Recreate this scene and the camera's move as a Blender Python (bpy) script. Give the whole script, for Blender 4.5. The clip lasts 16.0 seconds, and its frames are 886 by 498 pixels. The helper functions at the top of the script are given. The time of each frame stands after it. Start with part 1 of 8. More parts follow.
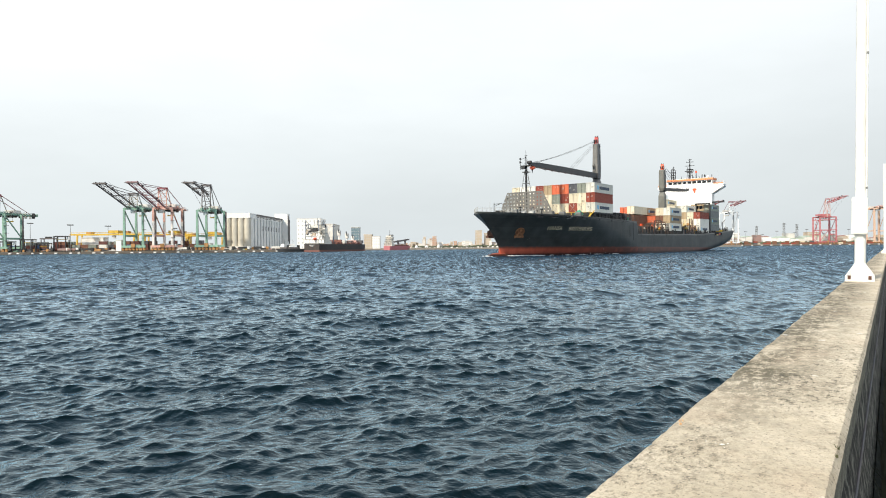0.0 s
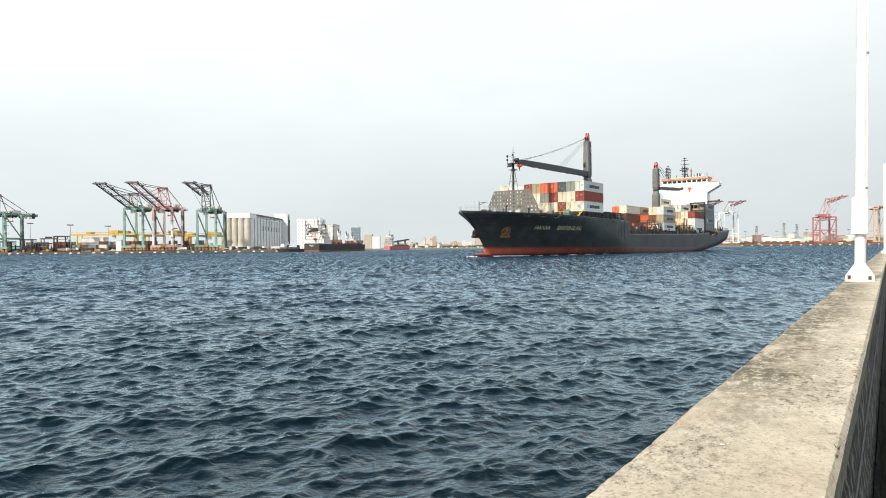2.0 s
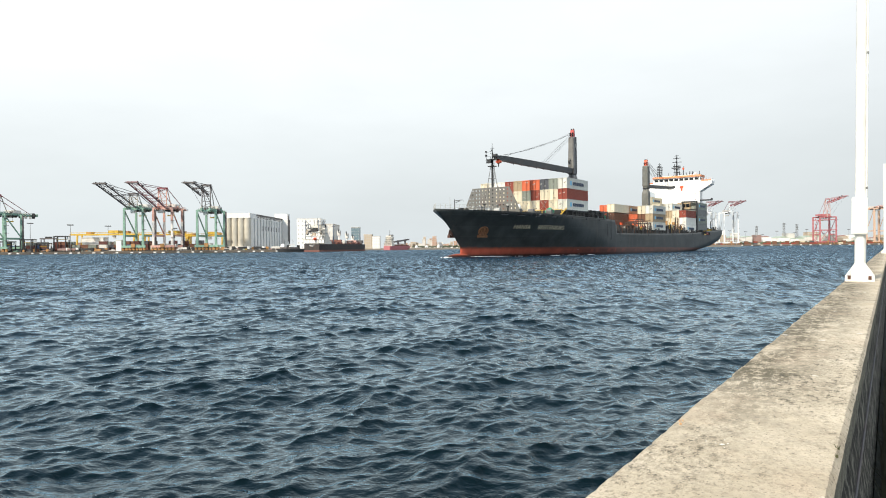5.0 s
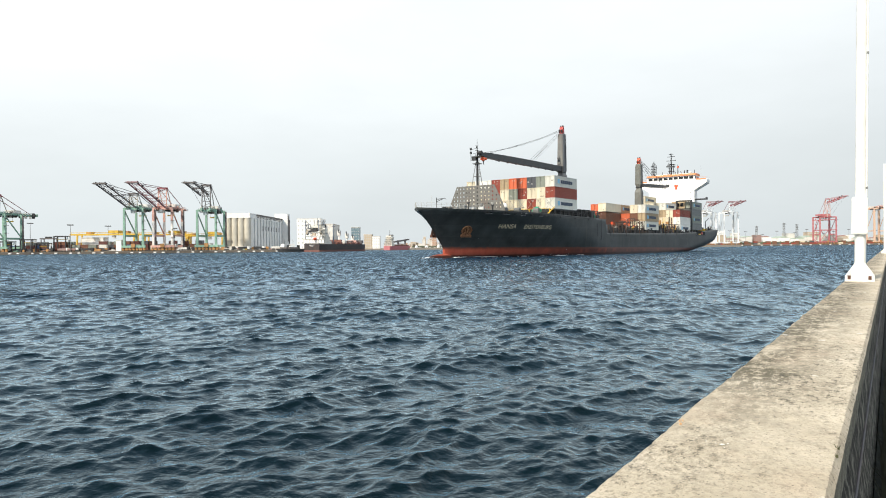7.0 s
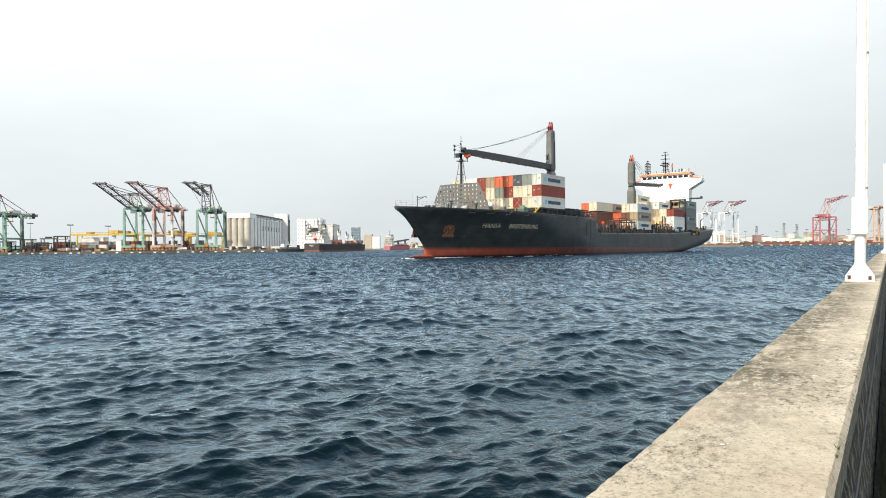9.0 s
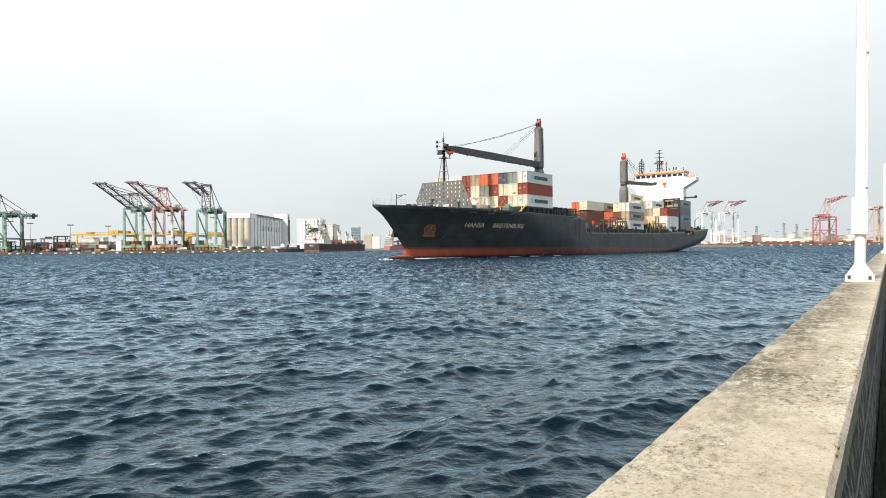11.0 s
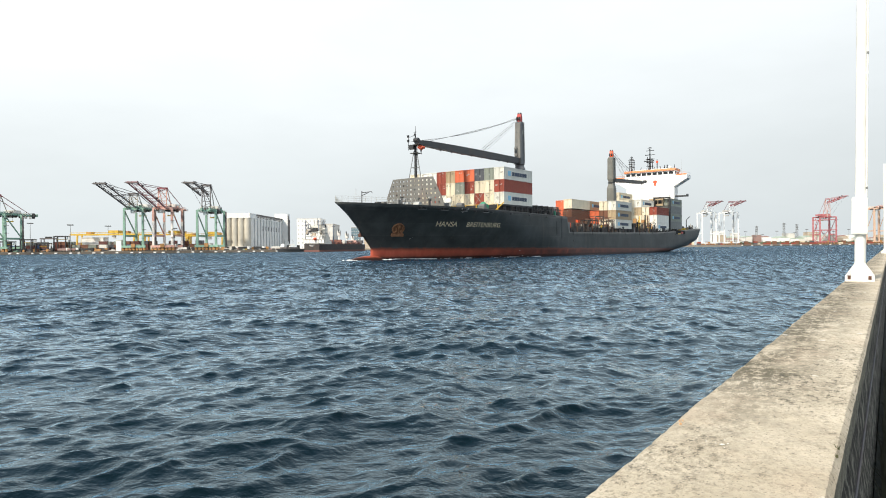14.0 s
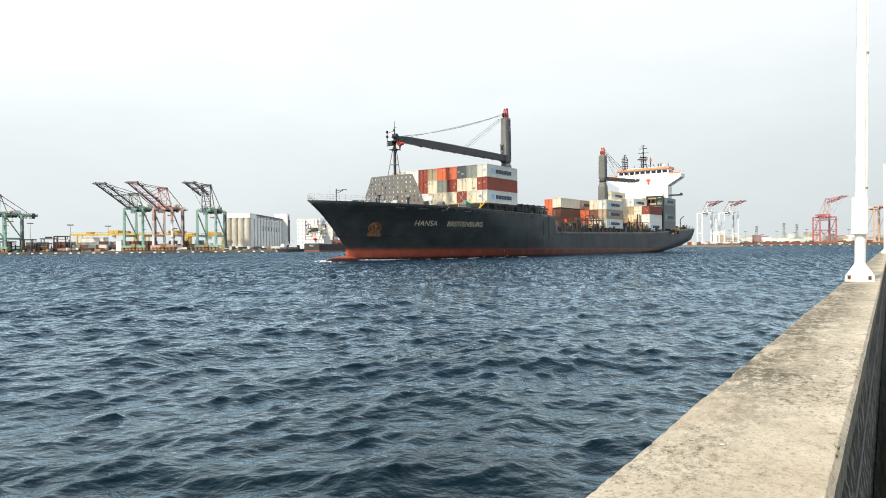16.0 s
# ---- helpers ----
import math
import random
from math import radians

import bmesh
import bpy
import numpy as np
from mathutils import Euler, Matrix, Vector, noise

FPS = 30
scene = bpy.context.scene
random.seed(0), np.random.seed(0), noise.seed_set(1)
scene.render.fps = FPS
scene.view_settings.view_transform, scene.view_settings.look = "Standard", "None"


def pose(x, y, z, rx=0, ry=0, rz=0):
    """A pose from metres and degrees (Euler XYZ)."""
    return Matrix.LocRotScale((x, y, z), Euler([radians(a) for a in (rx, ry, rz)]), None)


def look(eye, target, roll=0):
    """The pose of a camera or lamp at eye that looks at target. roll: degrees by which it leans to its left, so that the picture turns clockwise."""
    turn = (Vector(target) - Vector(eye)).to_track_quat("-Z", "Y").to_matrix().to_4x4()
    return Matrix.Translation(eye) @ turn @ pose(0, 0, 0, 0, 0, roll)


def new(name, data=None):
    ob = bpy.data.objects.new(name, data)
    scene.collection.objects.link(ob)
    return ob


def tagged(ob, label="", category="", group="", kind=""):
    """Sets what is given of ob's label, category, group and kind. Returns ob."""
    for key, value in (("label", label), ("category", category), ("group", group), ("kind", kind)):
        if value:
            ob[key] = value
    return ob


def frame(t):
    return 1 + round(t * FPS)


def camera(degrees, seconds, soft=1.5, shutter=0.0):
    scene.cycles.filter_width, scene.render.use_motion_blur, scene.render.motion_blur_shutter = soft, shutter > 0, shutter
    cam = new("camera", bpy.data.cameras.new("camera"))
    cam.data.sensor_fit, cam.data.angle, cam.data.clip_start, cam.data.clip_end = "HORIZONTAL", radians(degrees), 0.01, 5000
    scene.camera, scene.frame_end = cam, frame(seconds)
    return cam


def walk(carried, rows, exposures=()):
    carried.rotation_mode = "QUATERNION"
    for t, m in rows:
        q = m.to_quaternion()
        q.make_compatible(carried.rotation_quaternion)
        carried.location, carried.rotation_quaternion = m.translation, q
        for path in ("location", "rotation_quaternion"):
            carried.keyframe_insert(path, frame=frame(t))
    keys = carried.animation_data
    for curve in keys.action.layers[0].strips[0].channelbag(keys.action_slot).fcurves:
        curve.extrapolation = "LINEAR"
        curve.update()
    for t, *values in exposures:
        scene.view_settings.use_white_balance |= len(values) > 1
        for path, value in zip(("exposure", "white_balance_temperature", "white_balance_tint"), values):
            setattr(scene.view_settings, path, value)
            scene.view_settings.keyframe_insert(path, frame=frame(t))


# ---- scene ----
cam = camera(67.2, 16.0, soft=1.0)
EYE = (0.0, 0.0, 2.25)
STILL = look(EYE, (0.0, 100.0, 2.25 - 0.2225), -0.56)
walk(cam, [(0.0, STILL), (16.0, STILL)])

# the ship's course: it comes nearer on a straight line and swings very slightly
HEAD, SWING, SPEED = 53.54, 0.0365, 3.246
START = (9.06, 155.54)


def ship_pose(t):
    a = radians(HEAD)
    return pose(START[0] - math.cos(a) * SPEED * t, START[1] - math.sin(a) * SPEED * t, 0, 0, 0, HEAD + SWING * (t - 8))


# ---- world and sun ----
SUN_FROM = Vector((-0.47, -0.57, 0.68)).normalized()
world = bpy.data.worlds.new("hazy_sky")
scene.world = world
world.use_nodes = True
wn, wl = world.node_tree.nodes, world.node_tree.links
wn.clear()
sky = wn.new("ShaderNodeTexSky")
sky.sky_type, sky.sun_disc = "NISHITA", False
sky.sun_elevation = math.asin(SUN_FROM.z)
sky.sun_rotation = math.atan2(SUN_FROM.x, SUN_FROM.y)
sky.air_density, sky.dust_density, sky.ozone_density = 1.2, 6.0, 1.5
dim = wn.new("ShaderNodeVectorMath")
dim.operation = "SCALE"
dim.inputs["Scale"].default_value = 0.10
co = wn.new("ShaderNodeTexCoord")
up = wn.new("ShaderNodeSeparateXYZ")
rise = wn.new("ShaderNodeMapRange")
rise.interpolation_type = "SMOOTHSTEP"
rise.inputs["From Min"].default_value, rise.inputs["From Max"].default_value = 0.0, 0.34
veil = wn.new("ShaderNodeMix")
veil.data_type = "RGBA"
veil.inputs[6].default_value, veil.inputs[7].default_value = (0.82, 0.885, 0.905, 1), (1.12, 1.17, 1.18, 1)
haze = wn.new("ShaderNodeMix")
haze.data_type = "RGBA"
haze.inputs[0].default_value = 0.88
wl.new(co.outputs["Generated"], up.inputs[0])
wl.new(up.outputs["Z"], rise.inputs["Value"])
wl.new(rise.outputs["Result"], veil.inputs[0])
high = wn.new("ShaderNodeMapRange")
high.interpolation_type = "SMOOTHSTEP"
high.inputs["From Min"].default_value, high.inputs["From Max"].default_value = 0.34, 0.95
blue = wn.new("ShaderNodeMix")
blue.data_type = "RGBA"
blue.inputs[7].default_value = (0.60, 0.84, 1.14, 1)
wl.new(up.outputs["Z"], high.inputs["Value"])
wl.new(high.outputs["Result"], blue.inputs[0])
wl.new(veil.outputs[2], blue.inputs[6])
side = wn.new("ShaderNodeMapRange")
side.inputs["From Min"].default_value, side.inputs["From Max"].default_value = -0.6, 0.6
side.inputs["To Min"].default_value, side.inputs["To Max"].default_value = 1.055, 0.935
glow = wn.new("ShaderNodeVectorMath")
glow.operation = "SCALE"
wl.new(up.outputs["X"], side.inputs["Value"])
cloud_at = wn.new("ShaderNodeMapping")
cloud_at.inputs["Scale"].default_value = (1.0, 1.0, 3.2)
cloud = wn.new("ShaderNodeTexNoise")
cloud.inputs["Scale"].default_value, cloud.inputs["Detail"].default_value, cloud.inputs["Roughness"].default_value = 2.6, 5.0, 0.55
thin = wn.new("ShaderNodeMapRange")
thin.inputs["From Min"].default_value, thin.inputs["From Max"].default_value = 0.3, 0.7
thin.inputs["To Min"].default_value, thin.inputs["To Max"].default_value = 0.955, 1.045
uneven = wn.new("ShaderNodeMath")
uneven.operation = "MULTIPLY"
wl.new(co.outputs["Generated"], cloud_at.inputs["Vector"])
wl.new(cloud_at.outputs["Vector"], cloud.inputs["Vector"])
wl.new(cloud.outputs["Fac"], thin.inputs["Value"])
wl.new(side.outputs["Result"], uneven.inputs[0])
wl.new(thin.outputs["Result"], uneven.inputs[1])
wl.new(uneven.outputs[0], glow.inputs["Scale"])
wl.new(blue.outputs[2], glow.inputs[0])
wl.new(glow.outputs["Vector"], haze.inputs[7])
back = wn.new("ShaderNodeBackground")
back.inputs["Strength"].default_value = 1.0
out = wn.new("ShaderNodeOutputWorld")
wl.new(sky.outputs["Color"], dim.inputs[0])
wl.new(dim.outputs["Vector"], haze.inputs[6])
wl.new(haze.outputs[2], back.inputs["Color"])
wl.new(back.outputs["Background"], out.inputs["Surface"])

sun = new("sun", bpy.data.lights.new("sun", "SUN"))
sun.data.energy, sun.data.angle, sun.data.color = 5.0, radians(4.0), (1.0, 0.91, 0.76)
sun.matrix_world = look(SUN_FROM * 100, (0, 0, 0))


# ---- materials ----
def nodes_of(name):
    m = bpy.data.materials.new(name)
    m.use_nodes = True
    nt = m.node_tree
    return m, nt, nt.nodes["Principled BSDF"]


def mixed(nt, fac, a, b):
    n = nt.nodes.new("ShaderNodeMix")
    n.data_type = "RGBA"
    for i, v in ((0, fac), (6, a), (7, b)):
        if hasattr(v, "is_linked"):
            nt.links.new(v, n.inputs[i])
        else:
            n.inputs[i].default_value = v if i == 0 else (*v[:3], 1)
    return n.outputs[2]


def noise_of(nt, scale, detail=3.0, stretch=(1, 1, 1), rough=0.6, space="Object"):
    co = nt.nodes.new("ShaderNodeTexCoord")
    mp = nt.nodes.new("ShaderNodeMapping")
    mp.inputs["Scale"].default_value = stretch
    n = nt.nodes.new("ShaderNodeTexNoise")
    n.inputs["Scale"].default_value, n.inputs["Detail"].default_value, n.inputs["Roughness"].default_value = scale, detail, rough
    nt.links.new(co.outputs[space], mp.inputs["Vector"])
    nt.links.new(mp.outputs["Vector"], n.inputs["Vector"])
    return n.outputs["Fac"]


def ramp(nt, fac, a, b):
    n = nt.nodes.new("ShaderNodeMapRange")
    n.inputs["From Min"].default_value, n.inputs["From Max"].default_value = a, b
    nt.links.new(fac, n.inputs["Value"])
    return n.outputs["Result"]


def bumped(nt, bsdf, fac, strength, distance):
    b = nt.nodes.new("ShaderNodeBump")
    b.inputs["Strength"].default_value, b.inputs["Distance"].default_value = strength, distance
    nt.links.new(fac, b.inputs["Height"])
    old = bsdf.inputs["Normal"].links
    if old:
        nt.links.new(old[0].from_socket, b.inputs["Normal"])
    nt.links.new(b.outputs["Normal"], bsdf.inputs["Normal"])


def surface(name, col, rough=0.55, metal=0.0, vary=0.14, scale=0.8, stain=None, amount=0.35, bump=0.15, fine=14.0, depth=0.02, each=0.0):
    """Painted or raw stuff: two scales of tone, streaks of dirt that run down, and fine relief."""
    m, nt, b = nodes_of(name)
    lo, hi = [max(0, c * (1 - vary)) for c in col], [min(1, c * (1 + vary)) for c in col]
    c = mixed(nt, ramp(nt, noise_of(nt, scale, 4), 0.3, 0.7), lo, hi)
    if stain:
        streak = ramp(nt, noise_of(nt, scale * 1.6, 5, (1.6, 1.6, 0.22)), 0.52, 0.78)
        n = nt.nodes.new("ShaderNodeMath")
        n.operation = "MULTIPLY"
        n.inputs[1].default_value = amount
        nt.links.new(streak, n.inputs[0])
        c = mixed(nt, n.outputs[0], c, stain)
    if each:
        oi = nt.nodes.new("ShaderNodeObjectInfo")
        hsv = nt.nodes.new("ShaderNodeHueSaturation")
        nt.links.new(ramp(nt, oi.outputs["Random"], -0.5 / each, 1 + 0.5 / each), hsv.inputs["Value"])
        mr = hsv.inputs["Value"].links[0].from_node
        mr.inputs["From Min"].default_value, mr.inputs["From Max"].default_value = 0, 1
        mr.inputs["To Min"].default_value, mr.inputs["To Max"].default_value = 1 - each, 1 + each
        nt.links.new(c, hsv.inputs["Color"])
        c = hsv.outputs["Color"]
    nt.links.new(c, b.inputs["Base Color"])
    rr = nt.nodes.new("ShaderNodeMapRange")
    rr.inputs["To Min"].default_value, rr.inputs["To Max"].default_value = max(0.02, rough - 0.1), min(1, rough + 0.12)
    nt.links.new(noise_of(nt, scale * 3, 2), rr.inputs["Value"])
    nt.links.new(rr.outputs["Result"], b.inputs["Roughness"])
    b.inputs["Metallic"].default_value = metal
    if bump:
        bumped(nt, b, noise_of(nt, fine, 3), bump, depth)
    return m


RUST = (0.16, 0.06, 0.025)
GRIME = (0.05, 0.045, 0.04)
M_WHITE = surface("white_paint", (0.80, 0.80, 0.77), 0.45, stain=(0.40, 0.33, 0.24), amount=0.25)
M_OLDHOUSE = surface("weathered_house_white", (0.66, 0.62, 0.55), 0.55, vary=0.12, stain=RUST, amount=0.35)
M_HOUSE = surface("superstructure_white", (0.86, 0.85, 0.82), 0.45, vary=0.05, stain=(0.5, 0.42, 0.33), amount=0.18)
M_GREY = surface("crane_grey", (0.14, 0.145, 0.145), 0.5, stain=RUST, amount=0.25)
M_TOWER = surface("tower_slate", (0.105, 0.112, 0.118), 0.5, stain=RUST, amount=0.2)
M_OLDTOWER = surface("tower_olive_grey", (0.135, 0.138, 0.122), 0.55, stain=RUST, amount=0.3)
M_JIB = surface("jib_grey", (0.036, 0.040, 0.044), 0.5, stain=RUST, amount=0.2)
# window grey paled so the haze sits in it; far doors share it
M_FARWIN = surface("far_window", (0.46, 0.47, 0.47), 0.4, bump=0)
M_DARK = surface("dark_steel", (0.024, 0.026, 0.028), 0.55, stain=RUST, amount=0.2)
M_BREAK = surface("breakwater_grey", (0.15, 0.147, 0.135), 0.6, stain=RUST, amount=0.35)
M_HOLE = surface("lightening_hole", (0.46, 0.46, 0.43), 0.7)
M_ORANGE = surface("safety_orange", (0.72, 0.10, 0.035), 0.45, stain=GRIME, amount=0.2)
M_HEAD = surface("dark_red_housing", (0.40, 0.05, 0.045), 0.5, stain=GRIME, amount=0.4)
# grey lifted to carry the sun on the fore crane's front; lockers share it
M_PANEL = surface("lit_front_grey", (0.18, 0.175, 0.162), 0.6, stain=RUST, amount=0.3)
M_ROOFGREEN = surface("pale_green_roof", (0.34, 0.40, 0.33), 0.8, scale=0.1)
M_ROOFTRIM = surface("faded_orange", (0.72, 0.24, 0.10), 0.5, stain=GRIME, amount=0.2)
M_PALE_BIN = surface("bin_grey", (0.42, 0.40, 0.36), 0.6, stain=RUST, amount=0.4)
M_RAIL = surface("rail_paint", (0.42, 0.42, 0.40), 0.5)
M_YELLOW = surface("yellow_paint", (0.62, 0.40, 0.05), 0.5, stain=GRIME, amount=0.3)
M_ANCHOR = surface("rusty_anchor", (0.24, 0.11, 0.055), 0.75, vary=0.35, stain=(0.46, 0.29, 0.15), amount=0.8, scale=2.5)
# near black for openings left uncut: their shade is in the colour
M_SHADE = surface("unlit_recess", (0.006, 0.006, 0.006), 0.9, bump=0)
M_POCKET = surface("shaded_rust", (0.17, 0.075, 0.035), 0.8, scale=4, stain=GRIME, amount=0.5)
M_BOLT = surface("rusty_bolt", (0.10, 0.045, 0.03), 0.8, scale=20)
M_WINDOW = surface("window_glass", (0.015, 0.018, 0.022), 0.12, vary=0.02, bump=0)
M_LETTER = surface("letter_paint", (0.78, 0.67, 0.46), 0.5, stain=(0.3, 0.2, 0.12), amount=0.5, scale=2)
M_CABLE = surface("wire_rope", (0.06, 0.06, 0.06), 0.6, bump=0)
M_GREENGEAR = surface("green_winch", (0.02, 0.30, 0.17), 0.5, stain=GRIME)
M_BOX = {k: surface("container_" + k, c, 0.5, vary=0.08, scale=0.6, stain=s, amount=0.3, each=0.12, bump=0.1)
         for k, c, s in (("cream", (0.70, 0.63, 0.48), RUST), ("grey", (0.66, 0.65, 0.585), GRIME), ("red", (0.27, 0.055, 0.033), GRIME),
                         ("orange", (0.62, 0.14, 0.06), GRIME), ("tan", (0.42, 0.32, 0.20), RUST), ("slate", (0.085, 0.09, 0.105), GRIME),
                         ("white", (0.80, 0.78, 0.72), RUST), ("brown", (0.19, 0.085, 0.05), RUST), ("teal", (0.24, 0.26, 0.22), GRIME), ("steel", (0.20, 0.21, 0.205), RUST), ("blue", (0.05, 0.10, 0.22), GRIME), ("maroon", (0.105, 0.032, 0.026), GRIME))}
M_MARK = surface("container_mark", (0.03, 0.05, 0.09), 0.5)
M_STENCIL = surface("stencil_grey", (0.20, 0.17, 0.13), 0.6)
M_STAR = surface("container_emblem", (0.25, 0.55, 0.75), 0.5)
M_GREENSTEEL = surface("green_crane", (0.22, 0.37, 0.29), 0.55, stain=GRIME, amount=0.25, each=0.08)
M_PINKSTEEL = surface("faded_red_crane", (0.60, 0.34, 0.28), 0.55, stain=(0.5, 0.42, 0.38), amount=0.35)
M_REDSTEEL = surface("red_crane", (0.46, 0.15, 0.16), 0.55, stain=(0.4, 0.3, 0.28), amount=0.3)
M_WHITESTEEL = surface("white_crane", (0.78, 0.80, 0.80), 0.5, vary=0.04, stain=(0.5, 0.48, 0.45), amount=0.2)
M_LEGWHITE = surface("crane_leg_white", (0.72, 0.68, 0.64), 0.6, stain=(0.5, 0.3, 0.24), amount=0.5)
M_BOOM = surface("boom_grey", (0.115, 0.105, 0.105), 0.6, stain=RUST, amount=0.4)
M_REDBOOM = surface("boom_red", (0.25, 0.085, 0.095), 0.6, stain=GRIME, amount=0.4)
M_SILO = surface("silo_concrete", (0.56, 0.52, 0.44), 0.85, vary=0.1, scale=0.12, stain=(0.30, 0.26, 0.21), amount=0.4)
M_SILOW = surface("silo_white", (0.80, 0.79, 0.76), 0.8, vary=0.06, scale=0.12, stain=(0.45, 0.42, 0.38), amount=0.3)
M_TAN = surface("tan_facade", (0.46, 0.38, 0.29), 0.85, scale=0.1)
M_PALE = surface("pale_facade", (0.62, 0.60, 0.56), 0.85, scale=0.1)
M_TERRA = surface("terracotta_facade", (0.44, 0.28, 0.20), 0.85, scale=0.1)
M_MAROON = surface("maroon_facade", (0.30, 0.20, 0.18), 0.8, scale=0.1)
M_GLASSY = surface("blue_glass_facade", (0.13, 0.20, 0.24), 0.25, scale=0.2, bump=0)
M_LAND = surface("quay_ground", (0.22, 0.20, 0.17), 0.9, scale=0.05)
M_DECKRED = surface("deck_brown_red", (0.20, 0.085, 0.065), 0.7, stain=GRIME)
M_QUAY = surface("quay_wall", (0.10, 0.085, 0.07), 0.9, scale=0.2, stain=(0.25, 0.22, 0.18), amount=0.4)
M_STEELBLUE = surface("blue_grey_steel", (0.16, 0.19, 0.23), 0.55, stain=RUST, amount=0.3)
M_BOGIE = surface("rusty_bogie", (0.42, 0.22, 0.08), 0.7, stain=GRIME, amount=0.6, scale=2.5)
M_FENDER = surface("fender_white", (0.70, 0.69, 0.66), 0.7)
# green lightened to carry the haze over the distance
M_TREES = surface("far_foliage", (0.12, 0.14, 0.09), 0.9, vary=0.35, scale=0.3)
M_LAMPPOLE = surface("lamp_pole_white", (0.80, 0.79, 0.735), 0.4, vary=0.06, scale=3, stain=(0.46, 0.36, 0.20), amount=0.55, fine=60, depth=0.002)


def hull_paint():
    m, nt, b = nodes_of("hull_paint")
    co = nt.nodes.new("ShaderNodeTexCoord")
    sp = nt.nodes.new("ShaderNodeSeparateXYZ")
    nt.links.new(co.outputs["Object"], sp.inputs[0])
    black = mixed(nt, ramp(nt, noise_of(nt, 0.25, 5), 0.35, 0.7), (0.038, 0.043, 0.043), (0.066, 0.072, 0.073))
    black = mixed(nt, ramp(nt, noise_of(nt, 0.6, 5, (1.3, 1.3, 0.12)), 0.56, 0.85), black, (0.085, 0.078, 0.070))
    red = mixed(nt, ramp(nt, noise_of(nt, 0.5, 5, (1, 1, 0.4)), 0.35, 0.7), (0.40, 0.08, 0.048), (0.55, 0.13, 0.075))
    red = mixed(nt, ramp(nt, noise_of(nt, 0.9, 5, (1, 1, 0.3)), 0.6, 0.85), red, (0.16, 0.06, 0.045))
    flat = nt.nodes.new("ShaderNodeCombineXYZ")
    nt.links.new(sp.outputs["X"], flat.inputs["X"])
    nt.links.new(sp.outputs["Z"], flat.inputs["Y"])
    plates = nt.nodes.new("ShaderNodeTexBrick")
    plates.inputs["Scale"].default_value = 1.0
    plates.inputs["Brick Width"].default_value, plates.inputs["Row Height"].default_value = 9.0, 2.3
    plates.inputs["Mortar Size"].default_value, plates.inputs["Mortar Smooth"].default_value = 0.05, 0.5
    plates.inputs["Color1"].default_value, plates.inputs["Color2"].default_value = (0.85, 0.85, 0.85, 1), (1.12, 1.12, 1.12, 1)
    plates.inputs["Mortar"].default_value = (1.25, 1.22, 1.2, 1)
    nt.links.new(flat.outputs[0], plates.inputs["Vector"])
    tone = nt.nodes.new("ShaderNodeMix")
    tone.data_type, tone.blend_type = "RGBA", "MULTIPLY"
    tone.inputs[0].default_value = 0.75
    nt.links.new(black, tone.inputs[6])
    nt.links.new(plates.outputs["Color"], tone.inputs[7])
    black = tone.outputs[2]
    black = mixed(nt, ramp(nt, noise_of(nt, 1.8, 7, (0.35, 0.35, 1.6), 0.75), 0.60, 0.74), black, (0.075, 0.068, 0.060))
    foul = nt.nodes.new("ShaderNodeMath")
    foul.operation = "MULTIPLY"
    nt.links.new(ramp(nt, sp.outputs["X"], 6, 52), foul.inputs[0])
    nt.links.new(ramp(nt, noise_of(nt, 0.3, 5, (1, 1, 0.6)), 0.1, 0.52), foul.inputs[1])
    red = mixed(nt, foul.outputs[0], red, (0.090, 0.038, 0.031))
    # red darkens to brown towards the waterline, broken up by noise
    weed = nt.nodes.new("ShaderNodeMath")
    weed.operation = "MULTIPLY"
    nt.links.new(ramp(nt, sp.outputs["Z"], 1.3, 0.3), weed.inputs[0])
    nt.links.new(ramp(nt, noise_of(nt, 0.7, 5, (1, 1, 0.8)), 0.15, 0.7), weed.inputs[1])
    red = mixed(nt, weed.outputs[0], red, (0.10, 0.045, 0.032))
    # ragged near-black brown band just above the waterline
    waterline_z = nt.nodes.new("ShaderNodeMath")
    waterline_z.operation = "MULTIPLY_ADD"
    waterline_z.inputs[1].default_value = -0.5
    nt.links.new(noise_of(nt, 0.9, 5, (1, 1, 1.2)), waterline_z.inputs[0])
    nt.links.new(sp.outputs["Z"], waterline_z.inputs[2])
    red = mixed(nt, ramp(nt, waterline_z.outputs[0], 0.42, 0.10), red, (0.040, 0.019, 0.016))
    edge = nt.nodes.new("ShaderNodeMath")
    edge.operation = "MULTIPLY_ADD"
    edge.inputs[1].default_value, edge.inputs[2].default_value = -0.0075, 2.35
    nt.links.new(sp.outputs["X"], edge.inputs[0])
    above = nt.nodes.new("ShaderNodeMath")
    above.operation = "SUBTRACT"
    nt.links.new(sp.outputs["Z"], above.inputs[0])
    nt.links.new(edge.outputs[0], above.inputs[1])
    worn = nt.nodes.new("ShaderNodeMath")
    worn.operation = "MULTIPLY_ADD"
    worn.inputs[1].default_value = 0.7
    nt.links.new(noise_of(nt, 0.8, 6, (1, 1, 1.5), 0.7), worn.inputs[0])
    nt.links.new(above.outputs[0], worn.inputs[2])
    red = mixed(nt, ramp(nt, worn.outputs[0], -0.25, 0.25), red, (0.15, 0.062, 0.045))
    nt.links.new(mixed(nt, ramp(nt, worn.outputs[0], 0.28, 0.46), red, black), b.inputs["Base Color"])
    b.inputs["Roughness"].default_value = 0.38
    b.inputs["Specular IOR Level"].default_value = 0.14
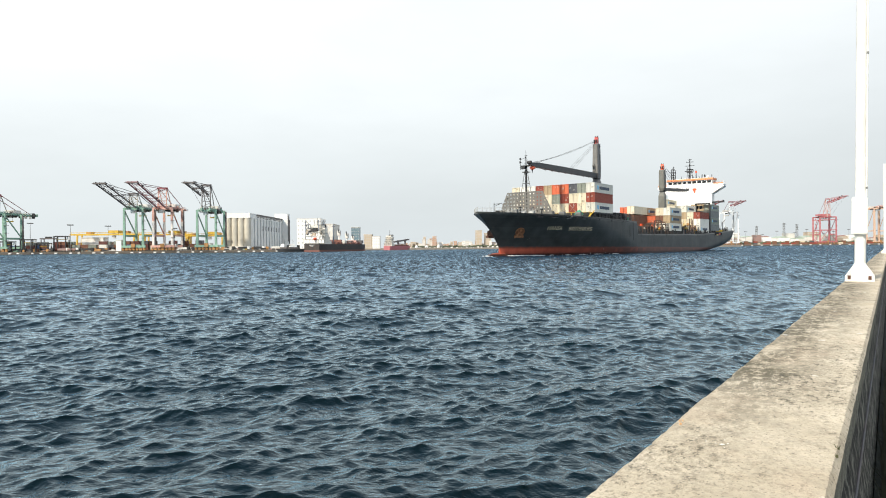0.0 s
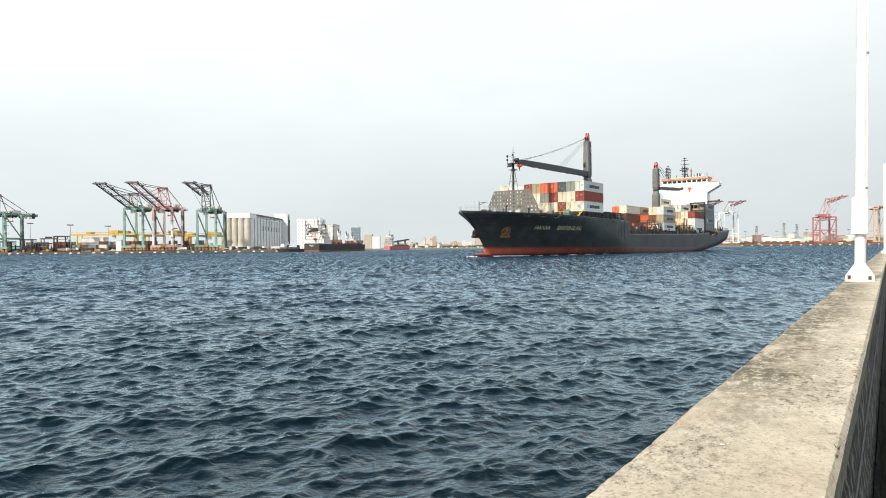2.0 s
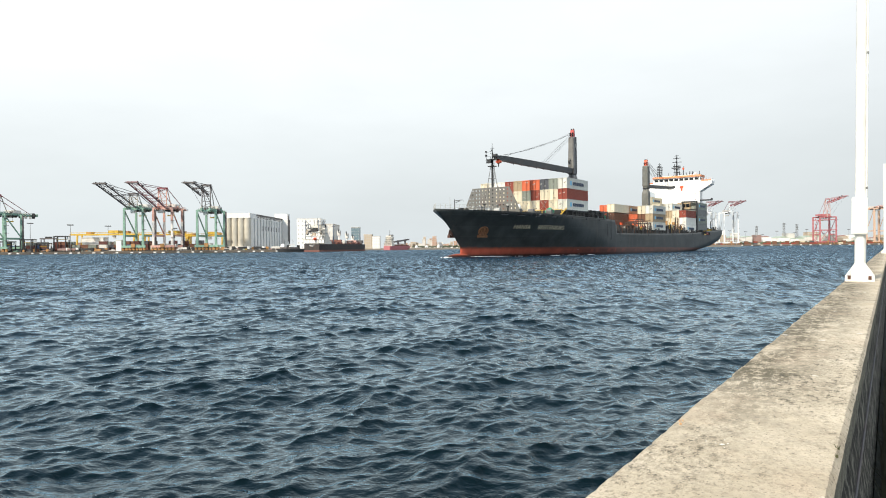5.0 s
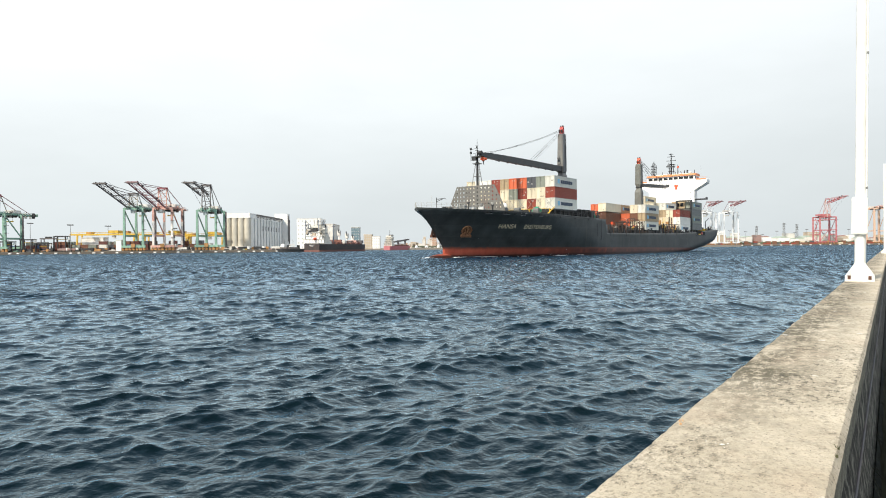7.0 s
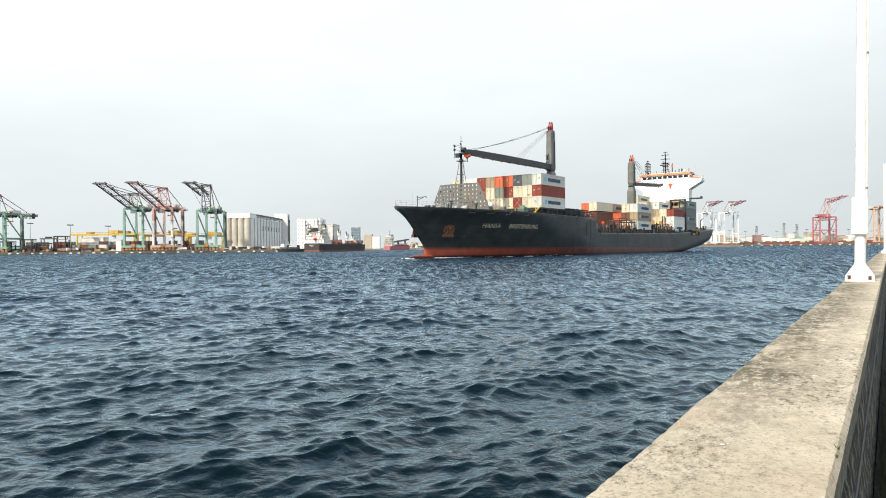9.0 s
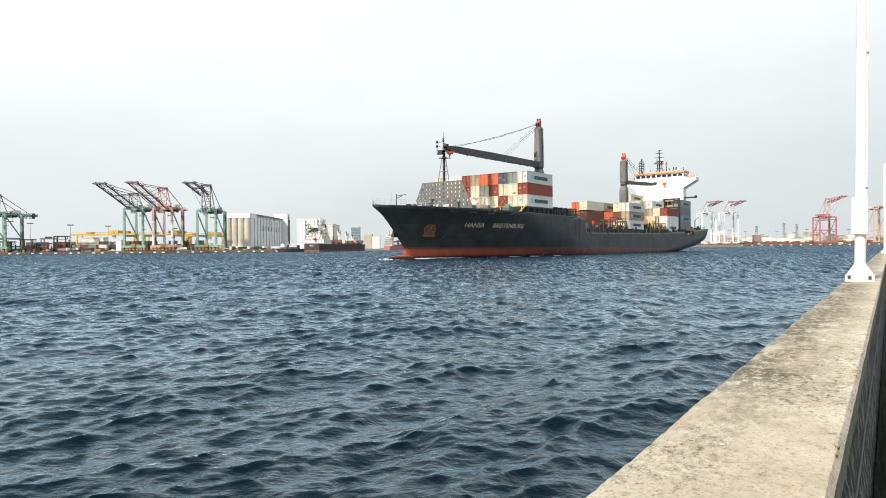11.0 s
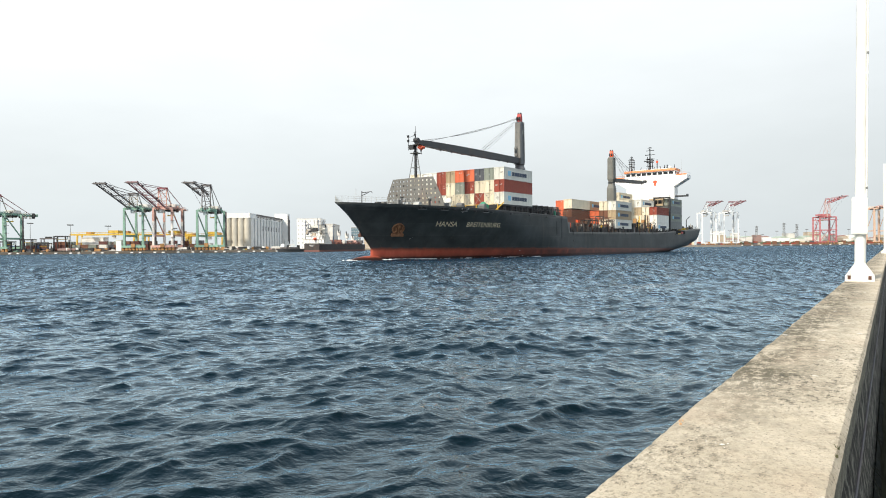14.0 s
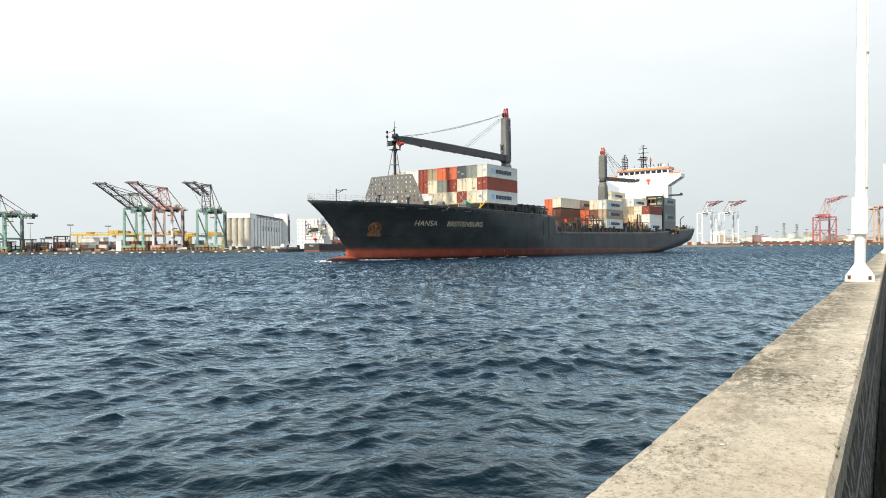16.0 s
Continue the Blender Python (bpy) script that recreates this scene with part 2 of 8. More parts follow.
    bumped(nt, b, noise_of(nt, 0.35, 3, (1, 1, 1)), 0.10, 0.20)
    return m


M_HULL = hull_paint()


def product(nt, a, b):
    n = nt.nodes.new("ShaderNodeMath")
    n.operation = "MULTIPLY"
    nt.links.new(a, n.inputs[0])
    if hasattr(b, "is_linked"):
        nt.links.new(b, n.inputs[1])
    else:
        n.inputs[1].default_value = b
    return n.outputs[0]


def concrete(name, light, dark):
    """Old concrete: pale worn cement, lichen and soot in ragged blotches, dark pits and a few white splashes."""
    m, nt, b = nodes_of(name)
    c = mixed(nt, ramp(nt, noise_of(nt, 1.6, 6), 0.32, 0.66), dark, light)
    c = mixed(nt, product(nt, ramp(nt, noise_of(nt, 5.0, 6, rough=0.7), 0.45, 0.65), 0.45), c, dark)
    co = nt.nodes.new("ShaderNodeTexCoord")
    sp = nt.nodes.new("ShaderNodeSeparateXYZ")
    nt.links.new(co.outputs["Object"], sp.inputs[0])
    zone = ramp(nt, noise_of(nt, 2.4, 5, (0.7, 1.2, 1), 0.65), 0.45, 0.62)
    soot = ramp(nt, noise_of(nt, 26, 9, (1.0, 1.4, 1), 0.82), 0.46, 0.58)
    c = mixed(nt, product(nt, product(nt, zone, soot), product(nt, ramp(nt, sp.outputs["X"], -1.5, 0.4), 0.9)), c, (0.115, 0.090, 0.052))
    old = ramp(nt, sp.outputs["X"], -0.3, 0.9)
    lichen = product(nt, ramp(nt, noise_of(nt, 17, 10, (0.8, 1.5, 1), 0.85), 0.43, 0.515), ramp(nt, noise_of(nt, 3.2, 5, (0.8, 1.2, 1)), 0.34, 0.52))
    wet = ramp(nt, sp.outputs["Y"], 0.04, 0.24)
    c = mixed(nt, product(nt, product(nt, product(nt, old, wet), lichen), 0.95), c, (0.082, 0.068, 0.038))
    blush = ramp(nt, noise_of(nt, 2.7, 3, rough=0.6), 0.52, 0.72)
    c = mixed(nt, product(nt, blush, 0.4), c, (0.56, 0.43, 0.31))
    c = mixed(nt, product(nt, ramp(nt, noise_of(nt, 48, 6, rough=0.8), 0.51, 0.64), 0.5), c, (0.19, 0.15, 0.105))
    crust = product(nt, ramp(nt, noise_of(nt, 34, 7, (1.0, 1.5, 1), 0.78), 0.545, 0.585), ramp(nt, noise_of(nt, 1.5, 4, (0.8, 1.6, 1)), 0.40, 0.58))
    c = mixed(nt, product(nt, crust, 0.85), c, (0.060, 0.050, 0.030))
    c = mixed(nt, ramp(nt, noise_of(nt, 120, 3, rough=0.7), 0.60, 0.70), c, (0.09, 0.075, 0.055))
    c = mixed(nt, ramp(nt, noise_of(nt, 5.5, 5, rough=0.65), 0.69, 0.73), c, (0.70, 0.66, 0.58))
    nt.links.new(c, b.inputs["Base Color"])
    b.inputs["Roughness"].default_value = 0.92
    bumped(nt, b, noise_of(nt, 9, 6), 0.6, 0.02)
    bumped(nt, b, noise_of(nt, 70, 5), 0.9, 0.006)
    return m


M_COPING = concrete("weathered_concrete", (0.64, 0.552, 0.42), (0.41, 0.340, 0.240))


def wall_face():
    """The wall's land side: almost black, wiped through by pale slanting streaks."""
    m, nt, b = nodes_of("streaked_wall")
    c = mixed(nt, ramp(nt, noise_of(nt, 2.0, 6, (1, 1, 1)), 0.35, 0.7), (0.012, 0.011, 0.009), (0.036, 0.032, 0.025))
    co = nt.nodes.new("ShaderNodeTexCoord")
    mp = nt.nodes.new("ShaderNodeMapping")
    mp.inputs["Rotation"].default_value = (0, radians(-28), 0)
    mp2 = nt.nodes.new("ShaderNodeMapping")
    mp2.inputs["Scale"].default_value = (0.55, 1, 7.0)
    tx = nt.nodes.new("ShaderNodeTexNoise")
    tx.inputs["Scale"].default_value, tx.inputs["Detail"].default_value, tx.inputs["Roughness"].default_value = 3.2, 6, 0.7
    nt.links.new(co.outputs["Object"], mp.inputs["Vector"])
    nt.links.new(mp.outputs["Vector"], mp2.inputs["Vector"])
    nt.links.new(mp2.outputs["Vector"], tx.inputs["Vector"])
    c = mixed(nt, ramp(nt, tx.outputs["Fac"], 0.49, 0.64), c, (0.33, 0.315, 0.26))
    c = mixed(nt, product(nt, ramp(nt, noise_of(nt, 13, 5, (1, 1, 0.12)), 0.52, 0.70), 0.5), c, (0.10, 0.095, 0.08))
    nt.links.new(c, b.inputs["Base Color"])
    b.inputs["Roughness"].default_value = 0.9
    bumped(nt, b, tx.outputs["Fac"], 0.6, 0.03)
    bumped(nt, b, noise_of(nt, 25, 5, (1, 1, 0.3)), 0.6, 0.02)
    return m


M_SPLASH = surface("dried_splash", (0.60, 0.57, 0.50), 0.8, vary=0.1, scale=40, bump=0)
M_LICHEN = surface("orange_lichen", (0.48, 0.27, 0.12), 0.9, vary=0.2, scale=60, bump=0)
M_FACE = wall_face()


def coarse_edge():
    """Broken cement on the coping's side: gravel, pits and grey green growth."""
    m, nt, b = nodes_of("coping_edge")
    c = mixed(nt, ramp(nt, noise_of(nt, 6, 5, rough=0.7), 0.35, 0.65), (0.125, 0.117, 0.084), (0.28, 0.262, 0.205))
    c = mixed(nt, ramp(nt, noise_of(nt, 55, 5, rough=0.8), 0.50, 0.62), c, (0.055, 0.052, 0.038))
    c = mixed(nt, ramp(nt, noise_of(nt, 90, 4, rough=0.8), 0.57, 0.68), c, (0.46, 0.43, 0.36))
    nt.links.new(c, b.inputs["Base Color"])
    b.inputs["Roughness"].default_value = 0.95
    bumped(nt, b, noise_of(nt, 60, 5), 0.9, 0.012)
    return m


M_EDGE = coarse_edge()


M_VERGE = surface("dark_earth", (0.030, 0.030, 0.022), 0.95, vary=0.4, scale=1.5, stain=(0.06, 0.058, 0.045), amount=0.5, bump=0.5, fine=9)


def sea():
    """Water: body colour under a gloss, both tinted by distance, and waves too small or too far out for the mesh as
    relief.
    """
    m = bpy.data.materials.new("sea_water")
    m.use_nodes = True
    nt = m.node_tree
    nt.nodes.remove(nt.nodes["Principled BSDF"])
    co = nt.nodes.new("ShaderNodeTexCoord")
    ln = nt.nodes.new("ShaderNodeVectorMath")
    ln.operation = "LENGTH"
    nt.links.new(co.outputs["Object"], ln.inputs[0])
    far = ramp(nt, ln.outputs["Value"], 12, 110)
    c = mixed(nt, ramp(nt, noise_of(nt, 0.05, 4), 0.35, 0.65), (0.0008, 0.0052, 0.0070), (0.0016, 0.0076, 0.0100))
    # farther water is bluer: reflected sky light put into the body colour
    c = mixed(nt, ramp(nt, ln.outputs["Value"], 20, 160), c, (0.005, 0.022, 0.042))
    body, gloss, both = nt.nodes.new("ShaderNodeBsdfDiffuse"), nt.nodes.new("ShaderNodeBsdfGlossy"), nt.nodes.new("ShaderNodeMixShader")
    fres = nt.nodes.new("ShaderNodeFresnel")
    fres.inputs["IOR"].default_value = 1.333
    nt.links.new(c, body.inputs["Color"])
    # blue of the reflected sky painted into the gloss, stronger far out
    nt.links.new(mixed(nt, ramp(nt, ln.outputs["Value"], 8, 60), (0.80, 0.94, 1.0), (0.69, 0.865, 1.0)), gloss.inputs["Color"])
    rr = nt.nodes.new("ShaderNodeMapRange")
    rr.inputs["To Min"].default_value, rr.inputs["To Max"].default_value = 0.11, 0.20
    nt.links.new(far, rr.inputs["Value"])
    nt.links.new(rr.outputs["Result"], gloss.inputs["Roughness"])
    # gloss dimmed with distance, for wave faces the mesh lacks
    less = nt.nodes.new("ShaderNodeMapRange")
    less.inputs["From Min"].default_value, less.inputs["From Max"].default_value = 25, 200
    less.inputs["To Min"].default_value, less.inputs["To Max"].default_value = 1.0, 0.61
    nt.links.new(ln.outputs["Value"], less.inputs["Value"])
    fac = nt.nodes.new("ShaderNodeMath")
    fac.operation = "MULTIPLY"
    lift = nt.nodes.new("ShaderNodeMath")
    lift.operation, lift.use_clamp = "MULTIPLY_ADD", True
    lift.inputs[1].default_value, lift.inputs[2].default_value = 1.50, -0.024
    nt.links.new(fres.outputs[0], lift.inputs[0])
    nt.links.new(lift.outputs[0], fac.inputs[0])
    # stretched dabs in the gloss stand for bright and dark wave faces
    gloss_dabs = nt.nodes.new("ShaderNodeMapRange")
    gloss_dabs.inputs["From Min"].default_value, gloss_dabs.inputs["From Max"].default_value = 0.36, 0.64
    gloss_dabs.inputs["To Min"].default_value, gloss_dabs.inputs["To Max"].default_value = 0.12, 1.68
    nt.links.new(noise_of(nt, 1.5, 6, (1, 0.28, 1), 0.7), gloss_dabs.inputs["Value"])
    # the dabs blend in with distance; wind plays no part
    wind = mixed(nt, ramp(nt, ln.outputs["Value"], 18, 70), (1, 1, 1), gloss_dabs.outputs["Result"])
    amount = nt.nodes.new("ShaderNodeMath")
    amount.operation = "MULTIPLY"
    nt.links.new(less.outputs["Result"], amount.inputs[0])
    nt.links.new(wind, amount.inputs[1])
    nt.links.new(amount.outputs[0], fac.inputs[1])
    nt.links.new(fac.outputs[0], both.inputs[0])
    nt.links.new(body.outputs[0], both.inputs[1])
    nt.links.new(gloss.outputs[0], both.inputs[2])
    nt.links.new(both.outputs[0], nt.nodes["Material Output"].inputs["Surface"])
    last = None

    def relief(scale, detail, stretch, distance, begin, full, near, out, last):
        n = nt.nodes.new("ShaderNodeBump")
        n.inputs["Distance"].default_value = distance
        mr = nt.nodes.new("ShaderNodeMapRange")
        mr.inputs["To Min"].default_value, mr.inputs["To Max"].default_value = near, out
        nt.links.new(ramp(nt, ln.outputs["Value"], begin, full), mr.inputs["Value"])
        nt.links.new(mr.outputs["Result"], n.inputs["Strength"])
        co2 = nt.nodes.new("ShaderNodeTexCoord")
        mp = nt.nodes.new("ShaderNodeMapping")
        mp.inputs["Rotation"].default_value = (0, 0, radians(-26))
        mp.inputs["Scale"].default_value = stretch
        tx = nt.nodes.new("ShaderNodeTexNoise")
        tx.inputs["Scale"].default_value, tx.inputs["Detail"].default_value = scale, detail
        nt.links.new(co2.outputs["Object"], mp.inputs["Vector"])
        nt.links.new(mp.outputs["Vector"], tx.inputs["Vector"])
        nt.links.new(tx.outputs["Fac"], n.inputs["Height"])
        if last:
            nt.links.new(last, n.inputs["Normal"])
        return n.outputs["Normal"]

    last = relief(0.35, 2, (1, 1.4, 1), 1.0, 60, 200, 0.0, 1.0, last)
    last = relief(1.1, 2, (1, 1.4, 1), 0.55, 40, 100, 0.0, 1.0, last)
    last = relief(2.6, 2, (1, 1.4, 1), 0.23, 18, 60, 0.06, 0.9, last)
    last = relief(6.5, 3, (1, 1.4, 1), 0.065, 6, 30, 0.50, 0.36, last)
    for n in (body, gloss, fres):
        nt.links.new(last, n.inputs["Normal"])
    return m


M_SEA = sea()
M_FOAM = surface("sea_foam", (0.78, 0.82, 0.83), 0.8, vary=0.1, scale=3)


# ---- making meshes ----
def quad_box(bm, lo, hi):
    """An upright box between two corners."""
    (x0, y0, z0), (x1, y1, z1) = lo, hi
    v = [bm.verts.new(p) for p in ((x0, y0, z0), (x1, y0, z0), (x1, y1, z0), (x0, y1, z0), (x0, y0, z1), (x1, y0, z1), (x1, y1, z1), (x0, y1, z1))]
    for f in ((3, 2, 1, 0), (4, 5, 6, 7), (0, 1, 5, 4), (1, 2, 6, 5), (2, 3, 7, 6), (3, 0, 4, 7)):
        bm.faces.new([v[i] for i in f])


def beam(bm, a, b, w, h, w2=None, h2=None):
    """A straight bar from a to b, w wide and h high, that may taper."""
    a, b = Vector(a), Vector(b)
    d = (b - a).normalized()
    side = d.cross(Vector((0, 0, 1)))
    side = side.normalized() if side.length > 1e-3 else Vector((1, 0, 0))
    up = side.cross(d)
    w2, h2 = w2 or w, h2 or h
    v = [bm.verts.new(p + side * sx * ww / 2 + up * sy * hh / 2) for p, ww, hh in ((a, w, h), (b, w2, h2)) for sx, sy in ((-1, -1), (1, -1), (1, 1), (-1, 1))]
    for f in ((0, 1, 2, 3), (7, 6, 5, 4), (0, 4, 5, 1), (1, 5, 6, 2), (2, 6, 7, 3), (3, 7, 4, 0)):
        bm.faces.new([v[i] for i in f])


def rod(bm, a, b, r, r2=None, n=8):
    """A round bar from a to b."""
    a, b = Vector(a), Vector(b)
    q = (b - a).to_track_quat("Z", "Y")
    r2 = r if r2 is None else r2
    rings = [[bm.verts.new(p + q @ Vector((math.cos(k * math.tau / n) * rr, math.sin(k * math.tau / n) * rr, 0))) for k in range(n)] for p, rr in ((a, r), (b, r2))]
    for k in range(n):
        f = bm.faces.new((rings[0][k], rings[0][(k + 1) % n], rings[1][(k + 1) % n], rings[1][k]))
        f.smooth = n > 6
    for ring, end in ((rings[0][::-1], 0), (rings[1], 1)):
        if (r, r2)[end] > 0.02:
            bm.faces.new([bm.verts.new(v.co) for v in ring])


def prism(bm, outline, y0, y1):
    """An outline in x and z, drawn out from y0 to y1."""
    a = [bm.verts.new((x, y0, z)) for x, z in outline]
    b = [bm.verts.new((x, y1, z)) for x, z in outline]
    n = len(outline)
    bm.faces.new(a)
    bm.faces.new(b[::-1])
    for k in range(n):
        bm.faces.new((a[k], b[k], b[(k + 1) % n], a[(k + 1) % n]))


def mesh_of(name, bm, material):
    bmesh.ops.recalc_face_normals(bm, faces=bm.faces)
    me = bpy.data.meshes.new(name)
    bm.to_mesh(me)
    bm.free()
    me.materials.append(material)
    return me


def part(name, bm, material, parent, label=""):
    ob = new(name, mesh_of(name, bm, material))
    ob.parent = parent
    return tagged(ob, label)


def boxes(name, items, material, parent, label=""):
    bm = bmesh.new()
    for lo, hi in items:
        quad_box(bm, lo, hi)
    return part(name, bm, material, parent, label)


def beams(name, items, material, parent, label=""):
    bm = bmesh.new()
    for it in items:
        beam(bm, *it)
    return part(name, bm, material, parent, label)


def rods(name, items, material, parent, label=""):
    bm = bmesh.new()
    for it in items:
        rod(bm, *it)
    return part(name, bm, material, parent, label)


def thing(name, m, label, category, group="", kind=""):
    ob = new(name)
    ob.empty_display_size = 0.5
    ob.matrix_basis = m
    return tagged(ob, label, category, group, kind)


def along(xs, ys, x):
    return float(np.interp(x, xs, ys))


# ---- the sea ----
DRIFT = (7.0, -16.5)
SEA_WAY = radians(-64)


def build_sea():
    """One sheet in rings about the near quay, whose cells grow with the distance; short steep wind waves over a low swell."""
    rng = np.random.default_rng(5)
    rs, r = [0.002, 0.2, 0.4], 0.4
    while r < 4600:
        r += 0.036 if r < 8 else (0.003 * r if r < 45 else 0.0045 * r if r < 120 else (0.009 * r if r < 620 else 0.04 * r))
        rs.append(r)
    rs = np.array(rs)
    az = np.concatenate([np.arange(-180, -40, 2.0), np.arange(-40, 48, 0.15), np.arange(48, 180, 2.0), [180.0]])
    az = np.radians(az)
    gr, ga = np.meshgrid(rs, az, indexing="ij")
    gx, gy = -3.0 + gr * np.sin(ga), 2.0 + gr * np.cos(ga)
    across = np.gradient(rs)
    px, py, pz = gx.copy(), gy.copy(), np.zeros_like(gx)
    bands = ((2.6, 8.0, 22, 0.025, 0.38, 0.8), (0.60, 2.6, 64, 0.0235, 0.58, 1.3), (0.14, 0.60, 110, 0.034, 0.66, 1.1))
    for low, top, n, steep, spread, chop in bands:
        for i in range(n):
            lam = low * (top / low) ** ((i + rng.random()) / n)
            ang = SEA_WAY + rng.normal(0, spread)
            ph0 = rng.random() * math.tau
            k = math.tau / lam
            fade = np.clip((lam / across - 2.0) / 2.0, 0, 1)
            m = int(np.count_nonzero(fade > 0))
            if m < 3:
                continue
            f = (fade[:m] * steep / k)[:, None]
            ph = k * (math.cos(ang) * gx[:m] + math.sin(ang) * gy[:m]) + ph0
            pz[:m] += f * np.cos(ph)
            sn = np.sin(ph) * f * chop
            px[:m] -= math.cos(ang) * sn
            py[:m] -= math.sin(ang) * sn
    ny, nx = gx.shape
    co = np.stack([px, py, pz], -1).reshape(-1, 3).astype(np.float32)
    idx = np.arange(ny * nx).reshape(ny, nx)
    quads = np.stack([idx[:-1, :-1], idx[:-1, 1:], idx[1:, 1:], idx[1:, :-1]], -1).reshape(-1, 4).astype(np.int32)
    me = bpy.data.meshes.new("water")
    me.vertices.add(len(co))
    me.vertices.foreach_set("co", co.ravel())
    me.loops.add(quads.size)
    me.loops.foreach_set("vertex_index", quads.ravel())
    me.polygons.add(len(quads))
    me.polygons.foreach_set("loop_start", np.arange(0, quads.size, 4, dtype=np.int32))
    me.polygons.foreach_set("use_smooth", np.ones(len(quads), dtype=bool))
    me.update(calc_edges=True)
    me.validate()
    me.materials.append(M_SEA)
    return tagged(new("water", me), "choppy dark blue harbour water with small wind waves", "water", kind="structure")


WATER = build_sea()

# ---- the near sea wall ----
WALL_TURN = -33.85          # the wall runs away to the right of the view
WALL_AT = (0.98, 1.64)      # a point on its landward edge
WALL_TOP, WALL_WIDE = 1.75, 0.425


def on_wall(along_it, across, z):
    """A place on the wall: metres along it, metres from its landward edge towards the water."""
    a = radians(90 + WALL_TURN)
    d, n = Vector((math.cos(a), math.sin(a), 0)), Vector((-math.sin(a), math.cos(a), 0))
    return Vector((*WALL_AT, 0)) + d * along_it + n * across + Vector((0, 0, z))


def sea_wall():
    root = thing("wall_sea", pose(WALL_AT[0], WALL_AT[1], 0, 0, 0, 90 + WALL_TURN), "weathered concrete sea wall with a stained pale top", "sea wall", kind="structure")
    rng = random.Random(3)
    bm = bmesh.new()
    rows = []
    for x in [-40.0, -20.0, -8.0, -3.0, -1.0] + [-0.9 + 0.02 * i for i in range(350)] + [6.1 + 0.06 * i for i in range(150)] + [15.1 + 0.4 * i for i in range(60)] + [39 + 8.65 * i for i in range(21)]:
        chip = 0.004 * noise.noise(Vector((x * 2.1, 0, 0))) + 0.007 * noise.noise(Vector((x * 13, 3, 0))) + 0.005 * noise.noise(Vector((x * 37, 11, 0)))
        chip2 = 0.003 * noise.noise(Vector((x * 3.1, 7, 0))) + 0.0022 * noise.noise(Vector((x * 14, 9, 0))) + 0.0016 * noise.noise(Vector((x * 43, 2, 0)))
        lift = 0.004 * noise.noise(Vector((x * 1.3, 5, 0)))
        sec = [(0.003, -0.115), (0.0 + 0.6 * chip2, -0.02), (0.012 + chip2, 0.0), (0.13, 0.003), (0.27, 0.002), (WALL_WIDE - 0.02 + chip, 0.0), (WALL_WIDE + chip, -0.02), (WALL_WIDE + chip, -0.16), (WALL_WIDE - 0.05, -0.16), (0.045, -0.115)]
        rows.append([bm.verts.new((x, y, WALL_TOP + z + lift)) for y, z in sec])
    m = len(rows[0])
    for a, b in zip(rows, rows[1:]):
        for k in range(m):
            f = bm.faces.new((a[k], b[k], b[(k + 1) % m], a[(k + 1) % m]))
            f.material_index = 1 if k in (0, m - 1, m - 2) else 0
    bm.faces.new(rows[0])
    bm.faces.new(rows[-1])
    cap = part("coping", bm, M_COPING, root, "pale concrete coping with dark lichen stains")
    cap.data.materials.append(M_EDGE)
    spots = [(2.02, 0.194, 0.020), (2.41, 0.044, 0.018), (0.95, 0.138, 0.011), (2.16, 0.385, 0.020), (5.07, 0.234, 0.022), (3.76, 0.24, 0.018), (6.1, 0.12, 0.02), (-0.15, 0.251, 0.008)]
    spots += [(-0.15 + rng.gauss(0, 0.022), 0.251 + rng.gauss(0, 0.012), rng.uniform(0.0015, 0.003)) for _ in range(5)]
    for x, y, r in spots:
        bm = bmesh.new()
        ring = [bm.verts.new((x + math.cos(k * math.tau / 11) * r * rng.uniform(0.4, 1.3), y + math.sin(k * math.tau / 11) * r * rng.uniform(0.4, 1.1), WALL_TOP + 0.004)) for k in range(11)]
        mid = bm.verts.new((x, y, WALL_TOP + 0.0065))
        for k in range(11):
            bm.faces.new((ring[k], ring[(k + 1) % 11], mid)).smooth = True
        part("splash", bm, M_SPLASH, root)
    for x, y, r in [(0.0 + rng.gauss(0, 0.02), 0.39 + rng.gauss(0, 0.008), rng.uniform(0.002, 0.004)) for _ in range(4)]:
        bm = bmesh.new()
        rod(bm, (x, y, WALL_TOP - 0.002), (x, y, WALL_TOP + 0.0055), r, r * 0.6, 7)
        part("lichen_spot", bm, M_LICHEN, root)
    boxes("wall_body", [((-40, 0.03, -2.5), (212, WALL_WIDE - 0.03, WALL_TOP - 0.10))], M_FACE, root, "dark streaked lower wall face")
    boxes("walkway", [((-40, -16.0, -2.5), (212, 0.02, 0.30))], M_VERGE, root, "dark earth strip behind the wall")
    rods("wall_conduit", [((-6, -0.004, WALL_TOP - 0.30), (60, -0.004, WALL_TOP - 0.30), 0.004, 0.004, 8)], M_BOOM, root, "thin dark conduit along the wall")
    return root


sea_wall()


